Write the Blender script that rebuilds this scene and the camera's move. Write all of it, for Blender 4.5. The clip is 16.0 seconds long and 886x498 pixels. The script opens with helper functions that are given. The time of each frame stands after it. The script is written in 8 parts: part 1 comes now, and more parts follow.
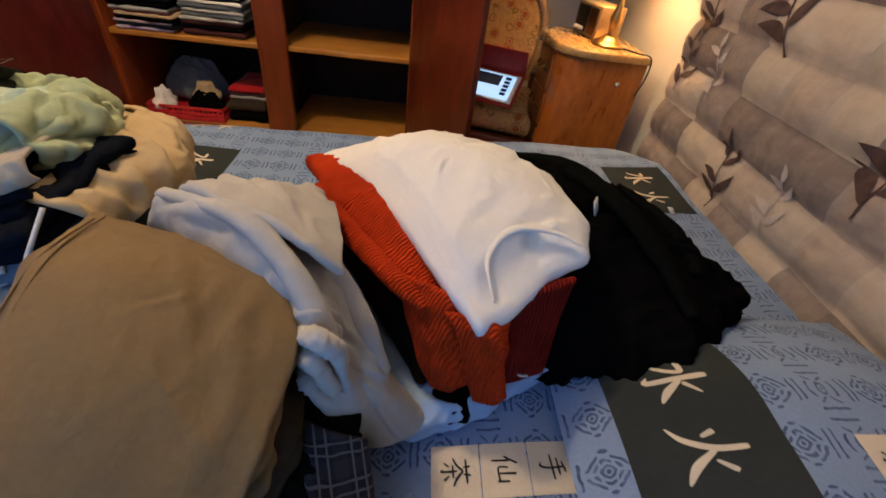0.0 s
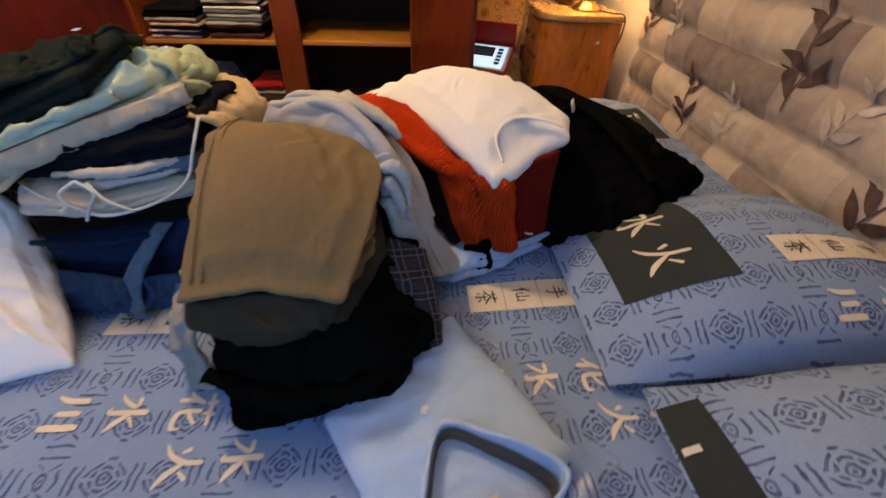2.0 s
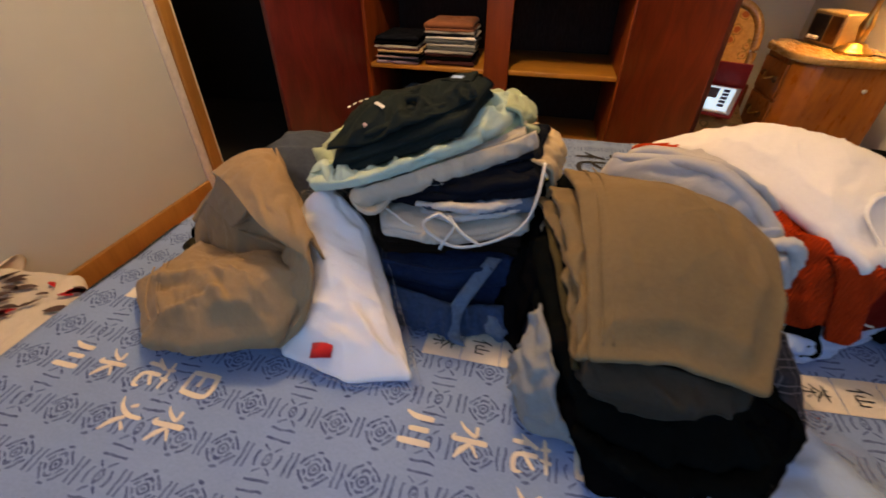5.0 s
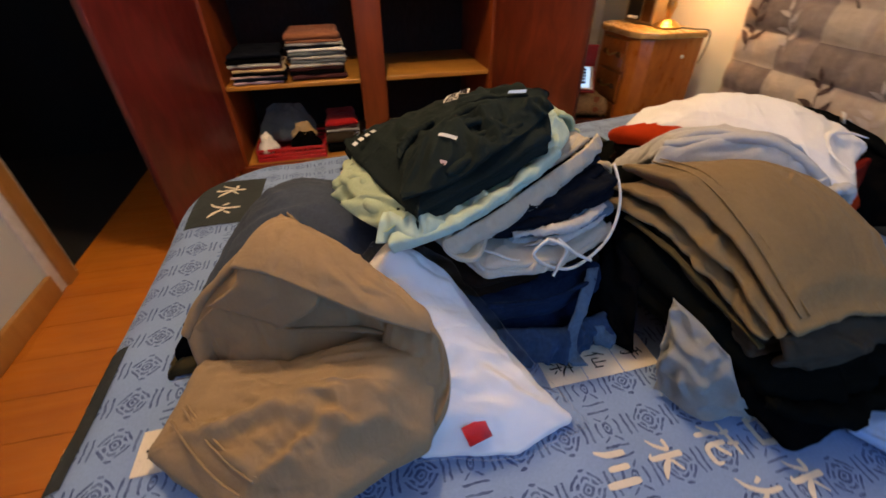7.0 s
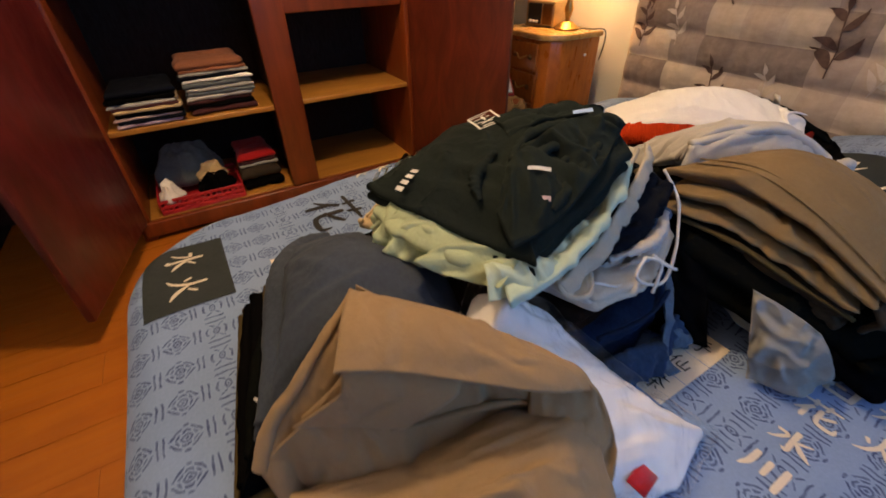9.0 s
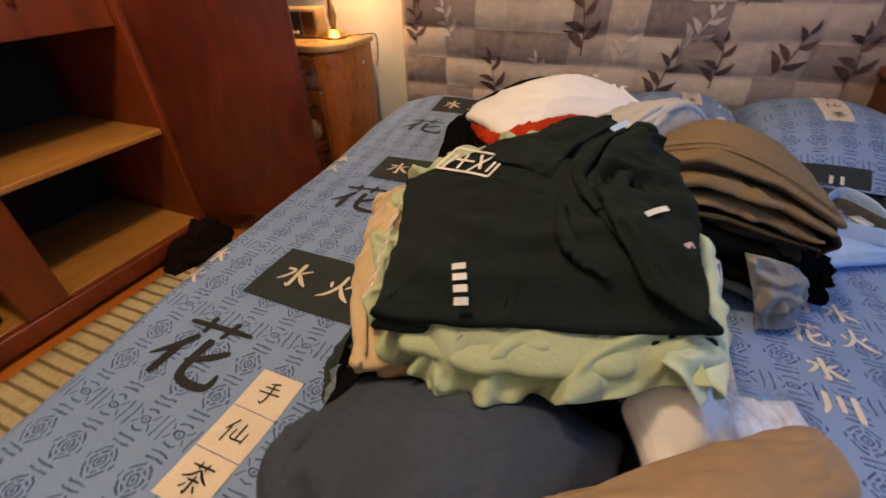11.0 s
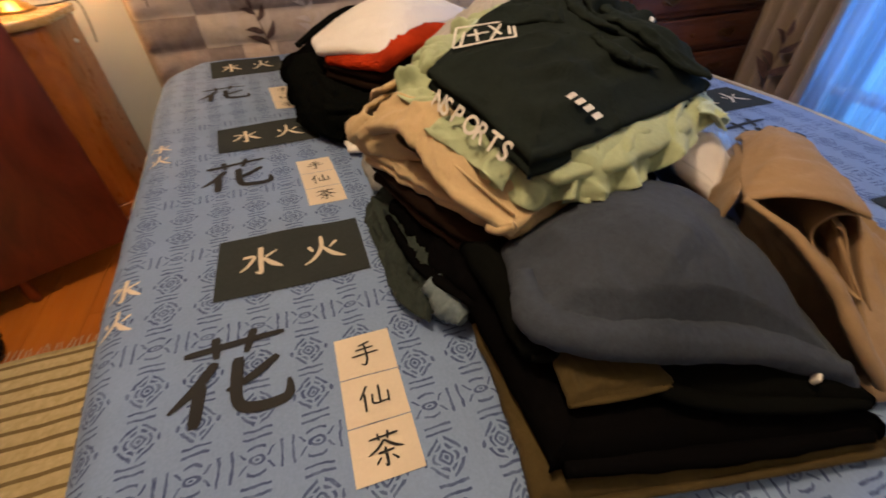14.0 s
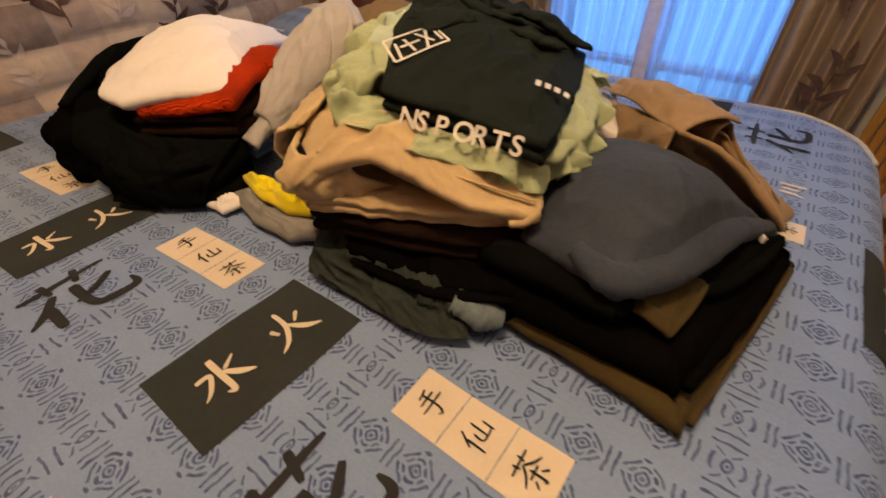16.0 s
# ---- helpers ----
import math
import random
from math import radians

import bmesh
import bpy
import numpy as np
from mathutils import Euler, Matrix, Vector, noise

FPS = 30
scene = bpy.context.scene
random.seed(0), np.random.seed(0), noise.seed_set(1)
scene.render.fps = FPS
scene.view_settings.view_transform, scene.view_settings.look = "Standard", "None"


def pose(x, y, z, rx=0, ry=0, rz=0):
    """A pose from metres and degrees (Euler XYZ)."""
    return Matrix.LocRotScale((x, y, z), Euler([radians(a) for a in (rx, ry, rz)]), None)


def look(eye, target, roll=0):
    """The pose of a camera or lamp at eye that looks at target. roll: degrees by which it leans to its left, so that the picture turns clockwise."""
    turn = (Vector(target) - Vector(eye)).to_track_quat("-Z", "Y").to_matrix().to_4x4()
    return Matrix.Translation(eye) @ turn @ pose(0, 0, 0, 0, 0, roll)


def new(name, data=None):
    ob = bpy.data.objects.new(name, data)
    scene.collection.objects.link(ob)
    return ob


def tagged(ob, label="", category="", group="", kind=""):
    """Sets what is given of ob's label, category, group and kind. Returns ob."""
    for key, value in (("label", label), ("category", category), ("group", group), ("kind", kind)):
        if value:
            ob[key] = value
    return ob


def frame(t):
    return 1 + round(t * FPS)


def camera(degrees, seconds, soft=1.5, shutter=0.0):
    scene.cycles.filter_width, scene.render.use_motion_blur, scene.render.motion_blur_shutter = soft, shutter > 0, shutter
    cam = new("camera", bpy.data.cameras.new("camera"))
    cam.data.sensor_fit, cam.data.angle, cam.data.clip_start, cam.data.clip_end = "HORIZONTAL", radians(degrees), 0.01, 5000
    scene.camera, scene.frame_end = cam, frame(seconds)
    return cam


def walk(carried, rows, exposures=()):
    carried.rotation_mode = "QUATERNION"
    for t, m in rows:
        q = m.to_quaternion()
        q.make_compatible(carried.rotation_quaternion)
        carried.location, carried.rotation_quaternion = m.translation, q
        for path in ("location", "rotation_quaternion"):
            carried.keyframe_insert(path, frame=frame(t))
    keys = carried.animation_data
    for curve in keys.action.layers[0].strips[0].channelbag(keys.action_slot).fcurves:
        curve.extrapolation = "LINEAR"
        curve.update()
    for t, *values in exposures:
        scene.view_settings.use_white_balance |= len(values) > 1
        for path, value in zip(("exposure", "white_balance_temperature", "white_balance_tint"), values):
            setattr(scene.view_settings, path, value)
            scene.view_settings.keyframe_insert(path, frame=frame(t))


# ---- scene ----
cam = camera(93.4, 16.0, 1.65, 0.5)
PATH = [
    (0, (-0.029, 0.012, 1.008), (0.143, 1.567, -0.238), 8.1),
    (0.5, (-0.007, -0.037, 1.0), (0.184, 1.518, -0.244), 7.1),
    (1, (0.001, -0.128, 0.986), (0.183, 1.429, -0.257), 5.9),
    (1.5, (-0.015, -0.21, 0.977), (0.131, 1.342, -0.276), 3.9),
    (2, (-0.072, -0.277, 0.984), (0.062, 1.281, -0.264), 2.3),
    (2.5, (-0.136, -0.359, 0.98), (-0.004, 1.193, -0.274), 0.8),
    (3, (-0.225, -0.405, 0.983), (-0.122, 1.151, -0.269), -0.1),
    (3.5, (-0.303, -0.406, 0.989), (-0.307, 1.163, -0.251), 1.1),
    (4, (-0.352, -0.362, 0.992), (-0.487, 1.202, -0.246), 0.3),
    (4.5, (-0.377, -0.304, 1.011), (-0.655, 1.265, -0.197), 0.8),
    (5, (-0.43, -0.264, 1.015), (-0.785, 1.304, -0.175), 0.5),
    (5.2, (-0.477, -0.259, 1.014), (-0.839, 1.307, -0.175), -0.3),
    (7.3, (-0.895, -0.163, 1.023), (-0.366, 1.356, -0.166), -0.7),
    (7.5, (-0.949, -0.177, 1.027), (-0.326, 1.306, -0.162), -0.6),
    (8, (-1.038, -0.173, 1.031), (-0.35, 1.284, -0.155), 1.0),
    (8.5, (-1.069, -0.103, 1.03), (-0.334, 1.335, -0.15), 1.0),
    (9, (-1.045, 0.024, 1.029), (-0.229, 1.425, -0.142), -1.2),
    (9.5, (-1.044, 0.113, 1.028), (-0.053, 1.399, -0.141), 0.6),
    (9.7, (-1.054, 0.16, 1.032), (0.046, 1.359, -0.132), 0.4),
    (11.8, (-1.16, 0.623, 0.983), (0.441, 0.853, -0.193), -2.4),
    (12, (-1.22, 0.67, 0.977), (0.391, 0.779, -0.204), -2.8),
    (12.5, (-1.315, 0.754, 0.961), (0.27, 0.656, -0.254), -1.3),
    (13, (-1.325, 0.804, 0.967), (0.227, 0.623, -0.282), -0.7),
    (13.5, (-1.277, 0.828, 0.95), (0.238, 0.545, -0.325), -3.1),
    (14, (-1.203, 0.85, 0.933), (0.26, 0.416, -0.359), -2.3),
    (14.5, (-1.215, 0.851, 0.925), (0.091, 0.076, -0.376), -0.6),
    (15, (-1.178, 0.941, 0.938), (-0.091, -0.112, -0.37), -4.3),
    (15.5, (-1.106, 1.035, 0.942), (-0.147, -0.13, -0.371), -3.6),
    (16, (-1.018, 1.063, 0.938), (-0.067, -0.123, -0.361), -2.3),
]
walk(cam, [(t, look(eye, target, roll)) for t, eye, target, roll in PATH],
     [(0, 0.0, 6150, 10), (1, 0.05, 6600, 11), (2, 0.22, 7200, 13), (3.5, 0.20, 8400, 15), (5.2, 0.13, 8000, 16), (7.5, 0.12, 6600, 13), (9.5, 0.02, 6800, 14),
      (12, 0.0, 5650, 14), (13, -0.03, 5700, 13), (14, 0.0, 6200, 14), (14.5, -0.05, 6600, 14), (16, 0.10, 7150, 17)])

# ---- light ----
world = bpy.data.worlds.new("world")
scene.world = world
world.use_nodes = True
WN = world.node_tree
sky = WN.nodes.new("ShaderNodeTexSky")
sky.sky_type, sky.sun_disc, sky.sun_elevation, sky.sun_rotation = "NISHITA", False, radians(4), radians(200)
WN.links.new(sky.outputs[0], WN.nodes["Background"].inputs[0])
WN.nodes["Background"].inputs[1].default_value = 0.05


def lamp(name, kind, place, power, colour, size=0.1, target=None):
    d = bpy.data.lights.new(name, kind)
    d.energy, d.color = power, colour
    ob = new(name, d)
    if kind == "AREA":
        d.shape, d.size, d.size_y = "RECTANGLE", size[0], size[1]
        ob.matrix_basis = look(place, target)
    else:
        d.shadow_soft_size = size
        ob.location = place
    return ob


CEILING_AT = (-0.80, 1.02, 2.20)
lamp("ceiling_bulb", "POINT", CEILING_AT, 62, (1.0, 0.70, 0.40), 0.08)
lamp("bedside_bulb", "POINT", (0.66, 1.72, 1.06), 8, (1.0, 0.66, 0.32), 0.05)
lamp("window_daylight", "AREA", (-0.5, -0.90, 1.10), 9.8, (0.22, 0.50, 1.0), (1.0, 1.7), (-0.5, 1.0, 0.7))


# ---- materials ----
class N:
    """A value in a node tree, so that sums can be written as sums."""

    def __init__(self, tree, socket):
        self.t, self.s = tree, socket

    def op(self, kind, *rest):
        n = self.t.nodes.new("ShaderNodeMath")
        n.operation = kind
        for i, v in enumerate((self, *rest)):
            if isinstance(v, N):
                self.t.links.new(v.s, n.inputs[i])
            else:
                n.inputs[i].default_value = v
        return N(self.t, n.outputs[0])

    def __add__(self, o): return self.op("ADD", o)
    def __sub__(self, o): return self.op("SUBTRACT", o)
    def __mul__(self, o): return self.op("MULTIPLY", o)
    def __truediv__(self, o): return self.op("DIVIDE", o)
    def abs(self): return self.op("ABSOLUTE")
    def frac(self): return self.op("FRACT")
    def floor(self): return self.op("FLOOR")
    def less(self, v): return self.op("LESS_THAN", v)
    def more(self, v): return self.op("GREATER_THAN", v)
    def max(self, o): return self.op("MAXIMUM", o)
    def min(self, o): return self.op("MINIMUM", o)
    def pow(self, v): return self.op("POWER", v)
    def near(self, v, w): return (self - v).abs().less(w)


def material(name, rough=0.8):
    m = bpy.data.materials.new(name)
    m.use_nodes = True
    t = m.node_tree
    b = t.nodes["Principled BSDF"]
    b.inputs["Roughness"].default_value = rough
    return m, t, b


def coords(t, kind="Object"):
    if kind == "UV":
        n = t.nodes.new("ShaderNodeUVMap")
        return n.outputs[0]
    return t.nodes.new("ShaderNodeTexCoord").outputs[kind]


def noise_tex(t, vec, scale, detail=4.0, rough=0.6, stretch=None):
    if stretch:
        mp = t.nodes.new("ShaderNodeMapping")
        mp.inputs["Scale"].default_value = stretch
        t.links.new(vec, mp.inputs[0])
        vec = mp.outputs[0]
    n = t.nodes.new("ShaderNodeTexNoise")
    n.inputs["Scale"].default_value, n.inputs["Detail"].default_value, n.inputs["Roughness"].default_value = scale, detail, rough
    t.links.new(vec, n.inputs["Vector"])
    return n


def ramp(t, fac, stops):
    r = t.nodes.new("ShaderNodeValToRGB")
    e = r.color_ramp.elements
    while len(e) < len(stops):
        e.new(0.5)
    for el, (p, c) in zip(e, stops):
        el.position, el.color = p, (*c, 1)
    t.links.new(fac, r.inputs[0])
    return r.outputs[0]


def mix(t, fac, a, b, kind="MIX"):
    n = t.nodes.new("ShaderNodeMix")
    n.data_type, n.blend_type = "RGBA", kind
    for i, v in ((0, fac), (6, a), (7, b)):
        if isinstance(v, N):
            t.links.new(v.s, n.inputs[i])
        elif isinstance(v, (float, int)):
            n.inputs[i].default_value = v
        elif isinstance(v, tuple):
            n.inputs[i].default_value = (*v, 1)
        else:
            t.links.new(v, n.inputs[i])
    return n.outputs[2]


def bump(t, b, height, strength, distance, normal=None):
    n = t.nodes.new("ShaderNodeBump")
    n.inputs["Strength"].default_value, n.inputs["Distance"].default_value = strength, distance
    t.links.new(height.s if isinstance(height, N) else height, n.inputs["Height"])
    if normal:
        t.links.new(normal, n.inputs["Normal"])
    t.links.new(n.outputs[0], b.inputs["Normal"])
    return n.outputs[0]


def fabric(name, colour, rough=0.9, weave=900, wrinkle=9.0, depth=0.006, vary=0.25, sheen=0.15, fuzz=None):
    """Cloth: an uneven dye, creases and a fine weave."""
    m, t, b = material(name, rough)
    v = coords(t)
    big = noise_tex(t, v, 6, 5)
    fine = noise_tex(t, v, 160, 3)
    lo, hi = tuple(c * (1 - vary) for c in colour), tuple(min(1, c * (1 + vary)) for c in colour)
    col = ramp(t, big.outputs[0], [(0.3, lo), (0.7, hi)])
    col = mix(t, 0.35, col, ramp(t, fine.outputs[0], [(0.3, lo), (0.7, hi)]))
    t.links.new(col, b.inputs["Base Color"])
    b.inputs["Sheen Weight"].default_value = sheen * min(1.0, max(colour) * 2)
    b.inputs["Specular IOR Level"].default_value = 0.0 if max(colour) < 0.01 else 0.04 if max(colour) < 0.05 else 0.12
    cr = noise_tex(t, v, wrinkle, 3, 0.5, (1.0, 1.6, 1.0))
    cr.inputs["Distortion"].default_value = 0.8
    n1 = bump(t, b, cr.outputs[0], 0.6, depth)
    fold = noise_tex(t, v, wrinkle * 3.2, 4, 0.6, (1.5, 1.0, 1.0))
    fold.inputs["Distortion"].default_value = 1.6
    n1 = bump(t, b, fold.outputs[0], 0.55, depth * 0.45, n1)
    wv = noise_tex(t, v, fuzz or weave, 2)
    bump(t, b, wv.outputs[0], 0.35, 0.0012 if fuzz else 0.0005, n1)
    return m


def knit(name, colour, pitch=160.0, depth=0.004, angle=0.5, cable=0.0):
    """Ribbed knitwear: rows of stitches as relief."""
    m, t, b = material(name, 0.95)
    v = coords(t)
    mp = t.nodes.new("ShaderNodeMapping")
    mp.inputs["Rotation"].default_value = (0, 0, angle)
    t.links.new(v, mp.inputs[0])
    w = t.nodes.new("ShaderNodeTexWave")
    w.inputs["Scale"].default_value, w.inputs["Distortion"].default_value, w.inputs["Detail"].default_value = pitch, 3.0 + cable, 2
    t.links.new(mp.outputs[0], w.inputs["Vector"])
    n = noise_tex(t, v, 12, 4)
    lo, hi = tuple(c * 0.65 for c in colour), tuple(min(1, c * 1.25) for c in colour)
    col = ramp(t, n.outputs[0], [(0.3, lo), (0.7, hi)])
    col = mix(t, 0.16, col, ramp(t, w.outputs[1], [(0.0, tuple(c * 0.5 for c in colour)), (0.6, hi)]))
    t.links.new(col, b.inputs["Base Color"])
    b.inputs["Sheen Weight"].default_value = 0.0
    b.inputs["Specular IOR Level"].default_value = 0.1
    n1 = bump(t, b, w.outputs[1], 0.8, depth)
    bump(t, b, noise_tex(t, v, 260, 2).outputs[0], 0.4, 0.001, n1)
    return m


def wood(name, dark, light, rough=0.35, scale=3.0, stretch=(1, 1, 0.15), burl=0.0, coat=0.3):
    """Varnished wood with long grain, or with burl figure."""
    m, t, b = material(name, rough)
    v = coords(t)
    g = noise_tex(t, v, scale * 6, 8, 0.65, stretch)
    g.inputs["Distortion"].default_value = 0.6 + burl
    f = noise_tex(t, v, scale * 40, 3, 0.6, stretch)
    big = noise_tex(t, v, 2.2, 3)
    col = ramp(t, g.outputs[0], [(0.32, dark), (0.66, light)])
    col = mix(t, 0.16, col, ramp(t, f.outputs[0], [(0.35, dark), (0.65, light)]))
    col = mix(t, 0.35, col, ramp(t, big.outputs[0], [(0.3, tuple(c * 0.6 for c in dark)), (0.7, light)]))
    t.links.new(col, b.inputs["Base Color"])
    b.inputs["Coat Weight"].default_value, b.inputs["Coat Roughness"].default_value = coat, 0.22
    t.links.new(ramp(t, f.outputs[0], [(0.3, (rough * 0.8,) * 3), (0.7, (min(1, rough * 1.4),) * 3)]), b.inputs["Roughness"])
    bump(t, b, f.outputs[0], 0.25, 0.0008)
    return m


def plain(name, colour, rough=0.5, metal=0.0, vary=0.12, scale=40.0, relief=0.0005):
    m, t, b = material(name, rough)
    v = coords(t)
    n = noise_tex(t, v, scale, 5)
    col = ramp(t, n.outputs[0], [(0.3, tuple(c * (1 - vary) for c in colour)), (0.7, tuple(min(1, c * (1 + vary)) for c in colour))])
    t.links.new(col, b.inputs["Base Color"])
    b.inputs["Metallic"].default_value = metal
    bump(t, b, n.outputs[0], 0.3, relief)
    return m


def glow(name, colour, strength):
    m, t, b = material(name, 0.3)
    b.inputs["Base Color"].default_value = (*colour, 1)
    b.inputs["Emission Color"].default_value = (*colour, 1)
    b.inputs["Emission Strength"].default_value = strength
    return m


def plaster(name, colour):
    m, t, b = material(name, 0.9)
    v = coords(t)
    big, fine = noise_tex(t, v, 1.7, 4), noise_tex(t, v, 120, 4)
    col = ramp(t, big.outputs[0], [(0.3, tuple(c * 0.93 for c in colour)), (0.7, colour)])
    t.links.new(col, b.inputs["Base Color"])
    bump(t, b, fine.outputs[0], 0.2, 0.001)
    return m


PITCH_U, PITCH_V, U0, V0 = 0.207, 0.0695, -0.517, -0.039


def bedspread_material(name, base, ink):
    """Blue cotton printed with a stencil of ringed lozenges between double bars."""
    m, t, b = material(name, 0.85)
    uv = coords(t, "UV")
    sep = t.nodes.new("ShaderNodeSeparateXYZ")
    wob = noise_tex(t, uv, 45, 2)
    ad = t.nodes.new("ShaderNodeVectorMath")
    ad.operation = "MULTIPLY_ADD"
    t.links.new(wob.outputs[1], ad.inputs[0])
    ad.inputs[1].default_value = (0.009, 0.009, 0)
    t.links.new(uv, ad.inputs[2])
    t.links.new(ad.outputs[0], sep.inputs[0])
    u, v = N(t, sep.outputs[0]), N(t, sep.outputs[1])
    cu = ((u - (U0 + 0.0045)) / PITCH_U + 100.5).frac() * 3.0
    idx = cu.floor()
    lx = cu.frac() - 0.5
    ly = ((v - (V0 + 0.0045)) / PITCH_V + 100.5).frac() - 0.5
    ax, row = lx.abs(), ly.abs()
    ay = row * 1.28
    mid = idx.near(1.0, 0.5)
    side = mid * -1.0 + 1.0
    d = ((ax * 1.20).pow(1.42) + ay.pow(1.42)).pow(1 / 1.42)
    heart = d.near(0.130, 0.032).max(d.less(0.055))
    ring = d.near(0.265, 0.036) * (ax - 0.115).abs().more(0.022) * ay.more(0.035)
    outer = d.near(0.400, 0.035) * ax.more(0.100) * ay.more(0.060)
    tip = ((ax * 0.55).pow(2.0) + (ay - 0.440).pow(2.0)).less(0.0016)
    lozenge = heart.max(ring).max(outer).max(tip) * side
    eye = ((ax * 2.2).pow(2.0) + ay.pow(2.0)).pow(0.5)
    bow = (ax * 1.6 + ay * ay * 1.6)
    fan = (ay - ax * 0.9 - 0.19).abs().less(0.030) * ax.more(0.050) * ax.less(0.19)
    reed = eye.near(0.150, 0.042).max(eye.less(0.05)).max(bow.near(0.40, 0.042) * ay.less(0.20)).max(fan) * mid
    bars = ax.near(0.432, 0.024) * row.less(0.24)
    rungs = row.near(0.400, 0.024) * ax.less(0.26) * mid
    mask = lozenge.max(reed).max(bars).max(rungs)
    fade = noise_tex(t, uv, 60, 4)
    mask = mask * N(t, ramp(t, fade.outputs[0], [(0.25, (0.45,) * 3), (0.6, (0.92,) * 3)]))
    big, fine = noise_tex(t, uv, 4, 4), noise_tex(t, uv, 220, 3)
    cloth = ramp(t, big.outputs[0], [(0.3, tuple(c * 0.88 for c in base)), (0.7, tuple(c * 1.1 for c in base))])
    cloth = mix(t, 0.3, cloth, ramp(t, fine.outputs[0], [(0.3, tuple(c * 0.75 for c in base)), (0.7, tuple(c * 1.2 for c in base))]))
    t.links.new(mix(t, mask, cloth, ink), b.inputs["Base Color"])
    b.inputs["Sheen Weight"].default_value = 0.1
    b.inputs["Specular IOR Level"].default_value = 0.2
    cr = noise_tex(t, uv, 5, 4, 0.55)
    n1 = bump(t, b, cr.outputs[0], 0.5, 0.012)
    bump(t, b, noise_tex(t, uv, 900, 2).outputs[0], 0.3, 0.0005, n1)
    return m


def quilt_material(name, cell):
    """Patchwork print: squares of taupe, cream, mauve and a faint plaid."""
    m, t, b = material(name, 0.85)
    uv = coords(t, "UV")
    vm = t.nodes.new("ShaderNodeVectorMath")
    vm.operation = "DIVIDE"
    t.links.new(uv, vm.inputs[0])
    vm.inputs[1].default_value = (cell[0], cell[1], 1)
    off = t.nodes.new("ShaderNodeVectorMath")
    off.inputs[1].default_value = (5.0, -0.495 + cell[1] * 20, 0)
    t.links.new(uv, off.inputs[0])
    t.links.new(off.outputs[0], vm.inputs[0])
    fl = t.nodes.new("ShaderNodeVectorMath")
    fl.operation = "FLOOR"
    t.links.new(vm.outputs[0], fl.inputs[0])
    wn = t.nodes.new("ShaderNodeTexWhiteNoise")
    wn.noise_dimensions = "2D"
    t.links.new(fl.outputs[0], wn.inputs["Vector"])
    cols = [(0.450, 0.360, 0.288), (0.160, 0.116, 0.100), (0.534, 0.442, 0.350), (0.252, 0.197, 0.176), (0.361, 0.284, 0.241), (0.504, 0.423, 0.333), (0.184, 0.140, 0.120)]
    r = t.nodes.new("ShaderNodeValToRGB")
    r.color_ramp.interpolation = "CONSTANT"
    el = r.color_ramp.elements
    while len(el) < len(cols):
        el.new(0.5)
    for i, (e, c) in enumerate(zip(el, cols)):
        e.position, e.color = i / len(cols), (*c, 1)
    t.links.new(wn.outputs["Value"], r.inputs[0])
    n = noise_tex(t, uv, 30, 4)
    col = mix(t, 0.16, r.outputs[0], ramp(t, n.outputs[0], [(0.35, (0.22, 0.18, 0.16)), (0.65, (0.6, 0.53, 0.47))]))
    st = noise_tex(t, uv, 9, 2, 0.5, (5, 0.4, 1))
    col = mix(t, 0.04, col, ramp(t, st.outputs[0], [(0.45, (0.25, 0.21, 0.20)), (0.55, (0.6, 0.52, 0.46))]))
    t.links.new(col, b.inputs["Base Color"])
    b.inputs["Sheen Weight"].default_value = 0.1
    b.inputs["Specular IOR Level"].default_value = 0.25
    n1 = bump(t, b, noise_tex(t, uv, 14, 3, 0.5, (1, 1.7, 1)).outputs[0], 0.5, 0.012)
    bump(t, b, noise_tex(t, uv, 700, 2).outputs[0], 0.3, 0.0005, n1)
    return m


def plaid_material(name):
    m, t, b = material(name, 0.9)
    v = coords(t)
    sep = t.nodes.new("ShaderNodeSeparateXYZ")
    t.links.new(v, sep.inputs[0])
    x, y, z = (N(t, s) for s in sep.outputs)
    a, c = (x + y * 0.3) * 28.0, (z + y * 0.6) * 28.0
    s1, s2 = (a.frac() - 0.5).abs(), (c.frac() - 0.5).abs()
    broad = s1.less(0.2) * 0.5 + s2.less(0.2) * 0.5
    thin = s1.near(0.35, 0.03).max(s2.near(0.35, 0.03))
    col = mix(t, broad, (0.004, 0.003, 0.005), (0.018, 0.016, 0.022))
    col = mix(t, thin, col, (0.10, 0.085, 0.088))
    t.links.new(col, b.inputs["Base Color"])
    bump(t, b, noise_tex(t, v, 10, 3).outputs[0], 0.5, 0.006)
    return m


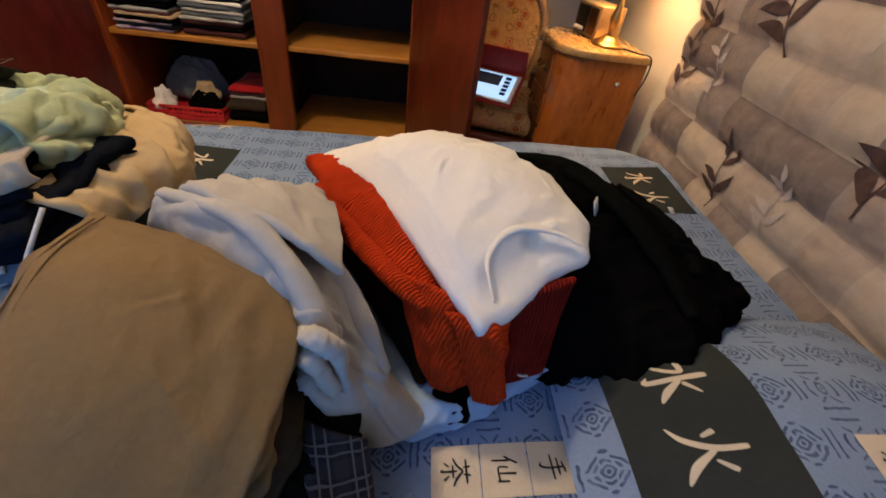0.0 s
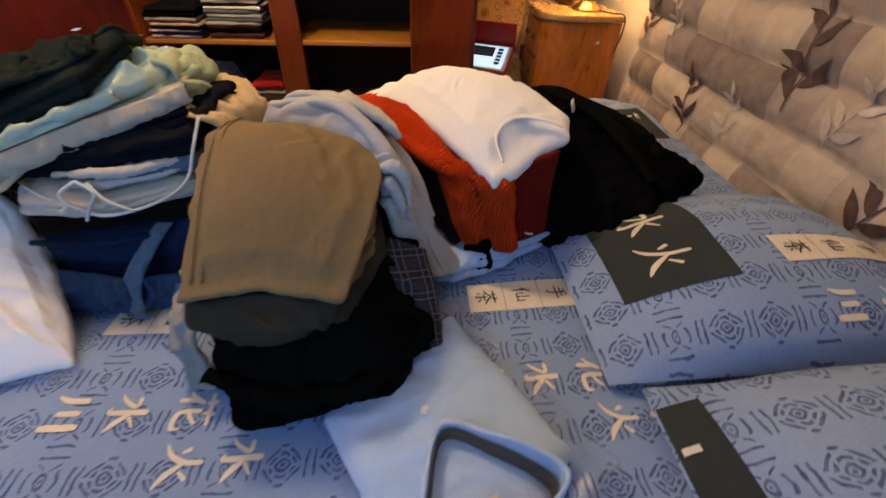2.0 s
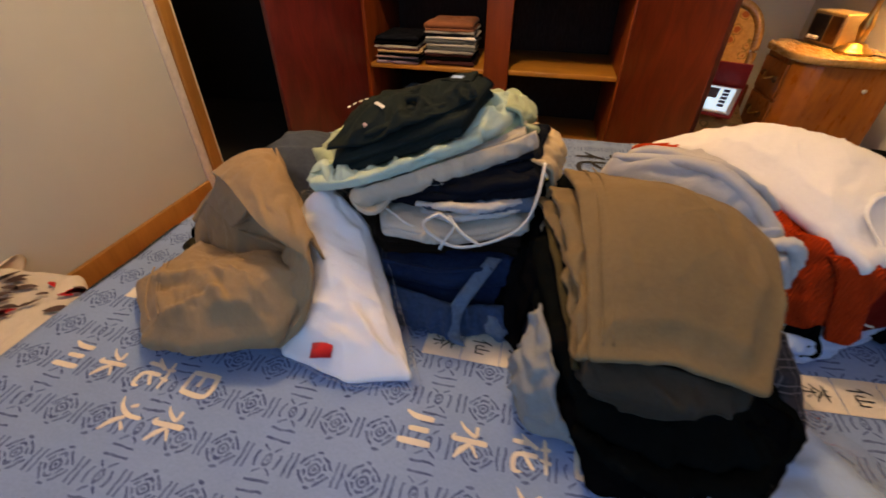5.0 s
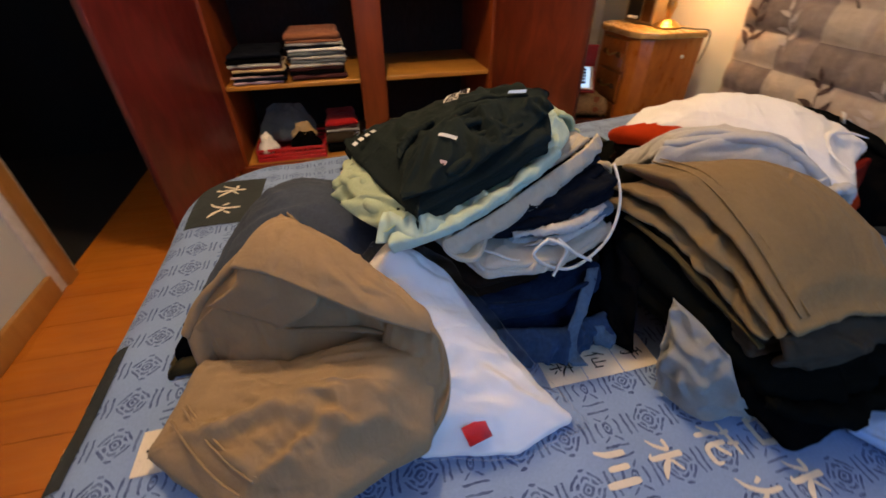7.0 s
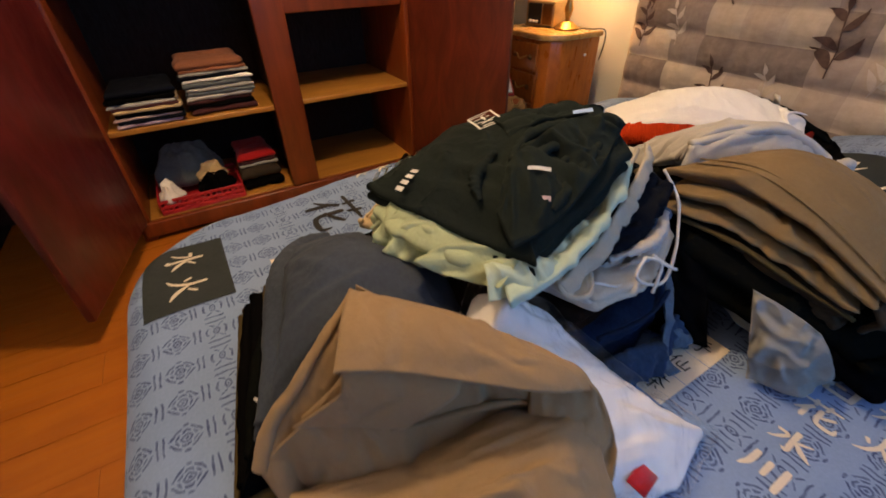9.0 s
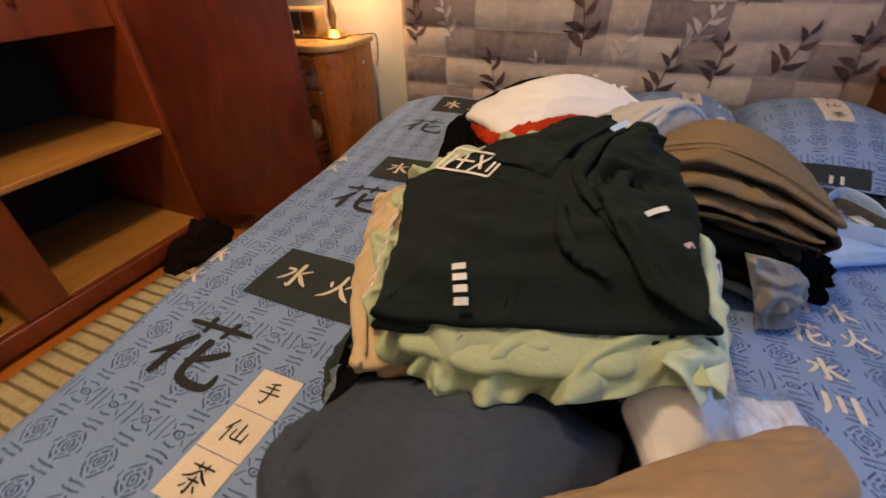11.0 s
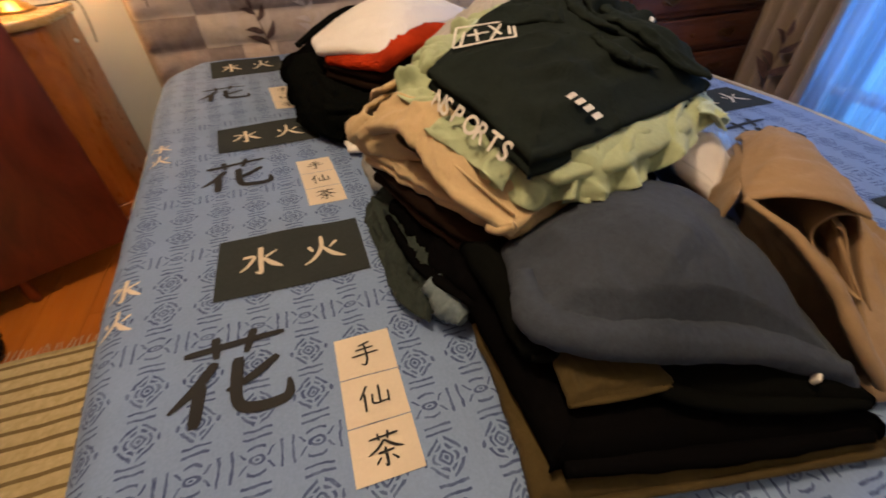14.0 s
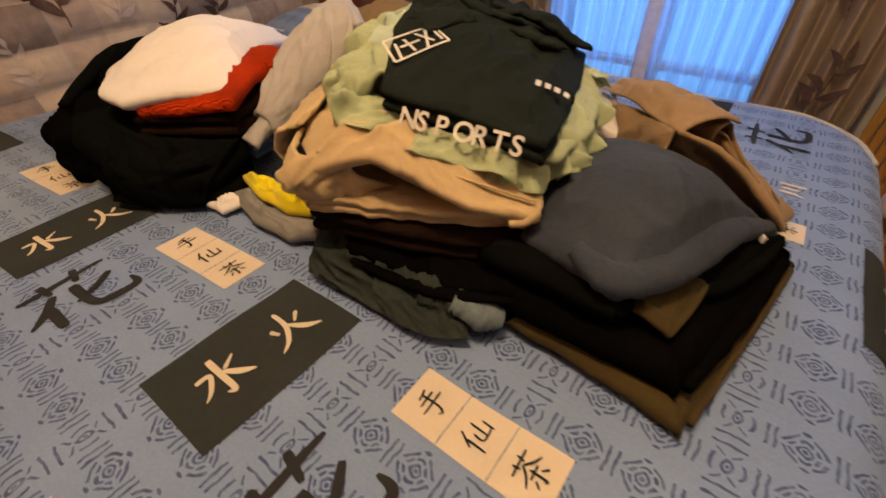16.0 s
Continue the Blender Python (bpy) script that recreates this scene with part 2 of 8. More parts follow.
def clear_plastic(name, rough=0.06):
    """Thin film: mostly see-through, with sharp glints on its creases."""
    m, t, b = material(name, rough)
    out = t.nodes["Material Output"]
    tr, gl = t.nodes.new("ShaderNodeBsdfTransparent"), t.nodes.new("ShaderNodeBsdfGlossy")
    gl.inputs["Roughness"].default_value = rough
    fr = t.nodes.new("ShaderNodeFresnel")
    fr.inputs["IOR"].default_value = 1.31
    n = noise_tex(t, coords(t), 16, 3, 0.6)
    n.inputs["Distortion"].default_value = 1.8
    bp = t.nodes.new("ShaderNodeBump")
    bp.inputs["Strength"].default_value, bp.inputs["Distance"].default_value = 0.5, 0.02
    t.links.new(n.outputs[0], bp.inputs["Height"])
    t.links.new(bp.outputs[0], gl.inputs["Normal"])
    t.links.new(bp.outputs[0], fr.inputs["Normal"])
    mx = t.nodes.new("ShaderNodeMixShader")
    t.links.new(N(t, fr.outputs[0]).min(0.30).s, mx.inputs[0])
    t.links.new(tr.outputs[0], mx.inputs[1])
    t.links.new(gl.outputs[0], mx.inputs[2])
    t.links.new(mx.outputs[0], out.inputs[0])
    return m


def sheer_material(name, colour):
    m, t, b = material(name, 0.9)
    out = t.nodes["Material Output"]
    tr, tl, df = (t.nodes.new("ShaderNodeBsdf" + k) for k in ("Transparent", "Translucent", "Diffuse"))
    for n in (tl, df):
        n.inputs[0].default_value = (*colour, 1)
    m1, m2 = t.nodes.new("ShaderNodeMixShader"), t.nodes.new("ShaderNodeMixShader")
    m1.inputs[0].default_value = 0.3
    fold = noise_tex(t, coords(t), 1.0, 4, 0.6, (34, 4, 0.7))
    t.links.new(ramp(t, fold.outputs[0], [(0.35, (0.42,) * 3), (0.65, (0.86,) * 3)]), m2.inputs[0])
    t.links.new(tl.outputs[0], m1.inputs[1])
    t.links.new(df.outputs[0], m1.inputs[2])
    t.links.new(tr.outputs[0], m2.inputs[1])
    t.links.new(m1.outputs[0], m2.inputs[2])
    t.links.new(m2.outputs[0], out.inputs[0])
    return m


def stripe_rug_material(name):
    m, t, b = material(name, 0.95)
    v = coords(t)
    sep = t.nodes.new("ShaderNodeSeparateXYZ")
    t.links.new(v, sep.inputs[0])
    x = N(t, sep.outputs[0]) + N(t, noise_tex(t, v, 7, 2).outputs[0]) * 0.012
    s = (x * 23.0).frac()
    n = noise_tex(t, v, 70, 4)
    light = ramp(t, n.outputs[0], [(0.3, (0.50, 0.41, 0.20)), (0.7, (0.66, 0.56, 0.32))])
    col = mix(t, (s - 0.5).abs().more(0.37), light, (0.21, 0.15, 0.065))
    t.links.new(col, b.inputs["Base Color"])
    bump(t, b, (s - 0.5).abs() + N(t, n.outputs[0]) * 0.3, 0.6, 0.006)
    return m


def tapestry_material(name):
    """Gold ground with rust flowers and small leaves."""
    m, t, b = material(name, 0.9)
    v = coords(t)
    vo = t.nodes.new("ShaderNodeTexVoronoi")
    vo.inputs["Scale"].default_value = 17
    t.links.new(v, vo.inputs["Vector"])
    n = noise_tex(t, v, 60, 4)
    gold = ramp(t, n.outputs[0], [(0.3, (0.52, 0.30, 0.10)), (0.7, (0.70, 0.45, 0.17))])
    d = N(t, vo.outputs["Distance"]) + N(t, n.outputs[0]) * 0.25
    col = mix(t, d.less(0.40), gold, (0.42, 0.13, 0.035))
    col = mix(t, d.near(0.52, 0.03), col, (0.30, 0.20, 0.05))
    t.links.new(col, b.inputs["Base Color"])
    bump(t, b, noise_tex(t, v, 420, 2).outputs[0], 0.4, 0.001)
    return m


M = dict(
    spread=bedspread_material("printed_cotton", (0.197, 0.286, 0.476), (0.034, 0.056, 0.145)),
    pillow=bedspread_material("printed_pillow_cotton", (0.215, 0.300, 0.480), (0.038, 0.060, 0.145)),
    slate=fabric("slate_print", (0.034, 0.040, 0.041), weave=700, vary=0.15),
    cream=fabric("cream_print", (0.66, 0.58, 0.46), vary=0.06),
    inkpaint=plain("black_print", (0.008, 0.009, 0.011), 0.8),
    piping=plain("cream_piping", (0.5, 0.46, 0.38), 0.8),
    quilt=quilt_material("patchwork_quilting", (0.132, 0.1175)),
    leaf=plain("brown_leaf_print", (0.075, 0.042, 0.036), 0.85, vary=0.4),
    paleleaf=plain("pale_leaf_print", (0.52, 0.45, 0.40), 0.85),
    brown=fabric("brown_cotton_twill", (0.185, 0.125, 0.060), vary=0.14),
    khaki=fabric("khaki_cotton_twill", (0.278, 0.186, 0.102), vary=0.09, wrinkle=9, depth=0.006),
    tan=fabric("tan_cotton", (0.50, 0.375, 0.21), vary=0.10),
    sage=fabric("sage_green_cotton", (0.36, 0.42, 0.26), vary=0.12),
    mint=fabric("mint_lining", (0.42, 0.52, 0.41), vary=0.1),
    green=fabric("bottle_green_jersey", (0.014, 0.019, 0.017), vary=0.2),
    black=fabric("black_jersey", (0.0030, 0.0028, 0.0030), vary=0.3, sheen=0.05),
    fleece=fabric("black_fleece", (0.0042, 0.0046, 0.0042), vary=0.3, fuzz=320),
    # dark brown-grey cloth; also holds the shade on the brown trousers' front fold
    charcoal=fabric("brown_grey_cotton", (0.040, 0.031, 0.022), vary=0.2),
    slateblue=fabric("slate_blue_knit", (0.041, 0.051, 0.070), vary=0.32, fuzz=300, depth=0.005),
    olive=fabric("olive_cotton", (0.060, 0.043, 0.016), vary=0.2),
    darkbrown=fabric("dark_brown_wool", (0.014, 0.0075, 0.005), vary=0.25, fuzz=380),
    jeans=fabric("blue_denim", (0.007, 0.015, 0.040), vary=0.6, weave=500),
    faded=fabric("faded_denim", (0.070, 0.105, 0.155), vary=0.5, weave=500),
    navy=fabric("navy_cotton", (0.0055, 0.007, 0.012), vary=0.3),
    grey=fabric("light_grey_sweatshirt", (0.43, 0.415, 0.395), vary=0.08),
    greige=fabric("pale_grey_cotton", (0.23, 0.23, 0.222), vary=0.1),
    teal=fabric("grey_green_cotton", (0.034, 0.044, 0.040), vary=0.3),
    bluegrey=fabric("blue_grey_denim", (0.13, 0.17, 0.19), vary=0.35),
    skyblue=fabric("pale_blue_shirting", (0.34, 0.48, 0.72), vary=0.06, depth=0.003),
    ivory=fabric("cream_cotton", (0.50, 0.44, 0.36), vary=0.08),
    white=fabric("white_wool", (0.80, 0.78, 0.75), vary=0.04, depth=0.004),
    bagwhite=fabric("white_shirting", (0.84, 0.82, 0.82), vary=0.03, depth=0.004),
    orange=knit("rust_orange_cable_knit", (0.52, 0.042, 0.006), 70, 0.0035, 0.9, 2),
    rustrib=knit("dark_rust_rib", (0.20, 0.012, 0.007), 60, 0.006, 0.0, -2.5),
    yellow=fabric("yellow_polyester", (0.85, 0.72, 0.02), vary=0.08),
    plaid=plaid_material("dark_plaid_flannel"),
    cord=plain("pale_cord", (0.62, 0.60, 0.56), 0.9),
    red=fabric("red_cotton", (0.45, 0.015, 0.018), vary=0.2),
    film=clear_plastic("clear_film"),
    mahogany=wood("red_brown_burl_veneer", (0.054, 0.006, 0.007), (0.170, 0.020, 0.018), 0.36, 1.6, (1, 1, 0.3), 1.6, 0.12),
    doorinside=wood("orange_brown_burl_veneer", (0.060, 0.008, 0.004), (0.185, 0.030, 0.010), 0.36, 1.6, (1, 1, 0.3), 1.6, 0.12),
    carcass=wood("red_brown_wood", (0.105, 0.016, 0.003), (0.31, 0.062, 0.010), 0.4, 2.4, (1, 1, 0.10), 0.0, 0.15),
    # wood darkened in its colour for the shade inside the cabinet
    inside=wood("shade_darkened_wood", (0.013, 0.005, 0.0045), (0.034, 0.013, 0.010), 0.8, 3, (1, 1, 0.2), 0, 0.0),
    shelfwood=wood("honey_pine_shelf", (0.36, 0.150, 0.022), (0.56, 0.260, 0.045), 0.4, 3, (0.15, 1, 1)),
    burl=wood("honey_burl_veneer", (0.22, 0.052, 0.006), (0.52, 0.165, 0.022), 0.30, 1.3, (1, 1, 0.3), 2.4, 0.25),
    topwood=wood("honey_top", (0.40, 0.22, 0.065), (0.62, 0.38, 0.13), 0.25, 3, (1, 0.2, 1), 1.0, 0.5),
    walnut=wood("dark_walnut", (0.036, 0.009, 0.004), (0.150, 0.046, 0.016), 0.55, 2.5, (1, 0.15, 1), 0.0, 0.06),
    floorwood=wood("orange_laminate", (0.40, 0.102, 0.005), (0.56, 0.175, 0.010), 0.5, 2.0, (0.12, 1, 1), 0.2, 0.04),
    casing=wood("orange_pine_casing", (0.30, 0.13, 0.03), (0.50, 0.25, 0.065), 0.4, 3, (1, 1, 0.1)),
    brass=plain("worn_brass", (0.55, 0.36, 0.12), 0.3, 1.0),
    wall=plaster("off_white_paint", (0.53, 0.565, 0.55)),
    # near black: the unlit hall's darkness is put into this colour
    hall=plaster("hall_shade_black", (0.005, 0.004, 0.0035)),
    ceilingpaint=plaster("ceiling_paint", (0.75, 0.74, 0.71)),
    whitepaint=plain("white_gloss_paint", (0.72, 0.70, 0.66), 0.4),
    tapestry=tapestry_material("gold_floral_tapestry"),
    screen=glow("tablet_screen", (0.42, 0.68, 1.0), 0.9),
    darkscreen=plain("dark_video_panel", (0.02, 0.03, 0.08), 0.2),
    shell=plain("white_plastic", (0.75, 0.75, 0.75), 0.35),
    redcase=plain("red_leatherette", (0.40, 0.018, 0.015), 0.45),
    redplastic=plain("red_plastic", (0.50, 0.02, 0.03), 0.4),
    blackplastic=plain("black_plastic", (0.012, 0.012, 0.013), 0.35),
    radiogold=plain("aged_brass_case", (0.36, 0.27, 0.14), 0.4, 0.5),
    bronze=plain("antique_bronze", (0.20, 0.11, 0.05), 0.45, 1.0),
    shade=glow("lamp_shade", (1.0, 0.66, 0.30), 1.4),
    clockblue=glow("clock_dial", (0.06, 0.20, 1.0), 1.2),
    sheer=sheer_material("sheer_voile", (0.40, 0.56, 0.80)),
    curtain=fabric("taupe_printed_curtain", (0.32, 0.25, 0.18), vary=0.12),
    ochre=fabric("ochre_slat_blind", (0.46, 0.25, 0.06), vary=0.2),
    rug=stripe_rug_material("striped_rag_weave"),
    printcloth=fabric("white_print_cloth", (0.62, 0.56, 0.48), vary=0.06),
    daylight=glow("evening_sky", (0.14, 0.44, 0.92), 1.25),
    pane=clear_plastic("window_glass", 0.02),
)


# ---- helpers for meshes ----
def part(name, bm, mat, parent=None, label="", smooth=True):
    """Links a bmesh as one mesh object, under a thing or under a part."""
    me = bpy.data.meshes.new(name)
    bmesh.ops.recalc_face_normals(bm, faces=bm.faces)
    bm.to_mesh(me)
    bm.free()
    me.materials.append(M[mat] if isinstance(mat, str) else mat)
    if smooth:
        me.polygons.foreach_set("use_smooth", [True] * len(me.polygons))
    ob = new(name, me)
    if parent:
        ob.parent = parent
    if label:
        ob["label"] = label
    return ob


def thing(name, label, category, group="", kind="", at=(0, 0, 0)):
    ob = new(name)
    ob.location = at
    return tagged(ob, label, category, group, kind)


def box(lo, hi, bevel=0.004, seg=2):
    bm = bmesh.new()
    bmesh.ops.create_cube(bm, size=1)
    for v in bm.verts:
        v.co = [lo[i] + (v.co[i] + 0.5) * (hi[i] - lo[i]) for i in range(3)]
    if bevel:
        bmesh.ops.bevel(bm, geom=bm.edges[:], offset=bevel, segments=seg, profile=0.6, affect="EDGES")
    return bm


def moved(bm, m):
    bmesh.ops.transform(bm, matrix=m, verts=bm.verts)
    return bm


def prism(points, z0, z1, bevel=0.004):
    """A flat outline raised from z0 to z1."""
    bm = bmesh.new()
    f = bm.faces.new([bm.verts.new((x, y, z0)) for x, y in points])
    ex = bmesh.ops.extrude_face_region(bm, geom=[f])
    bmesh.ops.translate(bm, vec=(0, 0, z1 - z0), verts=[g for g in ex["geom"] if isinstance(g, bmesh.types.BMVert)])
    if bevel:
        bmesh.ops.bevel(bm, geom=bm.edges[:], offset=bevel, segments=2, profile=0.6, affect="EDGES")
    return bm


def lathe(profile, seg=28):
    """A turned body round z from (radius, height) pairs."""
    bm = bmesh.new()
    rings = [[bm.verts.new((r * math.cos(2 * math.pi * i / seg), r * math.sin(2 * math.pi * i / seg), z)) for i in range(seg)] for r, z in profile]
    for a, b in zip(rings, rings[1:]):
        for i in range(seg):
            bm.faces.new((a[i], a[(i + 1) % seg], b[(i + 1) % seg], b[i]))
    bm.faces.new(rings[0][::-1])
    bm.faces.new(rings[-1])
    return bm


def spline(points, n, closed=False):
    """Catmull-Rom through points of any dimension; n samples in all."""
    p = np.array(points, float)
    k = len(p)
    out = []
    spans = k if closed else k - 1
    for j in range(n):
        t = j / n * spans if closed else j / (n - 1) * spans
        i = min(int(t), spans - 1)
        f = t - i
        if closed:
            a, b, c, d = (p[(i + q) % k] for q in (-1, 0, 1, 2))
        else:
            a, b, c, d = p[max(i - 1, 0)], p[i], p[min(i + 1, k - 1)], p[min(i + 2, k - 1)]
        out.append(0.5 * (2 * b + (c - a) * f + (2 * a - 5 * b + 4 * c - d) * f * f + (3 * b - a - 3 * c + d) * f ** 3))
    return np.array(out)


def tube(points, radius, n=40, seg=10, flat=1.0, up=(0, 0, 1), rumple=0.0, seed=0, taper=False):
    """A round or flattened cord along a smooth line; radius may vary from point to point."""
    pts = spline([p[:3] for p in points], n)
    rad = spline([(r,) for r in radius], n)[:, 0] if isinstance(radius, (list, tuple)) else np.full(n, radius)
    bm = bmesh.new()
    rings = []
    for i in range(n):
        t = Vector(pts[min(i + 1, n - 1)] - pts[max(i - 1, 0)]).normalized()
        s = t.cross(Vector(up))
        s = s.normalized() if s.length > 1e-4 else Vector((1, 0, 0))
        w = s.cross(t).normalized()
        ring = []
        for j in range(seg):
            a = 2 * math.pi * j / seg
            c = Vector(pts[i]) + s * (rad[i] * math.cos(a)) + w * (rad[i] * flat * math.sin(a))
            if rumple:
                q = noise.noise(Vector((c.x * 30, c.y * 30, c.z * 30 + seed))) + 0.6 * noise.noise(Vector((i * 0.5, seed, a)))
                c += (s * math.cos(a) + w * flat * math.sin(a)) * rumple * q
            ring.append(bm.verts.new(c))
        rings.append(ring)
    for a, b in zip(rings, rings[1:]):
        for j in range(seg):
            bm.faces.new((a[j], a[(j + 1) % seg], b[(j + 1) % seg], b[j]))
    bm.faces.new(rings[0][::-1])
    bm.faces.new(rings[-1])
    return bm


def skin(ctrl, soft=0.03, ease=0.0015):
    """A smooth height over the plane, drawn over control points (x, y, z); takes arrays of x and y."""
    c = np.array(ctrl, float)
    k = len(c)

    def kernel(x, y):
        return -np.sqrt((np.asarray(x)[..., None] - c[:, 0]) ** 2 + (np.asarray(y)[..., None] - c[:, 1]) ** 2 + soft ** 2)

    a = np.zeros((k + 3, k + 3))
    a[:k, :k] = kernel(c[:, 0], c[:, 1]) + ease * np.eye(k)
    a[:k, k:] = np.c_[np.ones(k), c[:, :2]]
    a[k:, :k] = a[:k, k:].T
    w = np.linalg.solve(a, np.r_[c[:, 2], 0, 0, 0])

    def height(x, y):
        return kernel(x, y) @ w[:k] + w[k] + w[k + 1] * np.asarray(x) + w[k + 2] * np.asarray(y)
    return height


def drape(rows, thick=0.004, nu=60, nv=40, wrinkle=0.003, freq=14.0, seed=0, wave=0.0, waves=5.0):
    """A piece of cloth through a small net of points, creased, thickened and with a flapping last row."""
    lines = [spline(r, nv) for r in rows]
    grid = np.array([spline([ln[j] for ln in lines], nu) for j in range(nv)])
    du = np.gradient(grid, axis=1)
    dv = np.gradient(grid, axis=0)
    nrm = np.cross(du, dv)
    nrm /= np.linalg.norm(nrm, axis=2)[..., None] + 1e-9
    bm = bmesh.new()
    faces = []
    lu = np.linalg.norm(np.diff(grid, axis=1), axis=2).sum(1).mean()
    lv = np.linalg.norm(np.diff(grid, axis=0), axis=2).sum(0).mean()
    gu, gv = np.meshgrid(np.linspace(0, lu, nu), np.linspace(0, lv, nv))
    lines = 1.3 * wrinkle * crease_field(int(6 + 60 * max(lu, lv)), (0, 0, lu, lv), (min(0.5 * max(lu, lv), 0.14), 0.3 + seed), seed)(gu, gv)
    lines *= np.clip(np.minimum(np.minimum(gu, lu - gu) / (0.18 * lu), np.minimum(gv, lv - gv) / (0.10 * lv)), 0.1, 1)
    for sgn in (0.5, -0.5):
        vs = []
        for j in range(nv):
            row = []
            for i in range(nu):
                p, n = Vector(grid[j, i]), Vector(nrm[j, i])
                q = p * freq + Vector((seed * 3.7, seed, 0))
                q += 0.5 * Vector((noise.noise(q * 0.7), noise.noise(q * 0.7 + Vector((5, 2, 1))), 0))
                h = wrinkle * (0.8 * noise.noise(q) + 0.6 * ((1 - abs(noise.noise(q * 1.6))) ** 5 - 0.25)) + lines[j, i]
                s = i / (nu - 1)
                if wave:
                    h += wave * s * s * (1.9 * noise.noise(Vector((j / nv * waves * 2.1, seed * 1.73, 0.3))) + 0.6 * math.sin(j / nv * waves * 4.4 + seed))
                rim = min(1.0, i / 1.5, (nu - 1 - i) / 1.5, j / 1.5, (nv - 1 - j) / 1.5)
                row.append(bm.verts.new(p + n * (h + sgn * thick * (0.35 + 0.65 * rim))))
            vs.append(row)
        for j in range(nv - 1):
            for i in range(nu - 1):
                bm.faces.new((vs[j][i], vs[j][i + 1], vs[j + 1][i + 1], vs[j + 1][i]))
        faces.append(vs)
    a, b = faces
    ring = [(0, i) for i in range(nu)] + [(j, nu - 1) for j in range(1, nv)] + [(nv - 1, i) for i in range(nu - 2, -1, -1)] + [(j, 0) for j in range(nv - 2, 0, -1)]
    for p, q in zip(ring, ring[1:] + ring[:1]):
        bm.faces.new((a[p[0]][p[1]], a[q[0]][q[1]], b[q[0]][q[1]], b[p[0]][p[1]]))
    return bm


def crease_field(count, area, size, seed):
    """Long folds that start and fade out: each a ridge with a hollow beside it; gives heights for arrays of x and y."""
    rnd = random.Random(seed * 31 + 7)
    x0, y0, x1, y1 = area
    lines = []
    for i in range(count):
        major = i % 3 == 0
        lines.append((rnd.uniform(x0, x1), rnd.uniform(y0, y1), rnd.gauss(size[1], 0.55), rnd.uniform(0.35, 0.75) * size[0] * (1.0 if major else 0.5),
                      rnd.uniform(0.007, 0.013) * (1.3 if major else 0.7), rnd.uniform(0.5, 1.0) * (1.0 if major else 0.5), rnd.uniform(-2.5, 2.5), rnd.choice((-1, 1))))

    def height(x, y):
        out = np.zeros(np.shape(x))
        for cx, cy, turn, long, wide, high, bend, side in lines:
            a = (x - cx) * math.cos(turn) + (y - cy) * math.sin(turn)
            d = (y - cy) * math.cos(turn) - (x - cx) * math.sin(turn) - bend * a * a
            w = wide * (0.7 + 0.6 * np.clip(np.abs(a) / long, 0, 1))
            fade = np.clip(1 - (a / long) ** 2, 0, 1) ** 1.5
            q = side * d / w
            out += high * fade * (np.exp(-(q * 1.3) ** 2) - 0.75 * np.exp(-((q - 1.25) * 1.1) ** 2))
        return out
    return height


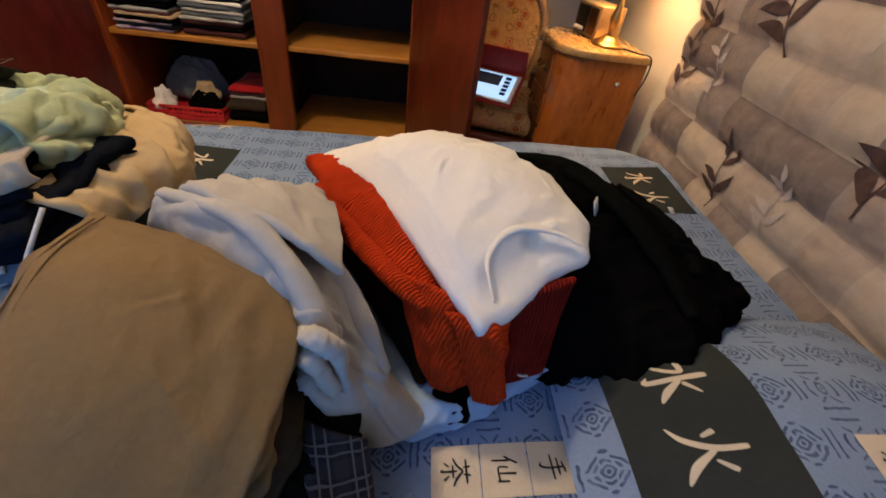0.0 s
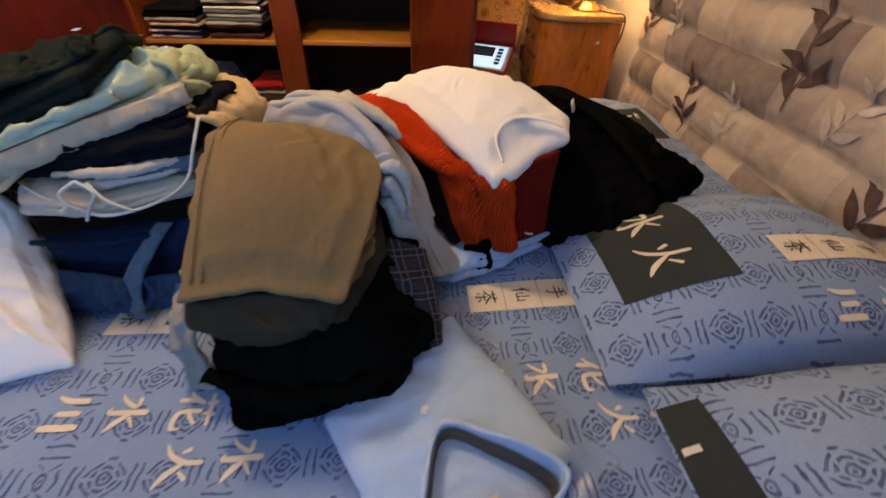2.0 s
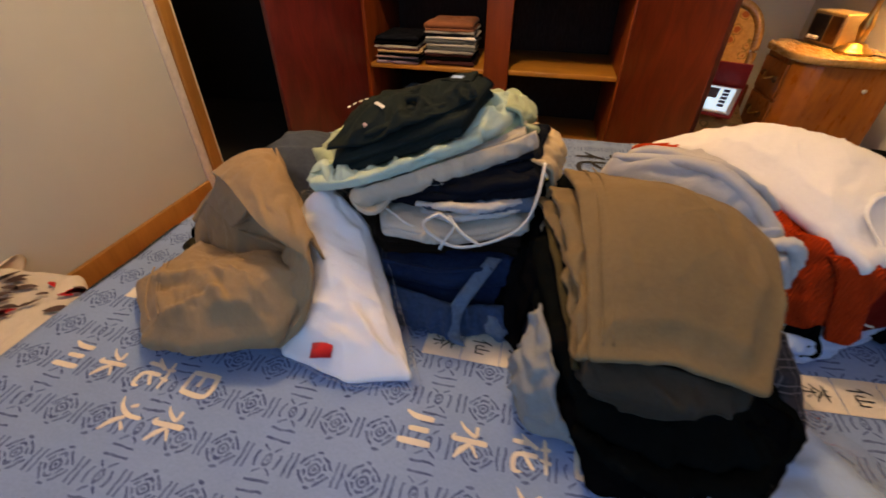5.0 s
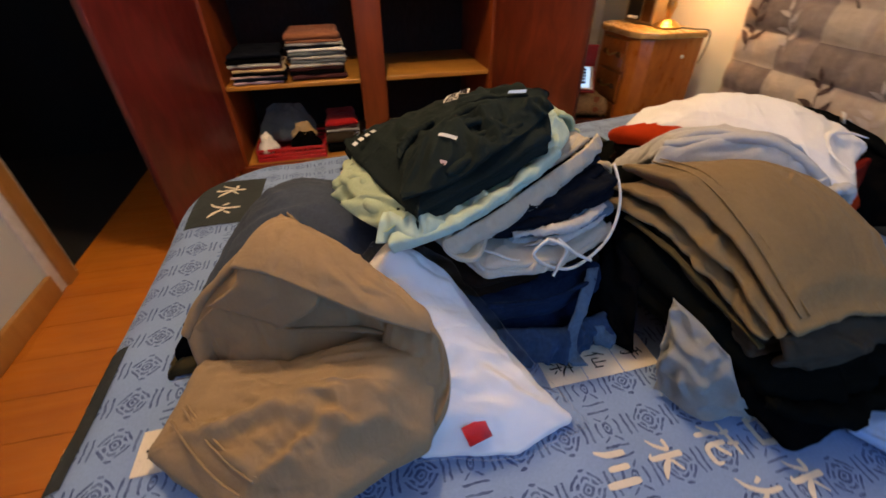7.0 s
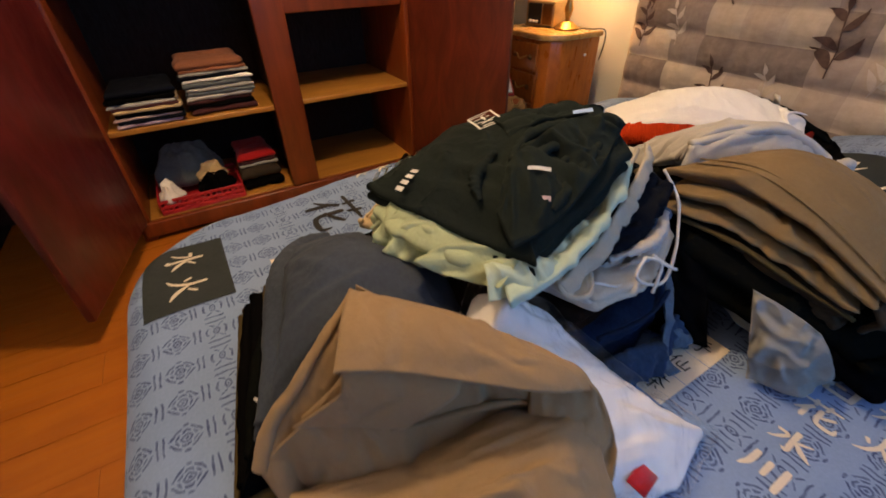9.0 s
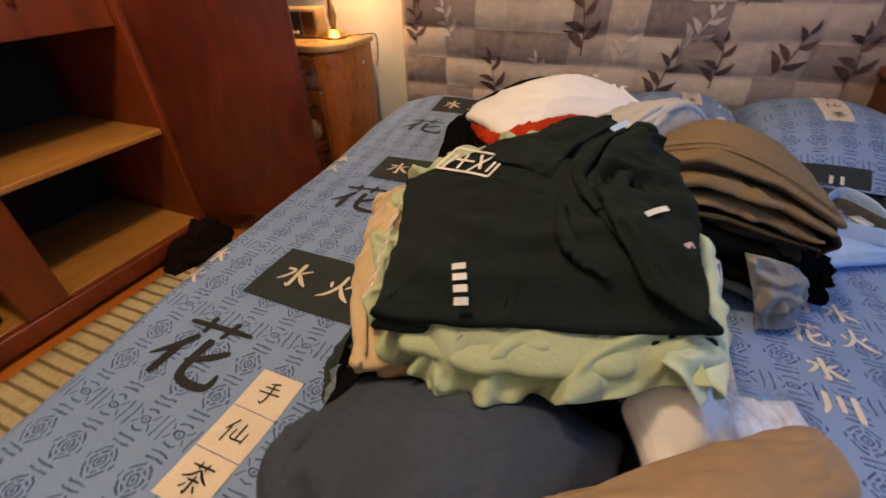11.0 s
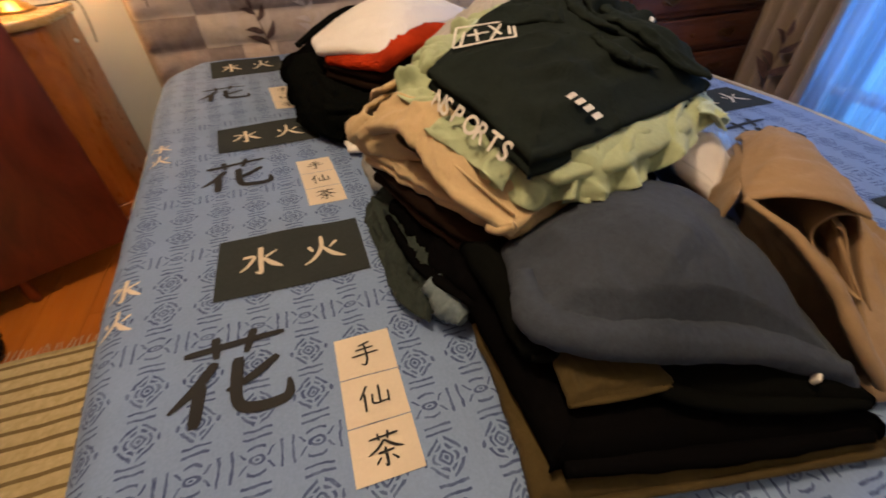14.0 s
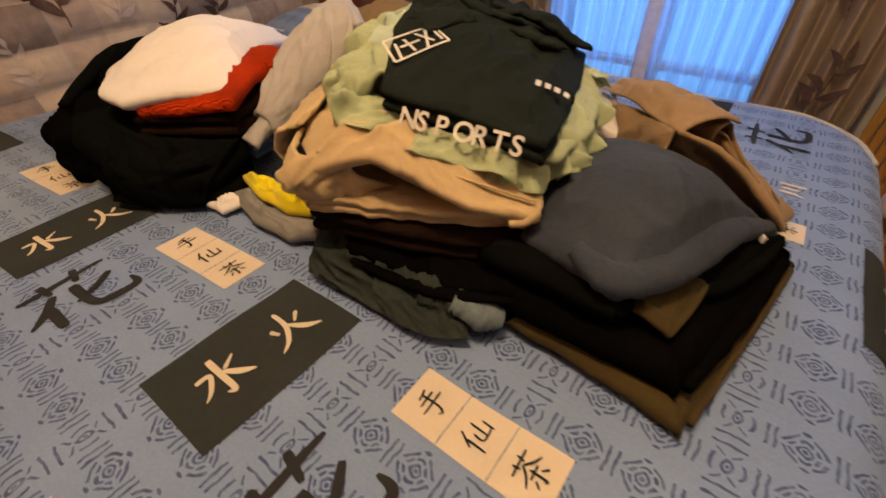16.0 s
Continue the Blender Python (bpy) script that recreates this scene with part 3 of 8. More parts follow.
def cloth(outline, thick, peaks=(), folds=1, wrinkle=0.006, freq=11.0, along=0.0, ragged=0.004, seed=0, floor_z=None, n=176, rim=0.5, wave=0.0, square=0.028):
    """A folded garment: an outline of (x, y, height of the top edge), soft rolled edges with so many
    folds, and a rumpled top that swells to the peaks."""
    keyed = []
    for i, p in enumerate(outline):
        p = np.array(p, float)
        for q, first in ((np.array(outline[i - 1], float), True), (np.array(outline[(i + 1) % len(outline)], float), False)):
            f = min(0.34, square / (np.linalg.norm((q - p)[:2]) + 1e-6))
            if first:
                keyed.append(p + (q - p) * f)
                keyed.append(p)
            else:
                keyed.append(p + (q - p) * f)
    edge = spline(keyed, n, True)
    top = skin([*outline, *peaks])
    c = edge[:, :2].mean(axis=0)
    ca, sa = math.cos(along), math.sin(along)

    ox, oy = [p[0] for p in outline], [p[1] for p in outline]
    wide = max(max(ox) - min(ox), max(oy) - min(oy))
    lines = crease_field(int(8 + 70 * wide), (min(ox), min(oy), max(ox), max(oy)), (min(0.5 * wide, 0.16), along), seed)

    def creases(x, y):
        u, v = x * ca + y * sa, -x * sa + y * ca
        p = Vector((u * freq * 0.45, v * freq * 1.6, seed * 7.3))
        p += Vector((0.5, 0.5, 0)) * noise.noise(Vector((x * 6, y * 6, seed + 3.1)))
        a = noise.noise(p)
        r = 1 - abs(noise.noise(p * 1.7 + Vector((3, 1, 2))))
        w = p + Vector((0.7, 0.7, 0)) * noise.noise(p * 0.9 + Vector((9, 4, 1)))
        s = 1 - abs(noise.noise(w * 2.6 + Vector((1, 7, 5))))
        return wrinkle * (0.7 * a + 0.5 * (r ** 4 - 0.3) + 0.4 * (s ** 7 - 0.25) + 0.15 * noise.noise(p * 6))

    bm = bmesh.new()
    dirs, rad = [], []
    for i, (x, y, z) in enumerate(edge):
        d = np.array([x, y]) - c
        L = np.linalg.norm(d)
        s = i / n * 2 * math.pi
        L += ragged * (noise.noise(Vector((x * 22, y * 22, seed))) + 0.6 * noise.noise(Vector((x * 60, y * 60, seed))))
        dirs.append(d / np.linalg.norm(d))
        rad.append(L)
    side = 5 * folds + 1
    lip = [min((thick if floor_z is None else max(0.012, min(thick, z - floor_z))) / folds * 0.5, 0.02) for x, y, z in edge]
    rings = []
    for k in range(side):
        s = k / (side - 1)
        q = (s * folds) % 1.0 if k < side - 1 else 1.0
        bulge = math.sin(math.pi * min(max(q, 0.0), 1.0)) ** 0.6
        ring = []
        for i in range(n):
            x, y, z = edge[i]
            th = thick if floor_z is None else max(0.012, min(thick, z - floor_z))
            r = min(th / folds * 0.5, 0.02)
            lay = int(min(s * folds, folds - 1e-3))
            off = 0.006 * noise.noise(Vector((lay * 5.1 + seed, x * 9, y * 9))) if folds > 1 else 0.0
            inset = r * (1 - bulge) - off + (0.25 * r if k == 0 else 0)
            L = rad[i] - inset
            zz = z - th + th * s
            zz += wave * noise.noise(Vector((x * 24, y * 24, seed + 9)))
            if 0 < k:
                zz += creases(x, y) * s * rim
            ring.append(bm.verts.new((c[0] + dirs[i][0] * L, c[1] + dirs[i][1] * L, zz)))
        rings.append(ring)
    fs = [0.985 - 0.96 * (q / 27) ** 1.05 for q in range(28)]
    for k, f in enumerate(fs):
        ring = []
        ease = min(1.0, (k + 1) / 7)
        reach = (np.array(rad) - np.array(lip)) * f
        xs, ys = c[0] + np.array(dirs)[:, 0] * reach, c[1] + np.array(dirs)[:, 1] * reach
        zs = top(xs, ys) + 1.1 * wrinkle * ease * lines(xs, ys)
        for i in range(n):
            x, y = float(xs[i]), float(ys[i])
            z0 = edge[i][2]
            z = z0 + (float(zs[i]) - z0) * ease + 0.004 * min(1, (1 - f) * 8)
            z += wave * noise.noise(Vector((x * 24, y * 24, seed + 9))) * max(0, 1 - (1 - f) * 4)
            z += creases(x, y) * (rim + (1 - rim) * ease)
            ring.append(bm.verts.new((x, y, z)))
        rings.append(ring)
    for a, b in zip(rings, rings[1:]):
        for i in range(n):
            bm.faces.new((a[i], a[(i + 1) % n], b[(i + 1) % n], b[i]))
    bm.faces.new(rings[-1])
    bm.faces.new(rings[0][::-1])
    return bm


def garment(name, label, category, mat, group="clothes on the bed", **shape):
    ob = thing(name, label, category, group)
    part("cloth", cloth(**shape), mat, ob)
    return ob


# ---- the room ----
HEAD_X, FOOT_X, WIN_Y, BACK_Y, TOP_Z = 0.88, -1.93, -1.03, 2.60, 2.45


def structure(name, bm, mat, label):
    return tagged(part(name, bm, mat, smooth=False), label, kind="structure")


floor = thing("floor", "orange-brown laminate floor boards", "floor", kind="structure")
part("subfloor", box((-3.4, -1.6, -0.06), (1.1, 2.8, -0.012), 0), "inside", floor, smooth=False)
structure("wall_head", box((HEAD_X, -1.6, 0), (HEAD_X + 0.12, 2.8, TOP_Z), 0), "wall", "off-white painted wall behind the bed head")
structure("wall_back", box((FOOT_X, BACK_Y, 0), (HEAD_X, BACK_Y + 0.12, TOP_Z), 0), "wall", "off-white painted wall behind the wardrobe")
foot = thing("wall_foot", "off-white painted wall with an open doorway", "wall", kind="structure")
part("wall_panel", box((FOOT_X - 0.12, -1.6, 0), (FOOT_X, 1.36, TOP_Z), 0), "wall", foot, smooth=False)
part("lintel", box((FOOT_X - 0.12, 1.36, 2.05), (FOOT_X, 2.50, TOP_Z), 0), "wall", foot, smooth=False)
# wall end given a dark colour in place of the shade beside the doorway
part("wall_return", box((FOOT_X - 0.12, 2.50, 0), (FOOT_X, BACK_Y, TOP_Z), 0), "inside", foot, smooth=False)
win = thing("wall_window", "off-white wall with a tall window opening", "wall", kind="structure")
part("wall_panel", box((-0.04, WIN_Y - 0.34, 0), (HEAD_X, WIN_Y - 0.22, TOP_Z), 0), "wall", win, smooth=False)
part("wall_return", box((-0.04, WIN_Y - 0.22, 0), (0.03, WIN_Y, TOP_Z), 0), "wall", win, smooth=False)
part("wall_panel", box((FOOT_X, WIN_Y - 0.12, 0), (-1.02, WIN_Y, TOP_Z), 0), "wall", win, smooth=False)
part("lintel", box((-1.02, WIN_Y - 0.12, 2.10), (-0.04, WIN_Y, TOP_Z), 0), "wall", win, smooth=False)
part("sill", box((-1.02, WIN_Y - 0.12, 0), (-0.04, WIN_Y, 0.04), 0), "wall", win, smooth=False)
structure("ceiling", box((-3.4, -1.6, TOP_Z), (1.1, 2.8, TOP_Z + 0.1), 0), "ceilingpaint", "white painted ceiling")
hall = thing("wall_hall", "unlit hall beyond the doorway, its darkness put into the colour", "wall", kind="structure")
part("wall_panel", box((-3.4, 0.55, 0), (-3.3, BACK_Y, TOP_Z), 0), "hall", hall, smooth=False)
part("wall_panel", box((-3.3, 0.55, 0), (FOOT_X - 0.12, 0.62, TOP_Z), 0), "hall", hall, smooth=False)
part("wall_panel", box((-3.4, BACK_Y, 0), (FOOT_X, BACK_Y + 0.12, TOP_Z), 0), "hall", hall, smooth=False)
# dark sheet added over the boards to stand for the hall's shade
part("hall_shade_floor", box((-3.3, 0.62, -0.004), (FOOT_X - 0.02, BACK_Y, 0.006), 0), "hall", hall, smooth=False)
base = thing("baseboard", "orange pine skirting board along the foot wall", "skirting", kind="structure")
part("board", box((FOOT_X, WIN_Y, 0), (FOOT_X + 0.018, 1.235, 0.085), 0.004), "casing", base)
case = thing("door_1", "open doorway with white jamb and orange pine casing", "doorway", kind="structure")
part("jamb", box((FOOT_X - 0.125, 1.345, 0), (FOOT_X + 0.006, 1.372, 2.05), 0.003), "whitepaint", case)
part("architrave", box((FOOT_X, 1.236, 0), (FOOT_X + 0.012, 1.279, 2.10), 0.003), "whitepaint", case, "white painted strip")
part("casing", box((FOOT_X, 1.28, 0), (FOOT_X + 0.024, 1.344, 2.10), 0.006), "casing", case)
part("casing", box((FOOT_X, 1.344, 2.04), (FOOT_X + 0.024, 2.50, 2.10), 0.006), "casing", case)

# window, sheer, backdrop
window = thing("window_1", "tall white-framed window with blue evening light", "window", kind="structure")
for x0, x1 in ((-1.02, -0.965), (-0.095, -0.04), (-0.585, -0.475)):
    part("window_frame", box((x0, WIN_Y - 0.09, 0.04), (x1, WIN_Y - 0.02, 2.10), 0.006), "whitepaint", window)
for z0, z1 in ((0.04, 0.15), (2.03, 2.10), (0.30, 0.33)):
    part("window_frame", box((-0.965, WIN_Y - 0.085, z0), (-0.095, WIN_Y - 0.025, z1), 0.005), "whitepaint", window)
for x0, x1 in ((-0.965, -0.585), (-0.475, -0.095)):
    p = part("pane", box((x0, WIN_Y - 0.058, 0.15), (x1, WIN_Y - 0.052, 2.03), 0), "pane", window, smooth=False)
    p.visible_shadow = False
tagged(part("backdrop", box((-3.0, -2.6, -0.5), (2.0, -2.55, 3.0), 0), "daylight", smooth=False), "blue evening sky outside the window", "sky", kind="structure")


def hanging(x0, x1, y, z0, z1, deep, waves, seed=0, flare=0.0, nu=120, nz=26):
    """A gathered curtain: pleats that wander a little and open towards the hem."""
    bm = bmesh.new()
    rows = []
    for k in range(nz):
        s = k / (nz - 1)
        z = z1 + (z0 - z1) * s
        row = []
        for i in range(nu):
            u = i / (nu - 1)
            ph = u * waves * 2 * math.pi + 1.3 * noise.noise(Vector((u * 6, s * 1.2, seed)))
            yy = y + deep * (0.7 + 0.3 * s) * math.sin(ph) + 0.4 * deep * noise.noise(Vector((u * 15, s * 2, seed + 5)))
            xx = x0 + (x1 - x0) * u + flare * s * (u - 0.5)
            row.append(bm.verts.new((xx, yy, z)))
        rows.append(row)
    for a, b in zip(rows, rows[1:]):
        for i in range(nu - 1):
            bm.faces.new((a[i], a[i + 1], b[i + 1], b[i]))
    return bm


sheer = thing("sheer_curtain", "pale blue sheer voile curtain over the window", "curtain")
for x0, x1, sd in ((-1.0, -0.56, 1), (-0.50, -0.06, 2)):
    part("voile", hanging(x0, x1, WIN_Y + 0.055, 0.06, 2.15, 0.024, 7, sd, nu=200), "sheer", sheer)


def leaf_shape(bm, place, size, turn, frame_m):
    """One pointed leaf, slightly arched, added to bm."""
    k = 7
    left, right, mid = [], [], []
    for i in range(k):
        s = i / (k - 1)
        w = 0.17 * size * math.sin(math.pi * s ** 0.8) * (1 - 0.15 * s)
        px, py = s * size, 0.10 * size * math.sin(math.pi * s)
        for lst, dy in ((left, w), (right, -w)):
            a, b = px, py + dy
            q = Vector((place[0] + a * math.cos(turn) - b * math.sin(turn), place[1] + a * math.sin(turn) + b * math.cos(turn), 0))
            lst.append(bm.verts.new(frame_m(q.x, q.y)))
    for i in range(k - 1):
        bm.faces.new((left[i], left[i + 1], right[i + 1], right[i]))


def sprig(place, size, turn, frame_m, mat, parent, label, leaves=6):
    """A printed twig with paired leaves; frame_m lays a flat point onto the cloth."""
    bm = bmesh.new()
    k = 9
    stem = []
    for i in range(k):
        s = i / (k - 1)
        a, b = s * size, 0.10 * size * math.sin(2.2 * s)
        x, y = place[0] + a * math.cos(turn) - b * math.sin(turn), place[1] + a * math.sin(turn) + b * math.cos(turn)
        nx, ny = -math.sin(turn), math.cos(turn)
        h = 0.006 * size + 0.0010
        stem.append((bm.verts.new(frame_m(x + nx * h, y + ny * h)), bm.verts.new(frame_m(x - nx * h, y - ny * h)), (x, y)))
    for p, q in zip(stem, stem[1:]):
        bm.faces.new((p[0], q[0], q[1], p[1]))
    twig = part("printed_sprig", bm, mat, parent, label)
    for j in range(leaves):
        i = min(k - 1, 1 + int(j * (k - 1) / leaves))
        sgn = 1 if j % 2 else -1
        lf = bmesh.new()
        leaf_shape(lf, stem[i][2], size * (0.46 - 0.035 * j), turn + sgn * (0.75 + 0.12 * (j % 3)) if j < leaves - 1 else turn, frame_m)
        part("leaf", lf, mat, twig)
    return twig


def curtain(x0, x1, y, seed, label):
    ob = thing("curtain", label, "curtain", "window curtains")
    part("panel", hanging(x0, x1, y, 0.03, 2.25, 0.035, 5, seed), "curtain", ob)
    rnd = random.Random(seed)
    for z in (0.30, 0.62, 0.94, 1.30):
        x = x0 + (x1 - x0) * rnd.uniform(0.35, 0.65)
        sprig((x, z), 0.22, rnd.uniform(1.2, 1.9), lambda a, b: (a, y + 0.045 + 0.006 * math.sin(a * 90), b), "leaf", ob, "dark brown leaf print")
    return ob


curtain(-0.10, 0.20, WIN_Y + 0.10, 11, "taupe curtain with brown leaf print, drawn to the side")
curtain(-1.30, -0.98, WIN_Y + 0.14, 12, "taupe curtain with brown leaf print beside the window")
blind = thing("slatted_blind", "ochre vertical slatted screen beside the window", "blind")
for i in range(16):
    x = -1.36 - i * 0.034
    part("slat", moved(box((-0.015, -0.006, 0.03), (0.015, 0.006, 2.2), 0.003), pose(x, WIN_Y + 0.08, 0, 0, 0, 18)), "ochre", blind)

# rug and printed cloth on the stool
rug = thing("rug", "cream and brown striped woven rag rug", "rug", kind="")
bm = bmesh.new()
nx, ny = 60, 14
vs = [[bm.verts.new((-1.25 + 1.05 * i / nx, 1.33 + 0.60 * j / ny + 0.006 * noise.noise(Vector((i * 0.4, j, 2))), 0.008 + 0.003 * noise.noise(Vector((i * 0.7, j * 0.5, 0))))) for j in range(ny + 1)] for i in range(nx + 1)]
for i in range(nx):
    for j in range(ny):
        bm.faces.new((vs[i][j], vs[i + 1][j], vs[i + 1][j + 1], vs[i][j + 1]))
ex = bmesh.ops.extrude_face_region(bm, geom=bm.faces[:])
bmesh.ops.translate(bm, vec=(0, 0, -0.007), verts=[g for g in ex["geom"] if isinstance(g, bmesh.types.BMVert)])
part("weave", bm, "rug", rug)
fringe = bmesh.new()
for j in range(40):
    y = 1.34 + 0.58 * j / 39
    a = Vector((-0.20, y, 0.006))
    b = a + Vector((0.03 + 0.012 * random.random(), 0.01 * random.uniform(-1, 1), -0.002))
    for w in (0.0012,):
        v4 = [fringe.verts.new(p) for p in (a + Vector((0, w, 0)), b + Vector((0, w, 0)), b - Vector((0, w, 0)), a - Vector((0, w, 0)))]
        fringe.faces.new(v4)
part("fringe", fringe, "cord", rug)

# ---- the bed ----
BX0, BX1, BY0, BY1, BZ, BR, CORNER = -1.235, 0.775, -0.42, 1.185, 0.45, 0.075, 0.20


def spread_at(u, v, lift=0.0):
    """Where a point of the bedspread lies: flat on top, rolled over the edges, then hanging."""
    side = BY1 + 0.097 * (u + 0.72) - 0.10 * min(1.0, max(0.0, (u - 0.60) / 0.175)) ** 2
    cx, cy = min(max(u, BX0 + CORNER), 9.0), min(max(v, BY0 + CORNER), side - CORNER)
    dx, dy = u - cx, v - cy
    L = math.hypot(dx, dy)
    d = L - CORNER
    z = BZ - 0.006 + 0.011 * noise.noise(Vector((u * 2.6, v * 2.6, 0.4))) + 0.004 * noise.noise(Vector((u * 8, v * 8, 1.7)))
    if d <= 0:
        return Vector((u, v, z + lift))
    ex, ey = dx / L, dy / L
    a = min(d / BR, math.pi / 2)
    out, drop = BR * math.sin(a), BR * (1 - math.cos(a))
    rest = max(0.0, d - BR * math.pi / 2)
    drop += rest
    out += rest * 0.06 + 0.016 * min(1, rest * 8) * math.sin((ex * v - ey * u) * 26 + 2 * noise.noise(Vector((u * 3, v * 3, 5))))
    nx, nz = math.sin(a), math.cos(a)
    px, py = cx + ex * (CORNER + out), cy + ey * (CORNER + out)
    return Vector((px + ex * nx * lift, py + ey * nx * lift, z - drop + nz * lift))


def slant(u, v):
    """How far the printed cloth has been pulled sideways; it grows towards the bed head."""
    a = u + 0.42
    return 0.117 * 0.5 * (a + math.sqrt(a * a + 0.02)) * (0.55 + 0.45 * min(max(v, 0.0), 1.0))


def printed_at(u, v, lift=0.0):
    return spread_at(u, v + slant(u, v), lift)


def sheet(surf, u0, u1, v0, v1, step, lift=0.0, uvs=True, nu=None, nv=None):
    nu = nu or max(2, int((u1 - u0) / step))
    nv = nv or max(2, int((v1 - v0) / step))
    bm = bmesh.new()
    lay = bm.loops.layers.uv.new("UVMap")
    pts = [[(u0 + (u1 - u0) * i / nu, v0 + (v1 - v0) * j / nv) for j in range(nv + 1)] for i in range(nu + 1)]
    vs = [[bm.verts.new(surf(*p, lift)) for p in row] for row in pts]
    for i in range(nu):
        for j in range(nv):
            f = bm.faces.new((vs[i][j], vs[i + 1][j], vs[i + 1][j + 1], vs[i][j + 1]))
            for lp, (a, b) in zip(f.loops, ((i, j), (i + 1, j), (i + 1, j + 1), (i, j + 1))):
                q = pts[a][b]
                lp[lay].uv = (q[0], q[1] - slant(*q)) if surf is spread_at else q
    return bm


bed = thing("bed", "double bed base with a mattress", "bed")
part("mattress", prism([(BX0, BY0 - 0.02), (BX1, BY0 - 0.02), (BX1, BY1 + 0.01), (BX1 - 0.20, BY1 + 0.10), (BX0, BY1 - 0.04)], 0.22, BZ - 0.035, 0.04), "ivory", bed)
part("bed_base", prism([(BX0 + 0.02, BY0), (BX1, BY0), (BX1, BY1), (BX1 - 0.20, BY1 + 0.06), (BX0 + 0.02, BY1 - 0.06)], 0.09, 0.218, 0.01), "inside", bed)
for x in (BX0 + 0.1, BX1 - 0.1):
    for y in (BY0 + 0.1, BY1 - 0.1):
        part("leg", moved(lathe([(0.022, 0), (0.026, 0.03), (0.03, 0.092)], 16), pose(x, y, 0)), "walnut", bed)

spread = thing("bedspread", "blue cotton bedspread printed with lozenges and brush characters", "bedspread")
part("cover", sheet(spread_at, BX0 - 0.42, BX1, BY0 - 0.42, BY1 + 0.50, 0.014), "spread", spread)
pipe = [spread_at(u, v, 0.003) for u, v in [(0.7, BY0 - 0.05), (0.2, BY0 - 0.05), (-0.4, BY0 - 0.05), (-0.85, BY0 - 0.05), (-1.02, BY0 - 0.05), (-1.14, BY0 - 0.01), (BX0 - 0.01, BY0 + 0.08), (BX0 - 0.05, BY0 + 0.2)]]
part("piping", tube(pipe, 0.005, 70, 8), "piping", spread, "cream piping along the edge")

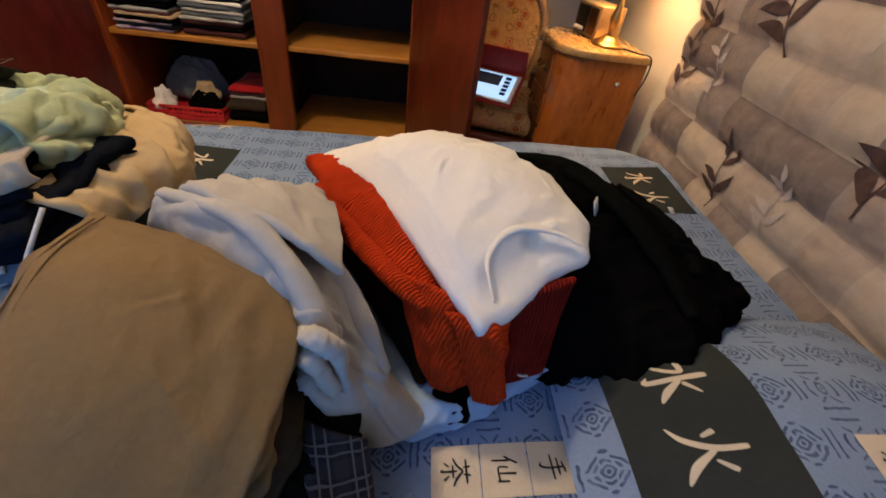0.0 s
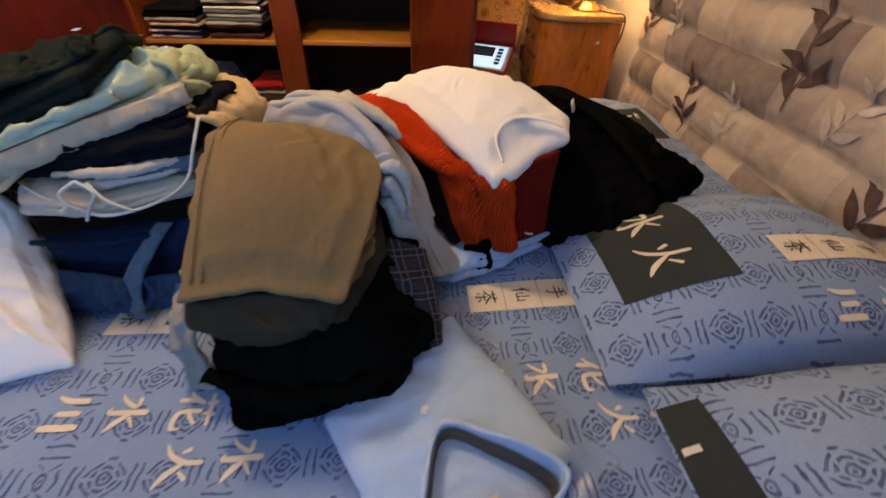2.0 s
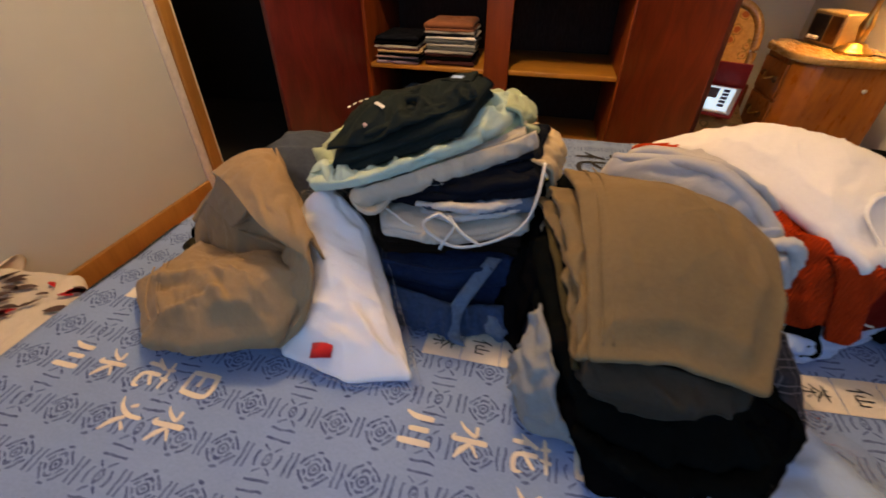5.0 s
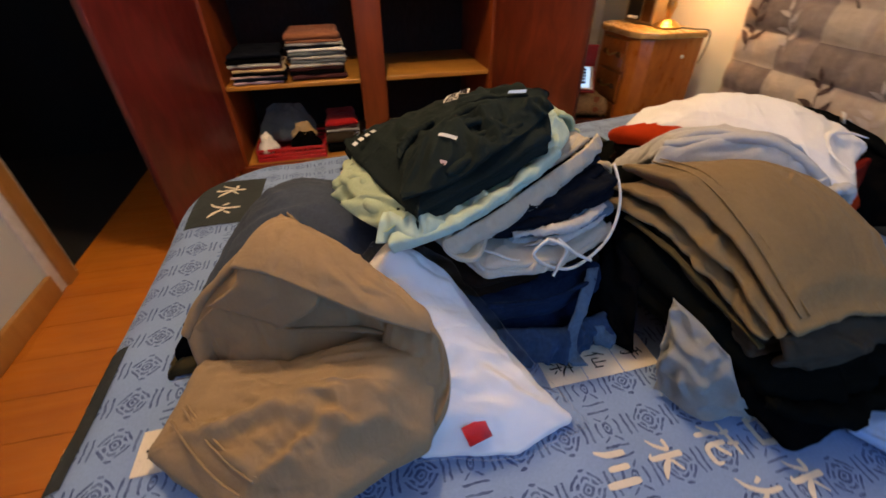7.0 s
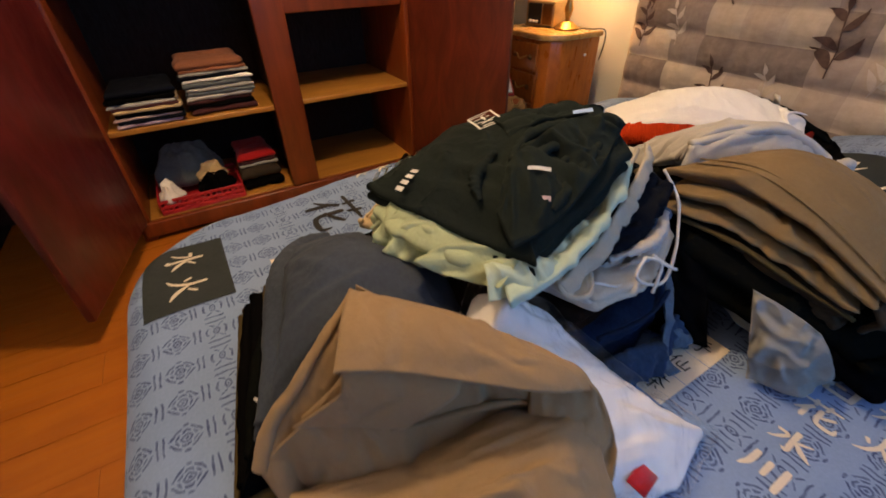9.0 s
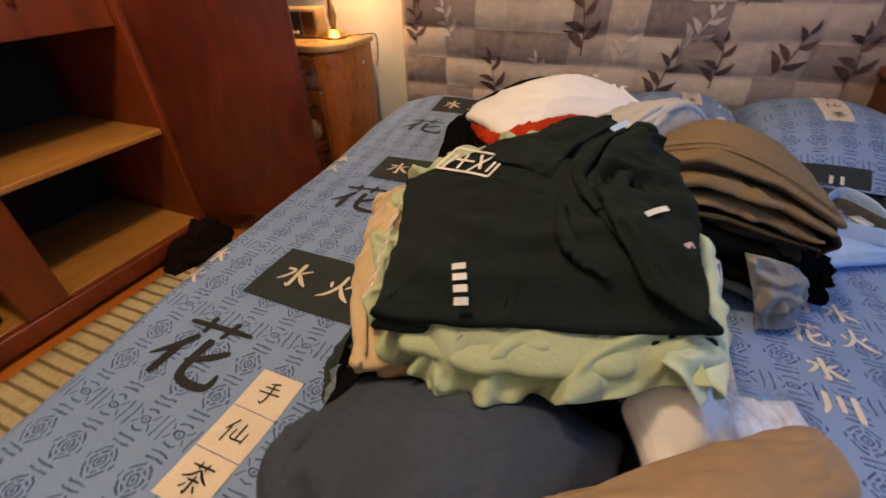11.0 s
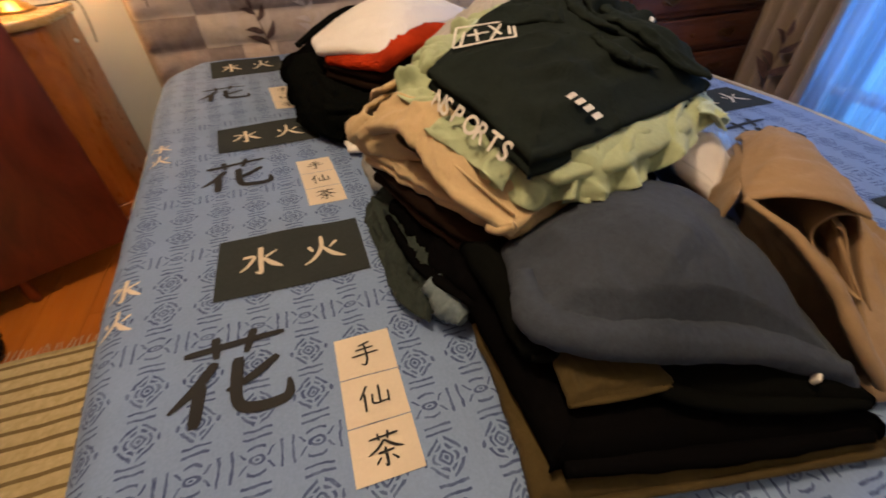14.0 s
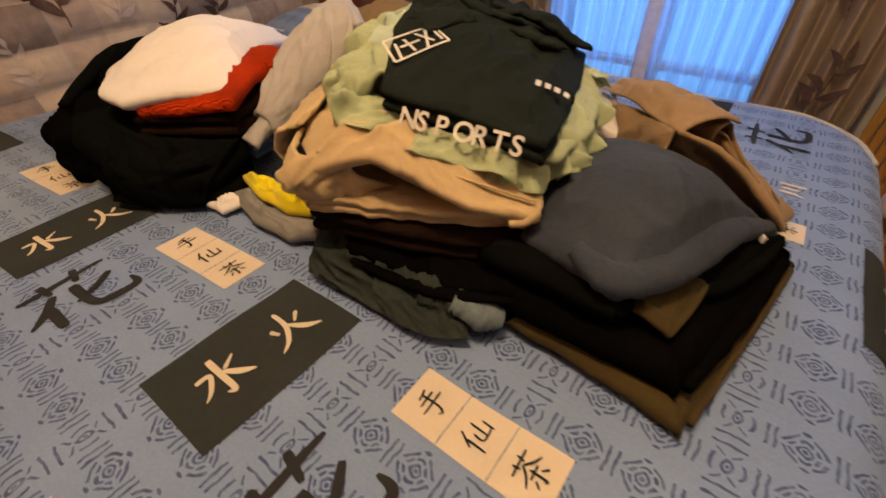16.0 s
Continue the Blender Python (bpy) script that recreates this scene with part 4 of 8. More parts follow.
# brush characters: strokes of (x, y, width), 0 to 1, y up
GLYPH = {
    "water": [[(0.50, 0.95, 0.10), (0.50, 0.5, 0.09), (0.50, 0.12, 0.08), (0.38, 0.16, 0.02)], [(0.12, 0.66, 0.07), (0.36, 0.64, 0.07), (0.22, 0.36, 0.06), (0.06, 0.22, 0.02)], [(0.86, 0.76, 0.03), (0.60, 0.58, 0.07)], [(0.55, 0.56, 0.06), (0.75, 0.34, 0.10), (0.96, 0.20, 0.03)]],
    "fire": [[(0.50, 0.95, 0.07), (0.48, 0.55, 0.08), (0.30, 0.22, 0.07), (0.06, 0.06, 0.02)], [(0.50, 0.55, 0.05), (0.72, 0.26, 0.10), (0.97, 0.10, 0.03)], [(0.20, 0.62, 0.08), (0.28, 0.44, 0.05)], [(0.84, 0.70, 0.07), (0.66, 0.50, 0.04)]],
    "flower": [[(0.10, 0.80, 0.06), (0.50, 0.84, 0.07), (0.92, 0.86, 0.05)], [(0.34, 0.96, 0.07), (0.36, 0.70, 0.05)], [(0.66, 0.98, 0.07), (0.60, 0.70, 0.05)], [(0.36, 0.66, 0.07), (0.22, 0.42, 0.08), (0.04, 0.24, 0.03)], [(0.26, 0.46, 0.09), (0.24, 0.04, 0.08)], [(0.86, 0.58, 0.06), (0.66, 0.42, 0.07), (0.46, 0.32, 0.04)], [(0.54, 0.66, 0.09), (0.54, 0.22, 0.08), (0.66, 0.10, 0.09), (0.92, 0.12, 0.08), (0.94, 0.30, 0.03)]],
    "hand": [[(0.70, 0.92, 0.06), (0.34, 0.82, 0.05)], [(0.22, 0.66, 0.05), (0.78, 0.70, 0.06)], [(0.10, 0.44, 0.05), (0.92, 0.50, 0.06)], [(0.52, 0.84, 0.06), (0.54, 0.3, 0.06), (0.46, 0.06, 0.06), (0.34, 0.12, 0.02)]],
    "hermit": [[(0.34, 0.92, 0.06), (0.10, 0.48, 0.05)], [(0.24, 0.66, 0.06), (0.22, 0.06, 0.05)], [(0.66, 0.86, 0.06), (0.64, 0.30, 0.05)], [(0.46, 0.60, 0.05), (0.46, 0.28, 0.05), (0.86, 0.30, 0.05)], [(0.90, 0.62, 0.05), (0.88, 0.22, 0.05)]],
    "tea": [[(0.12, 0.82, 0.05), (0.90, 0.86, 0.06)], [(0.36, 0.96, 0.05), (0.38, 0.74, 0.05)], [(0.64, 0.98, 0.05), (0.60, 0.74, 0.05)], [(0.50, 0.74, 0.05), (0.32, 0.54, 0.06), (0.06, 0.40, 0.03)], [(0.50, 0.74, 0.05), (0.72, 0.54, 0.07), (0.97, 0.42, 0.03)], [(0.30, 0.40, 0.05), (0.72, 0.42, 0.05)], [(0.50, 0.54, 0.06), (0.50, 0.05, 0.06), (0.42, 0.10, 0.02)], [(0.36, 0.28, 0.04), (0.22, 0.12, 0.05)], [(0.64, 0.28, 0.04), (0.78, 0.12, 0.06)]],
    "day": [[(0.22, 0.90, 0.10), (0.22, 0.10, 0.10)], [(0.18, 0.88, 0.10), (0.80, 0.88, 0.10), (0.78, 0.10, 0.10)], [(0.22, 0.50, 0.08), (0.60, 0.50, 0.09)], [(0.22, 0.14, 0.09), (0.78, 0.14, 0.09)]],
    "river": [[(0.20, 0.86, 0.10), (0.18, 0.40, 0.10), (0.06, 0.12, 0.04)], [(0.50, 0.80, 0.10), (0.50, 0.28, 0.09)], [(0.82, 0.90, 0.11), (0.82, 0.08, 0.11)]],
}


def glyph(kind, surf, cu, cv, size_u, size_v, lift, bold=1.0, turn=0.0):
    """A brush character laid on a surface; its top points along +u and its right along -v."""
    bm = bmesh.new()
    ct, st = math.cos(turn), math.sin(turn)

    def place(gx, gy, extra):
        a, b = (gx - 0.5) * size_v, (gy - 0.5) * size_u
        a, b = a * ct - b * st, a * st + b * ct
        return surf(cu + b, cv - a, lift + extra)

    for si, stroke in enumerate(GLYPH[kind]):
        n = 5 * (len(stroke) - 1) + 1
        p = spline(stroke, n)
        L, R = [], []
        for i in range(n):
            t = p[min(i + 1, n - 1)][:2] - p[max(i - 1, 0)][:2]
            t = t / (np.linalg.norm(t) + 1e-9)
            w = max(0.012, p[i][2]) * 0.62 * bold
            if i in (0, n - 1):
                w *= 0.7
            L.append(bm.verts.new(place(p[i][0] - t[1] * w, p[i][1] + t[0] * w, si * 0.00004)))
            R.append(bm.verts.new(place(p[i][0] + t[1] * w, p[i][1] - t[0] * w, si * 0.00004)))
        for i in range(n - 1):
            bm.faces.new((L[i], L[i + 1], R[i + 1], R[i]))
    return bm


def patch(surf, u0, u1, v0, v1, parent, lift=0.0016):
    """A slate rectangle with the characters for water and fire."""
    pt = part("printed_patch", sheet(surf, u0, u1, v0, v1, 0.012, lift), "slate", parent, "slate grey rectangle with two cream characters")
    cu = (u0 + u1) / 2
    w = v1 - v0
    for kind, c in (("water", v1 - 0.29 * w), ("fire", v0 + 0.29 * w)):
        part("character", glyph(kind, surf, cu, c, (u1 - u0) * 0.52, w * 0.31, lift + 0.0014), "cream", pt)


def tag(surf, u0, u1, v0, v1, parent, lift=0.0016):
    """A cream strip of three squares with a small black character in each."""
    L = (u1 - u0) / 3
    for i, kind in enumerate(("tea", "hermit", "hand")):
        a = u0 + i * L
        pt = part("printed_tag", sheet(surf, a + 0.0007, a + L - 0.0007, v0, v1, 0.012, lift), "cream", parent, "cream square with a black character")
        part("character", glyph(kind, surf, a + L / 2, (v0 + v1) / 2, L * 0.62, (v1 - v0) * 0.58, lift + 0.0012), "inkpaint", pt)


def cluster(surf, shift, y, parent, lift=0.0016):
    """Six loose cream characters in two columns."""
    for kind, x, dy in (("river", -0.536, 0), ("water", -0.461, 0), ("flower", -0.374, 0), ("day", -0.292, -0.002), ("fire", -0.364, -0.073), ("water", -0.293, -0.072)):
        part("character", glyph(kind, surf, x + shift, y + dy, 0.058, 0.060, lift, 1.15), "cream", parent, "cream brush character")


for x0, x1 in ((-1.260, -1.088), (-0.658, -0.496), (-0.100, 0.064), (0.556, 0.754)):
    patch(printed_at, x0, x1, 0.817, 1.070, spread)
for x in (-0.80, -0.222, 0.36):
    part("character", glyph("flower", printed_at, x, 1.035, 0.150, 0.165, 0.0016, 0.95), "inkpaint", spread, "large black brush character")
for x in (-1.003, -0.421, 0.150):
    tag(printed_at, x, x + 0.212, 0.819, 0.898, spread)
for x in (-1.17, -0.568, 0.022):
    tag(printed_at, x, x + 0.198, 0.182, 0.248, spread)
for s in (-0.600, 0.0, 0.575):
    cluster(printed_at, s, 0.045, spread)
for s in (-0.865, -0.287, 0.29):
    cluster(printed_at, s, 1.284, spread)
for x in (-0.955, -0.368, 0.184):
    patch(printed_at, x, x + 0.160, -0.410, -0.165, spread)
for x in (-1.085, -0.495, 0.090):
    part("character", glyph("flower", printed_at, x, -0.220, 0.150, 0.165, 0.0016, 0.95), "inkpaint", spread, "large black brush character")
patch(spread_at, -1.400, -1.255, 0.190, 0.440, spread)


# pillows
def pillow_surface(x0, x1, y0, y1, z0, h, seed, lean=0.0, pressed=0.0):
    def surf(x, y, lift=0.0):
        sx, sy = (x - (x0 + x1) / 2) / ((x1 - x0) / 2), (y - (y0 + y1) / 2) / ((y1 - y0) / 2)
        across = max(0.0, 1 - abs(sx) ** 1.6) ** 0.85 if sx < 0 else max(0.0, 1 - abs(sx) ** 2.6) ** 0.5
        q = across * max(0.0, 1 - abs(sy) ** 2.6) ** 0.5 * (1 - pressed * min(1.0, max(0.0, sy)) ** 1.5)
        z = z0 + h * q + lean * (x - x0) + 0.010 * noise.noise(Vector((x * 7, y * 7, seed))) * q
        return Vector((x, y, z + lift))
    return surf


def pillow(x0, x1, y0, y1, z0, h, seed, label, lean=0.0, pressed=0.0):
    ob = thing("pillow", label, "pillow", "pillows on the bed")
    top = pillow_surface(x0, x1, y0, y1, z0, h, seed, lean, pressed)
    bm = sheet(top, x0, x1, y0, y1, 0.015)
    part("pillowcase", bm, "pillow", ob)

    def under(x, y, lift=0.0):
        p = top(x, y)
        return Vector((x, y, z0 + lean * (x - x0) - (p.z - z0 - lean * (x - x0)) * 0.25 + 0.0))
    part("underside", sheet(under, x0, x1, y0, y1, 0.03), "pillow", ob)
    return ob, top


p1, top1 = pillow(0.205, 0.765, 0.055, 0.515, 0.462, 0.105, 3, "blue printed pillow lying against the bed head", 0.06, 0.45)
patch(top1, 0.264, 0.432, 0.172, 0.408, p1, 0.0022)
tag(top1, 0.512, 0.705, 0.188, 0.248, p1, 0.0022)
for kind, x in (("river", 0.560), ("water", 0.635), ("flower", 0.700)):
    part("character", glyph(kind, top1, x, 0.112, 0.052, 0.054, 0.0022, 1.15), "cream", p1, "cream brush character")
p2, top2 = pillow(0.250, 0.785, -0.410, 0.048, 0.462, 0.115, 4, "blue printed pillow beside the window edge of the bed", 0.06)
part("printed_patch", sheet(top2, 0.252, 0.302, -0.225, 0.012, 0.008, 0.0022), "slate", p2, "slate grey rectangle folded round the pillow's edge")
for y in (-0.050, -0.135, -0.160):
    part("character", sheet(top2, 0.256, 0.274, y - 0.0045, y + 0.0045, 0.003, 0.0040), "cream", p2, "end of a cream brush stroke")
tag(top2, 0.46, 0.66, -0.20, -0.13, p2, 0.0022)

# quilted bed head
CELL = (0.132, 0.1175)
HB_Y0, HB_Y1, HB_Z0, HB_Z1, HB_X = -0.42, 1.435, 0.32, 1.30, 0.792


def quilt_at(y, z, lift=0.0):
    a, b = (y / CELL[0]) % 1.0, ((z - 0.495 + 0.006 * math.sin(y * 9)) / CELL[1]) % 1.0
    puff = (max(0.0, math.sin(math.pi * a)) ** 0.3 * 0.48 + 0.52) * max(0.0, math.sin(math.pi * b)) ** 0.45
    puff += 0.10 * noise.noise(Vector((y * 18, z * 18, 3))) + 0.10 * (1 - abs(noise.noise(Vector((y * 16 + z * 9, z * 30, 8))))) ** 6 * math.sin(math.pi * b)
    edge = min(1.0, (y - HB_Y0) / 0.03, (HB_Y1 - y) / 0.03, (HB_Z1 - z) / 0.03)
    return Vector((HB_X + 0.010 - 0.027 * puff * max(0, edge) + 0.03 * (1 - max(0, edge)) - lift, y, z))


bed_head = thing("headboard", "quilted patchwork headboard cover with brown leaf print", "headboard")
part("quilted_cover", sheet(quilt_at, HB_Y0, HB_Y1, HB_Z0, HB_Z1, 0.0125), "quilt", bed_head)
part("board", box((HB_X + 0.02, HB_Y0 + 0.004, 0.0), (HEAD_X - 0.004, HB_Y1 - 0.004, HB_Z1 - 0.01), 0.01), "curtain", bed_head)
SPRIGS = [(1.345, 0.655, 0.16, 1.45), (1.33, 0.80, 0.17, 1.5), (0.965, 0.462, 0.185, 1.25), (1.00, 0.84, 0.24, 0.9), (0.625, 0.655, 0.22, 1.35), (0.345, 0.50, 0.19, 1.75), (0.148, 0.570, 0.17, 1.5), (-0.024, 0.615, 0.18, 1.9), (0.40, 0.86, 0.20, 1.2), (0.12, 0.84, 0.20, 1.8), (-0.25, 0.60, 0.18, 1.4), (0.66, 0.98, 0.20, 2.2), (1.10, 1.00, 0.20, 1.5)]
for y, z, size, turn in SPRIGS:
    sprig((y, z), size, turn, lambda a, b: quilt_at(a, b, 0.004), "leaf", bed_head, "dark brown leaf print")
for y, z, size, turn in [(0.78, 0.50, 0.15, 1.3), (0.50, 0.62, 0.16, 1.8), (1.18, 0.68, 0.15, 1.2), (0.27, 0.70, 0.16, 2.0), (0.80, 0.90, 0.15, 1.6)]:
    sprig((y, z), size, turn, lambda a, b: quilt_at(a, b, 0.0035), "paleleaf", bed_head, "pale leaf print")

# ---- wardrobe ----
WY, WD = 1.99, 0.56


def door_leaf(width, height, mat, parent, flip=1):
    """A panelled door in its own x (width), z (height); the outer face looks to -y. Arched lower and upper panels."""
    leaf = part("door", box((0, 0, 0), (width, 0.024, height), 0.005), mat, parent, "red-brown veneered door with arched mouldings")

    def arch(x0, x1, z0, z1, rise):
        pts = [(x0, z0), (x1, z0), (x1, z1 - rise)]
        for i in range(1, 12):
            s = i / 12
            x = x1 + (x0 - x1) * s
            pts.append((x, z1 - rise + rise * (0.5 - 0.5 * math.cos(2 * math.pi * s)) * (0.75 + 0.25 * math.cos(6 * math.pi * s))))
        pts.append((x0, z1 - rise))
        return pts

    for x0, x1, z0, z1, rise in ((0.07, width - 0.07, 0.08, 0.56, 0.07), (0.07, width - 0.07, 0.66, height - 0.10, 0.06)):
        pts = arch(x0, x1, z0, z1, rise)
        line = [(x, -0.002, z) for x, z in pts] + [(pts[0][0], -0.002, pts[0][1])]
        bm = bmesh.new()
        prof = [(-0.012, 0.0), (-0.006, -0.006), (0.0, -0.002), (0.006, -0.006), (0.012, 0.0)]
        cx, cz = sum(p[0] for p in pts) / len(pts), sum(p[1] for p in pts) / len(pts)
        rows = []
        for x, z in pts:
            d = Vector((x - cx, 0, z - cz)).normalized()
            rows.append([bm.verts.new((x + d.x * o, y0, z + d.z * o)) for o, y0 in prof])
        k = len(rows)
        for i in range(k):
            a, b = rows[i], rows[(i + 1) % k]
            for j in range(len(prof) - 1):
                bm.faces.new((a[j], a[j + 1], b[j + 1], b[j]))
        part("moulding", bm, mat, leaf)
    for z in (0.25, height - 0.3):
        part("hinge", moved(lathe([(0.006, 0), (0.006, 0.06)], 10), pose(0.0, 0.012, z)), "brass", leaf)
    part("key_plate", moved(prism([(-0.010, -0.03), (0.010, -0.03), (0.014, 0), (0.010, 0.03), (-0.010, 0.03), (-0.014, 0)], 0, 0.003, 0.001), pose(width - 0.035, -0.001, 0.95, 90, 0, 0)), "brass", leaf)
    return leaf


wardrobe = thing("wardrobe", "red-brown veneered wardrobe with both doors standing open", "wardrobe")
WX = (-1.375, -0.737, -0.611, -0.08)
WH = 1.95
part("side_panel", box((WX[0] - 0.03, WY, 0.0), (WX[0] + 0.02, WY + WD, WH), 0.004), "carcass", wardrobe)
part("side_panel", box((WX[3], WY, 0.0), (WX[3] + 0.03, WY + WD, WH), 0.004), "carcass", wardrobe)
part("middle_post", box((WX[1], WY - 0.004, 0.09), (WX[2], WY + 0.03, WH), 0.006), "carcass", wardrobe)
# divider and back: the recess's shade is partly in their dark wood colour
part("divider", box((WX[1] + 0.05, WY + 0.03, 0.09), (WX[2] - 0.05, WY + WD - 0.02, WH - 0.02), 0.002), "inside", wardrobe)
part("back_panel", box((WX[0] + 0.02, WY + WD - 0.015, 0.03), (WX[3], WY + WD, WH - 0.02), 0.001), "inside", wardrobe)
part("plinth", box((WX[0] - 0.02, WY - 0.012, 0.02), (WX[3] + 0.02, WY + 0.02, 0.088), 0.008), "carcass", wardrobe)
part("bottom_panel", box((WX[0] + 0.02, WY + 0.02, 0.068), (WX[1] + 0.05, WY + WD - 0.015, 0.092), 0.002), "shelfwood", wardrobe)
part("bottom_panel", box((WX[2] - 0.05, WY + 0.02, 0.068), (WX[3], WY + WD - 0.015, 0.092), 0.002), "shelfwood", wardrobe)
part("top_panel", box((WX[0] - 0.05, WY - 0.03, WH), (WX[3] + 0.05, WY + WD, WH + 0.05), 0.012), "carcass", wardrobe)
for x0, x1, z in ((WX[0] + 0.02, WX[1] + 0.05, 0.478), (WX[2] - 0.05, WX[3], 0.482), (WX[0] + 0.02, WX[1] + 0.05, 1.02)):
    part("shelf", box((x0, WY + 0.016, z - 0.022), (x1, WY + WD - 0.02, z), 0.004), "shelfwood", wardrobe, "honey pine shelf")
drawer = part("drawer", box((WX[2] + 0.0, WY + 0.02, 0.822), (WX[3] - 0.004, WY + WD - 0.04, 1.02), 0.005), "carcass", wardrobe)
part("knob", moved(lathe([(0.006, 0), (0.012, 0.012), (0.008, 0.02)], 14), pose(-0.34, WY + 0.02, 0.92, 90)), "brass", drawer)


def set_door(hinge, free, outer_side):
    """Hangs a leaf between its hinge and its free edge; outer_side turns the moulded face."""
    width = math.hypot(free[0] - hinge[0], free[1] - hinge[1])
    leaf = door_leaf(width, 1.80, "mahogany" if outer_side > 0 else "doorinside", wardrobe)
    a = math.degrees(math.atan2(free[1] - hinge[1], free[0] - hinge[0]))
    m = pose(hinge[0], hinge[1], 0.10, 0, 0, a)
    if outer_side < 0:
        m = m @ Matrix.Diagonal((1, -1, 1, 1))
    leaf.matrix_basis = m
    return leaf


set_door((-1.385, 1.975), (-1.535, 1.385), 1)
set_door((-0.055, 1.975), (0.178, 1.515), -1)


# folded clothes on the shelves
def shelf_stack(x0, x1, y0, z, layers, label):
    ob = thing("folded_stack", label, "folded clothes", "stacks in the wardrobe")
    for i, (mat, th) in enumerate(layers):
        j = random.Random(i * 7 + int(x0 * 100)).uniform(-0.008, 0.008)
        sh = [(x0 + j, y0 + 0.01, z + th), (x1 + j, y0 + 0.012 - j, z + th), (x1 - 0.01 + j, y0 + 0.27, z + th), (x0 + 0.01 + j, y0 + 0.26, z + th)]
        part("folded_garment", cloth(sh, th, wrinkle=0.004, ragged=0.013, folds=1, seed=i + int(x0 * 50), n=64), mat, ob)
        z += th * 0.93
    return ob


for nm, col in (("pinkish", (0.50, 0.36, 0.36)), ("lilac", (0.42, 0.32, 0.42)), ("slategrey", (0.12, 0.14, 0.15)), ("maroon", (0.06, 0.020, 0.022)), ("palegrey", (0.38, 0.38, 0.36)), ("rustbrown", (0.22, 0.085, 0.045))):
    M[nm] = fabric(nm + "_cotton", col, vary=0.2)
shelf_stack(-1.315, -1.085, 1.995, 0.480, [("lilac", 0.016), ("navy", 0.014), ("pinkish", 0.010), ("black", 0.018), ("tan", 0.012), ("maroon", 0.010), ("palegrey", 0.014), ("black", 0.026), ("navy", 0.022)], "stack of folded shirts in black, white and pink on a shelf")
shelf_stack(-1.055, -0.80, 2.02, 0.480, [("maroon", 0.024), ("black", 0.020), ("maroon", 0.018), ("palegrey", 0.014), ("slategrey", 0.022), ("palegrey", 0.012), ("slategrey", 0.026), ("white", 0.010), ("navy", 0.016), ("palegrey", 0.012), ("rustbrown", 0.010), ("rustbrown", 0.030)], "stack of folded jumpers in brown, grey and maroon on a shelf")


def crate(x0, x1, y0, y1, z0, z1):
    ob = thing("plastic_basket", "red slotted plastic basket of small clothes", "basket")
    part("bottom", box((x0, y0, z0), (x1, y1, z0 + 0.006), 0.002), "redplastic", ob)
    for z in (z0 + 0.006, (z0 + z1) / 2 - 0.006, z1 - 0.014):
        for a, b in (((x0, y0), (x1, y0 + 0.006)), ((x0, y1 - 0.006), (x1, y1)), ((x0, y0), (x0 + 0.006, y1)), ((x1 - 0.006, y0), (x1, y1))):
            part("rail", box((a[0], a[1], z), (b[0], b[1], z + 0.014), 0.002), "redplastic", ob)
    k = 15
    for i in range(k + 1):
        x = x0 + (x1 - x0 - 0.008) * i / k
        part("slat", box((x, y0 + 0.001, z0 + 0.006), (x + 0.008, y0 + 0.005, z1 - 0.004), 0.001), "redplastic", ob)
    return ob


crate(-1.305, -0.955, 2.01, 2.28, 0.093, 0.160)


def lump(name, c, r, mat, label, seed, category="clothes"):
    ob = thing(name, label, category, "loose clothes in the wardrobe")
    pts = [(c[0] + r[0] * math.cos(a), c[1] + r[1] * math.sin(a), c[2] + r[2] * 0.45) for a in (0, 0.9, 1.8, 2.7, 3.6, 4.5, 5.4)]
    part("cloth", cloth(pts, r[2] * 0.9, peaks=[(c[0], c[1], c[2] + r[2])] + [(c[0] + 0.62 * r[0] * math.cos(a), c[1] + 0.62 * r[1] * math.sin(a), c[2] + r[2] * (0.92 + 0.08 * math.sin(3 * a + seed))) for a in (0.4, 1.5, 2.6, 3.7, 4.8, 5.9)], wrinkle=0.016, freq=16, ragged=0.012, seed=seed, n=72), mat, ob)
    return ob


lump("rolled_shirt", (-1.25, 2.07, 0.150), (0.055, 0.06, 0.055), "white", "crumpled white shirt in the red basket", 21)
lump("black_blouse", (-1.06, 2.09, 0.150), (0.085, 0.07, 0.05), "black", "crumpled black top in the red basket", 22)
lump("beige_blouse", (-1.06, 2.12, 0.185), (0.07, 0.05, 0.05), "tan", "crumpled beige and black top in the red basket", 23)
lump("jean_jacket", (-1.15, 2.24, 0.180), (0.15, 0.09, 0.115), "bluegrey", "blue-grey denim garment heaped behind the basket", 24)
shelf_stack(-0.945, -0.765, 2.04, 0.092, [("black", 0.05), ("charcoal", 0.05)], "black folded garments on the wardrobe floor")
shelf_stack(-0.940, -0.770, 2.08, 0.190, [("palegrey", 0.016), ("maroon", 0.016), ("red", 0.028)], "folded red and grey garments in the wardrobe")

# ---- nightstand, lamp, radio, chair ----
nightstand = thing("nightstand", "honey burl veneer nightstand with carved drawers", "nightstand")
NX0, NX1, NY0, NY1, NZ = 0.475, 0.795, 1.592, 1.965, 0.690


def ns_outline(o):
    return [(NX0 - o, NY0 + 0.075), (NX0 + 0.02 - o * 0.7, NY0 + 0.03 - o * 0.4), (NX0 + 0.07, NY0 - o), (NX1, NY0 - o), (NX1, NY1 + o), (NX0 + 0.07, NY1 + o), (NX0 + 0.02 - o * 0.7, NY1 - 0.03 + o * 0.4), (NX0 - o, NY1 - 0.075)]


part("body", prism(ns_outline(0), 0.05, NZ - 0.028, 0.006), "burl", nightstand)
part("plinth", prism(ns_outline(0.006), 0.0, 0.05, 0.006), "burl", nightstand)
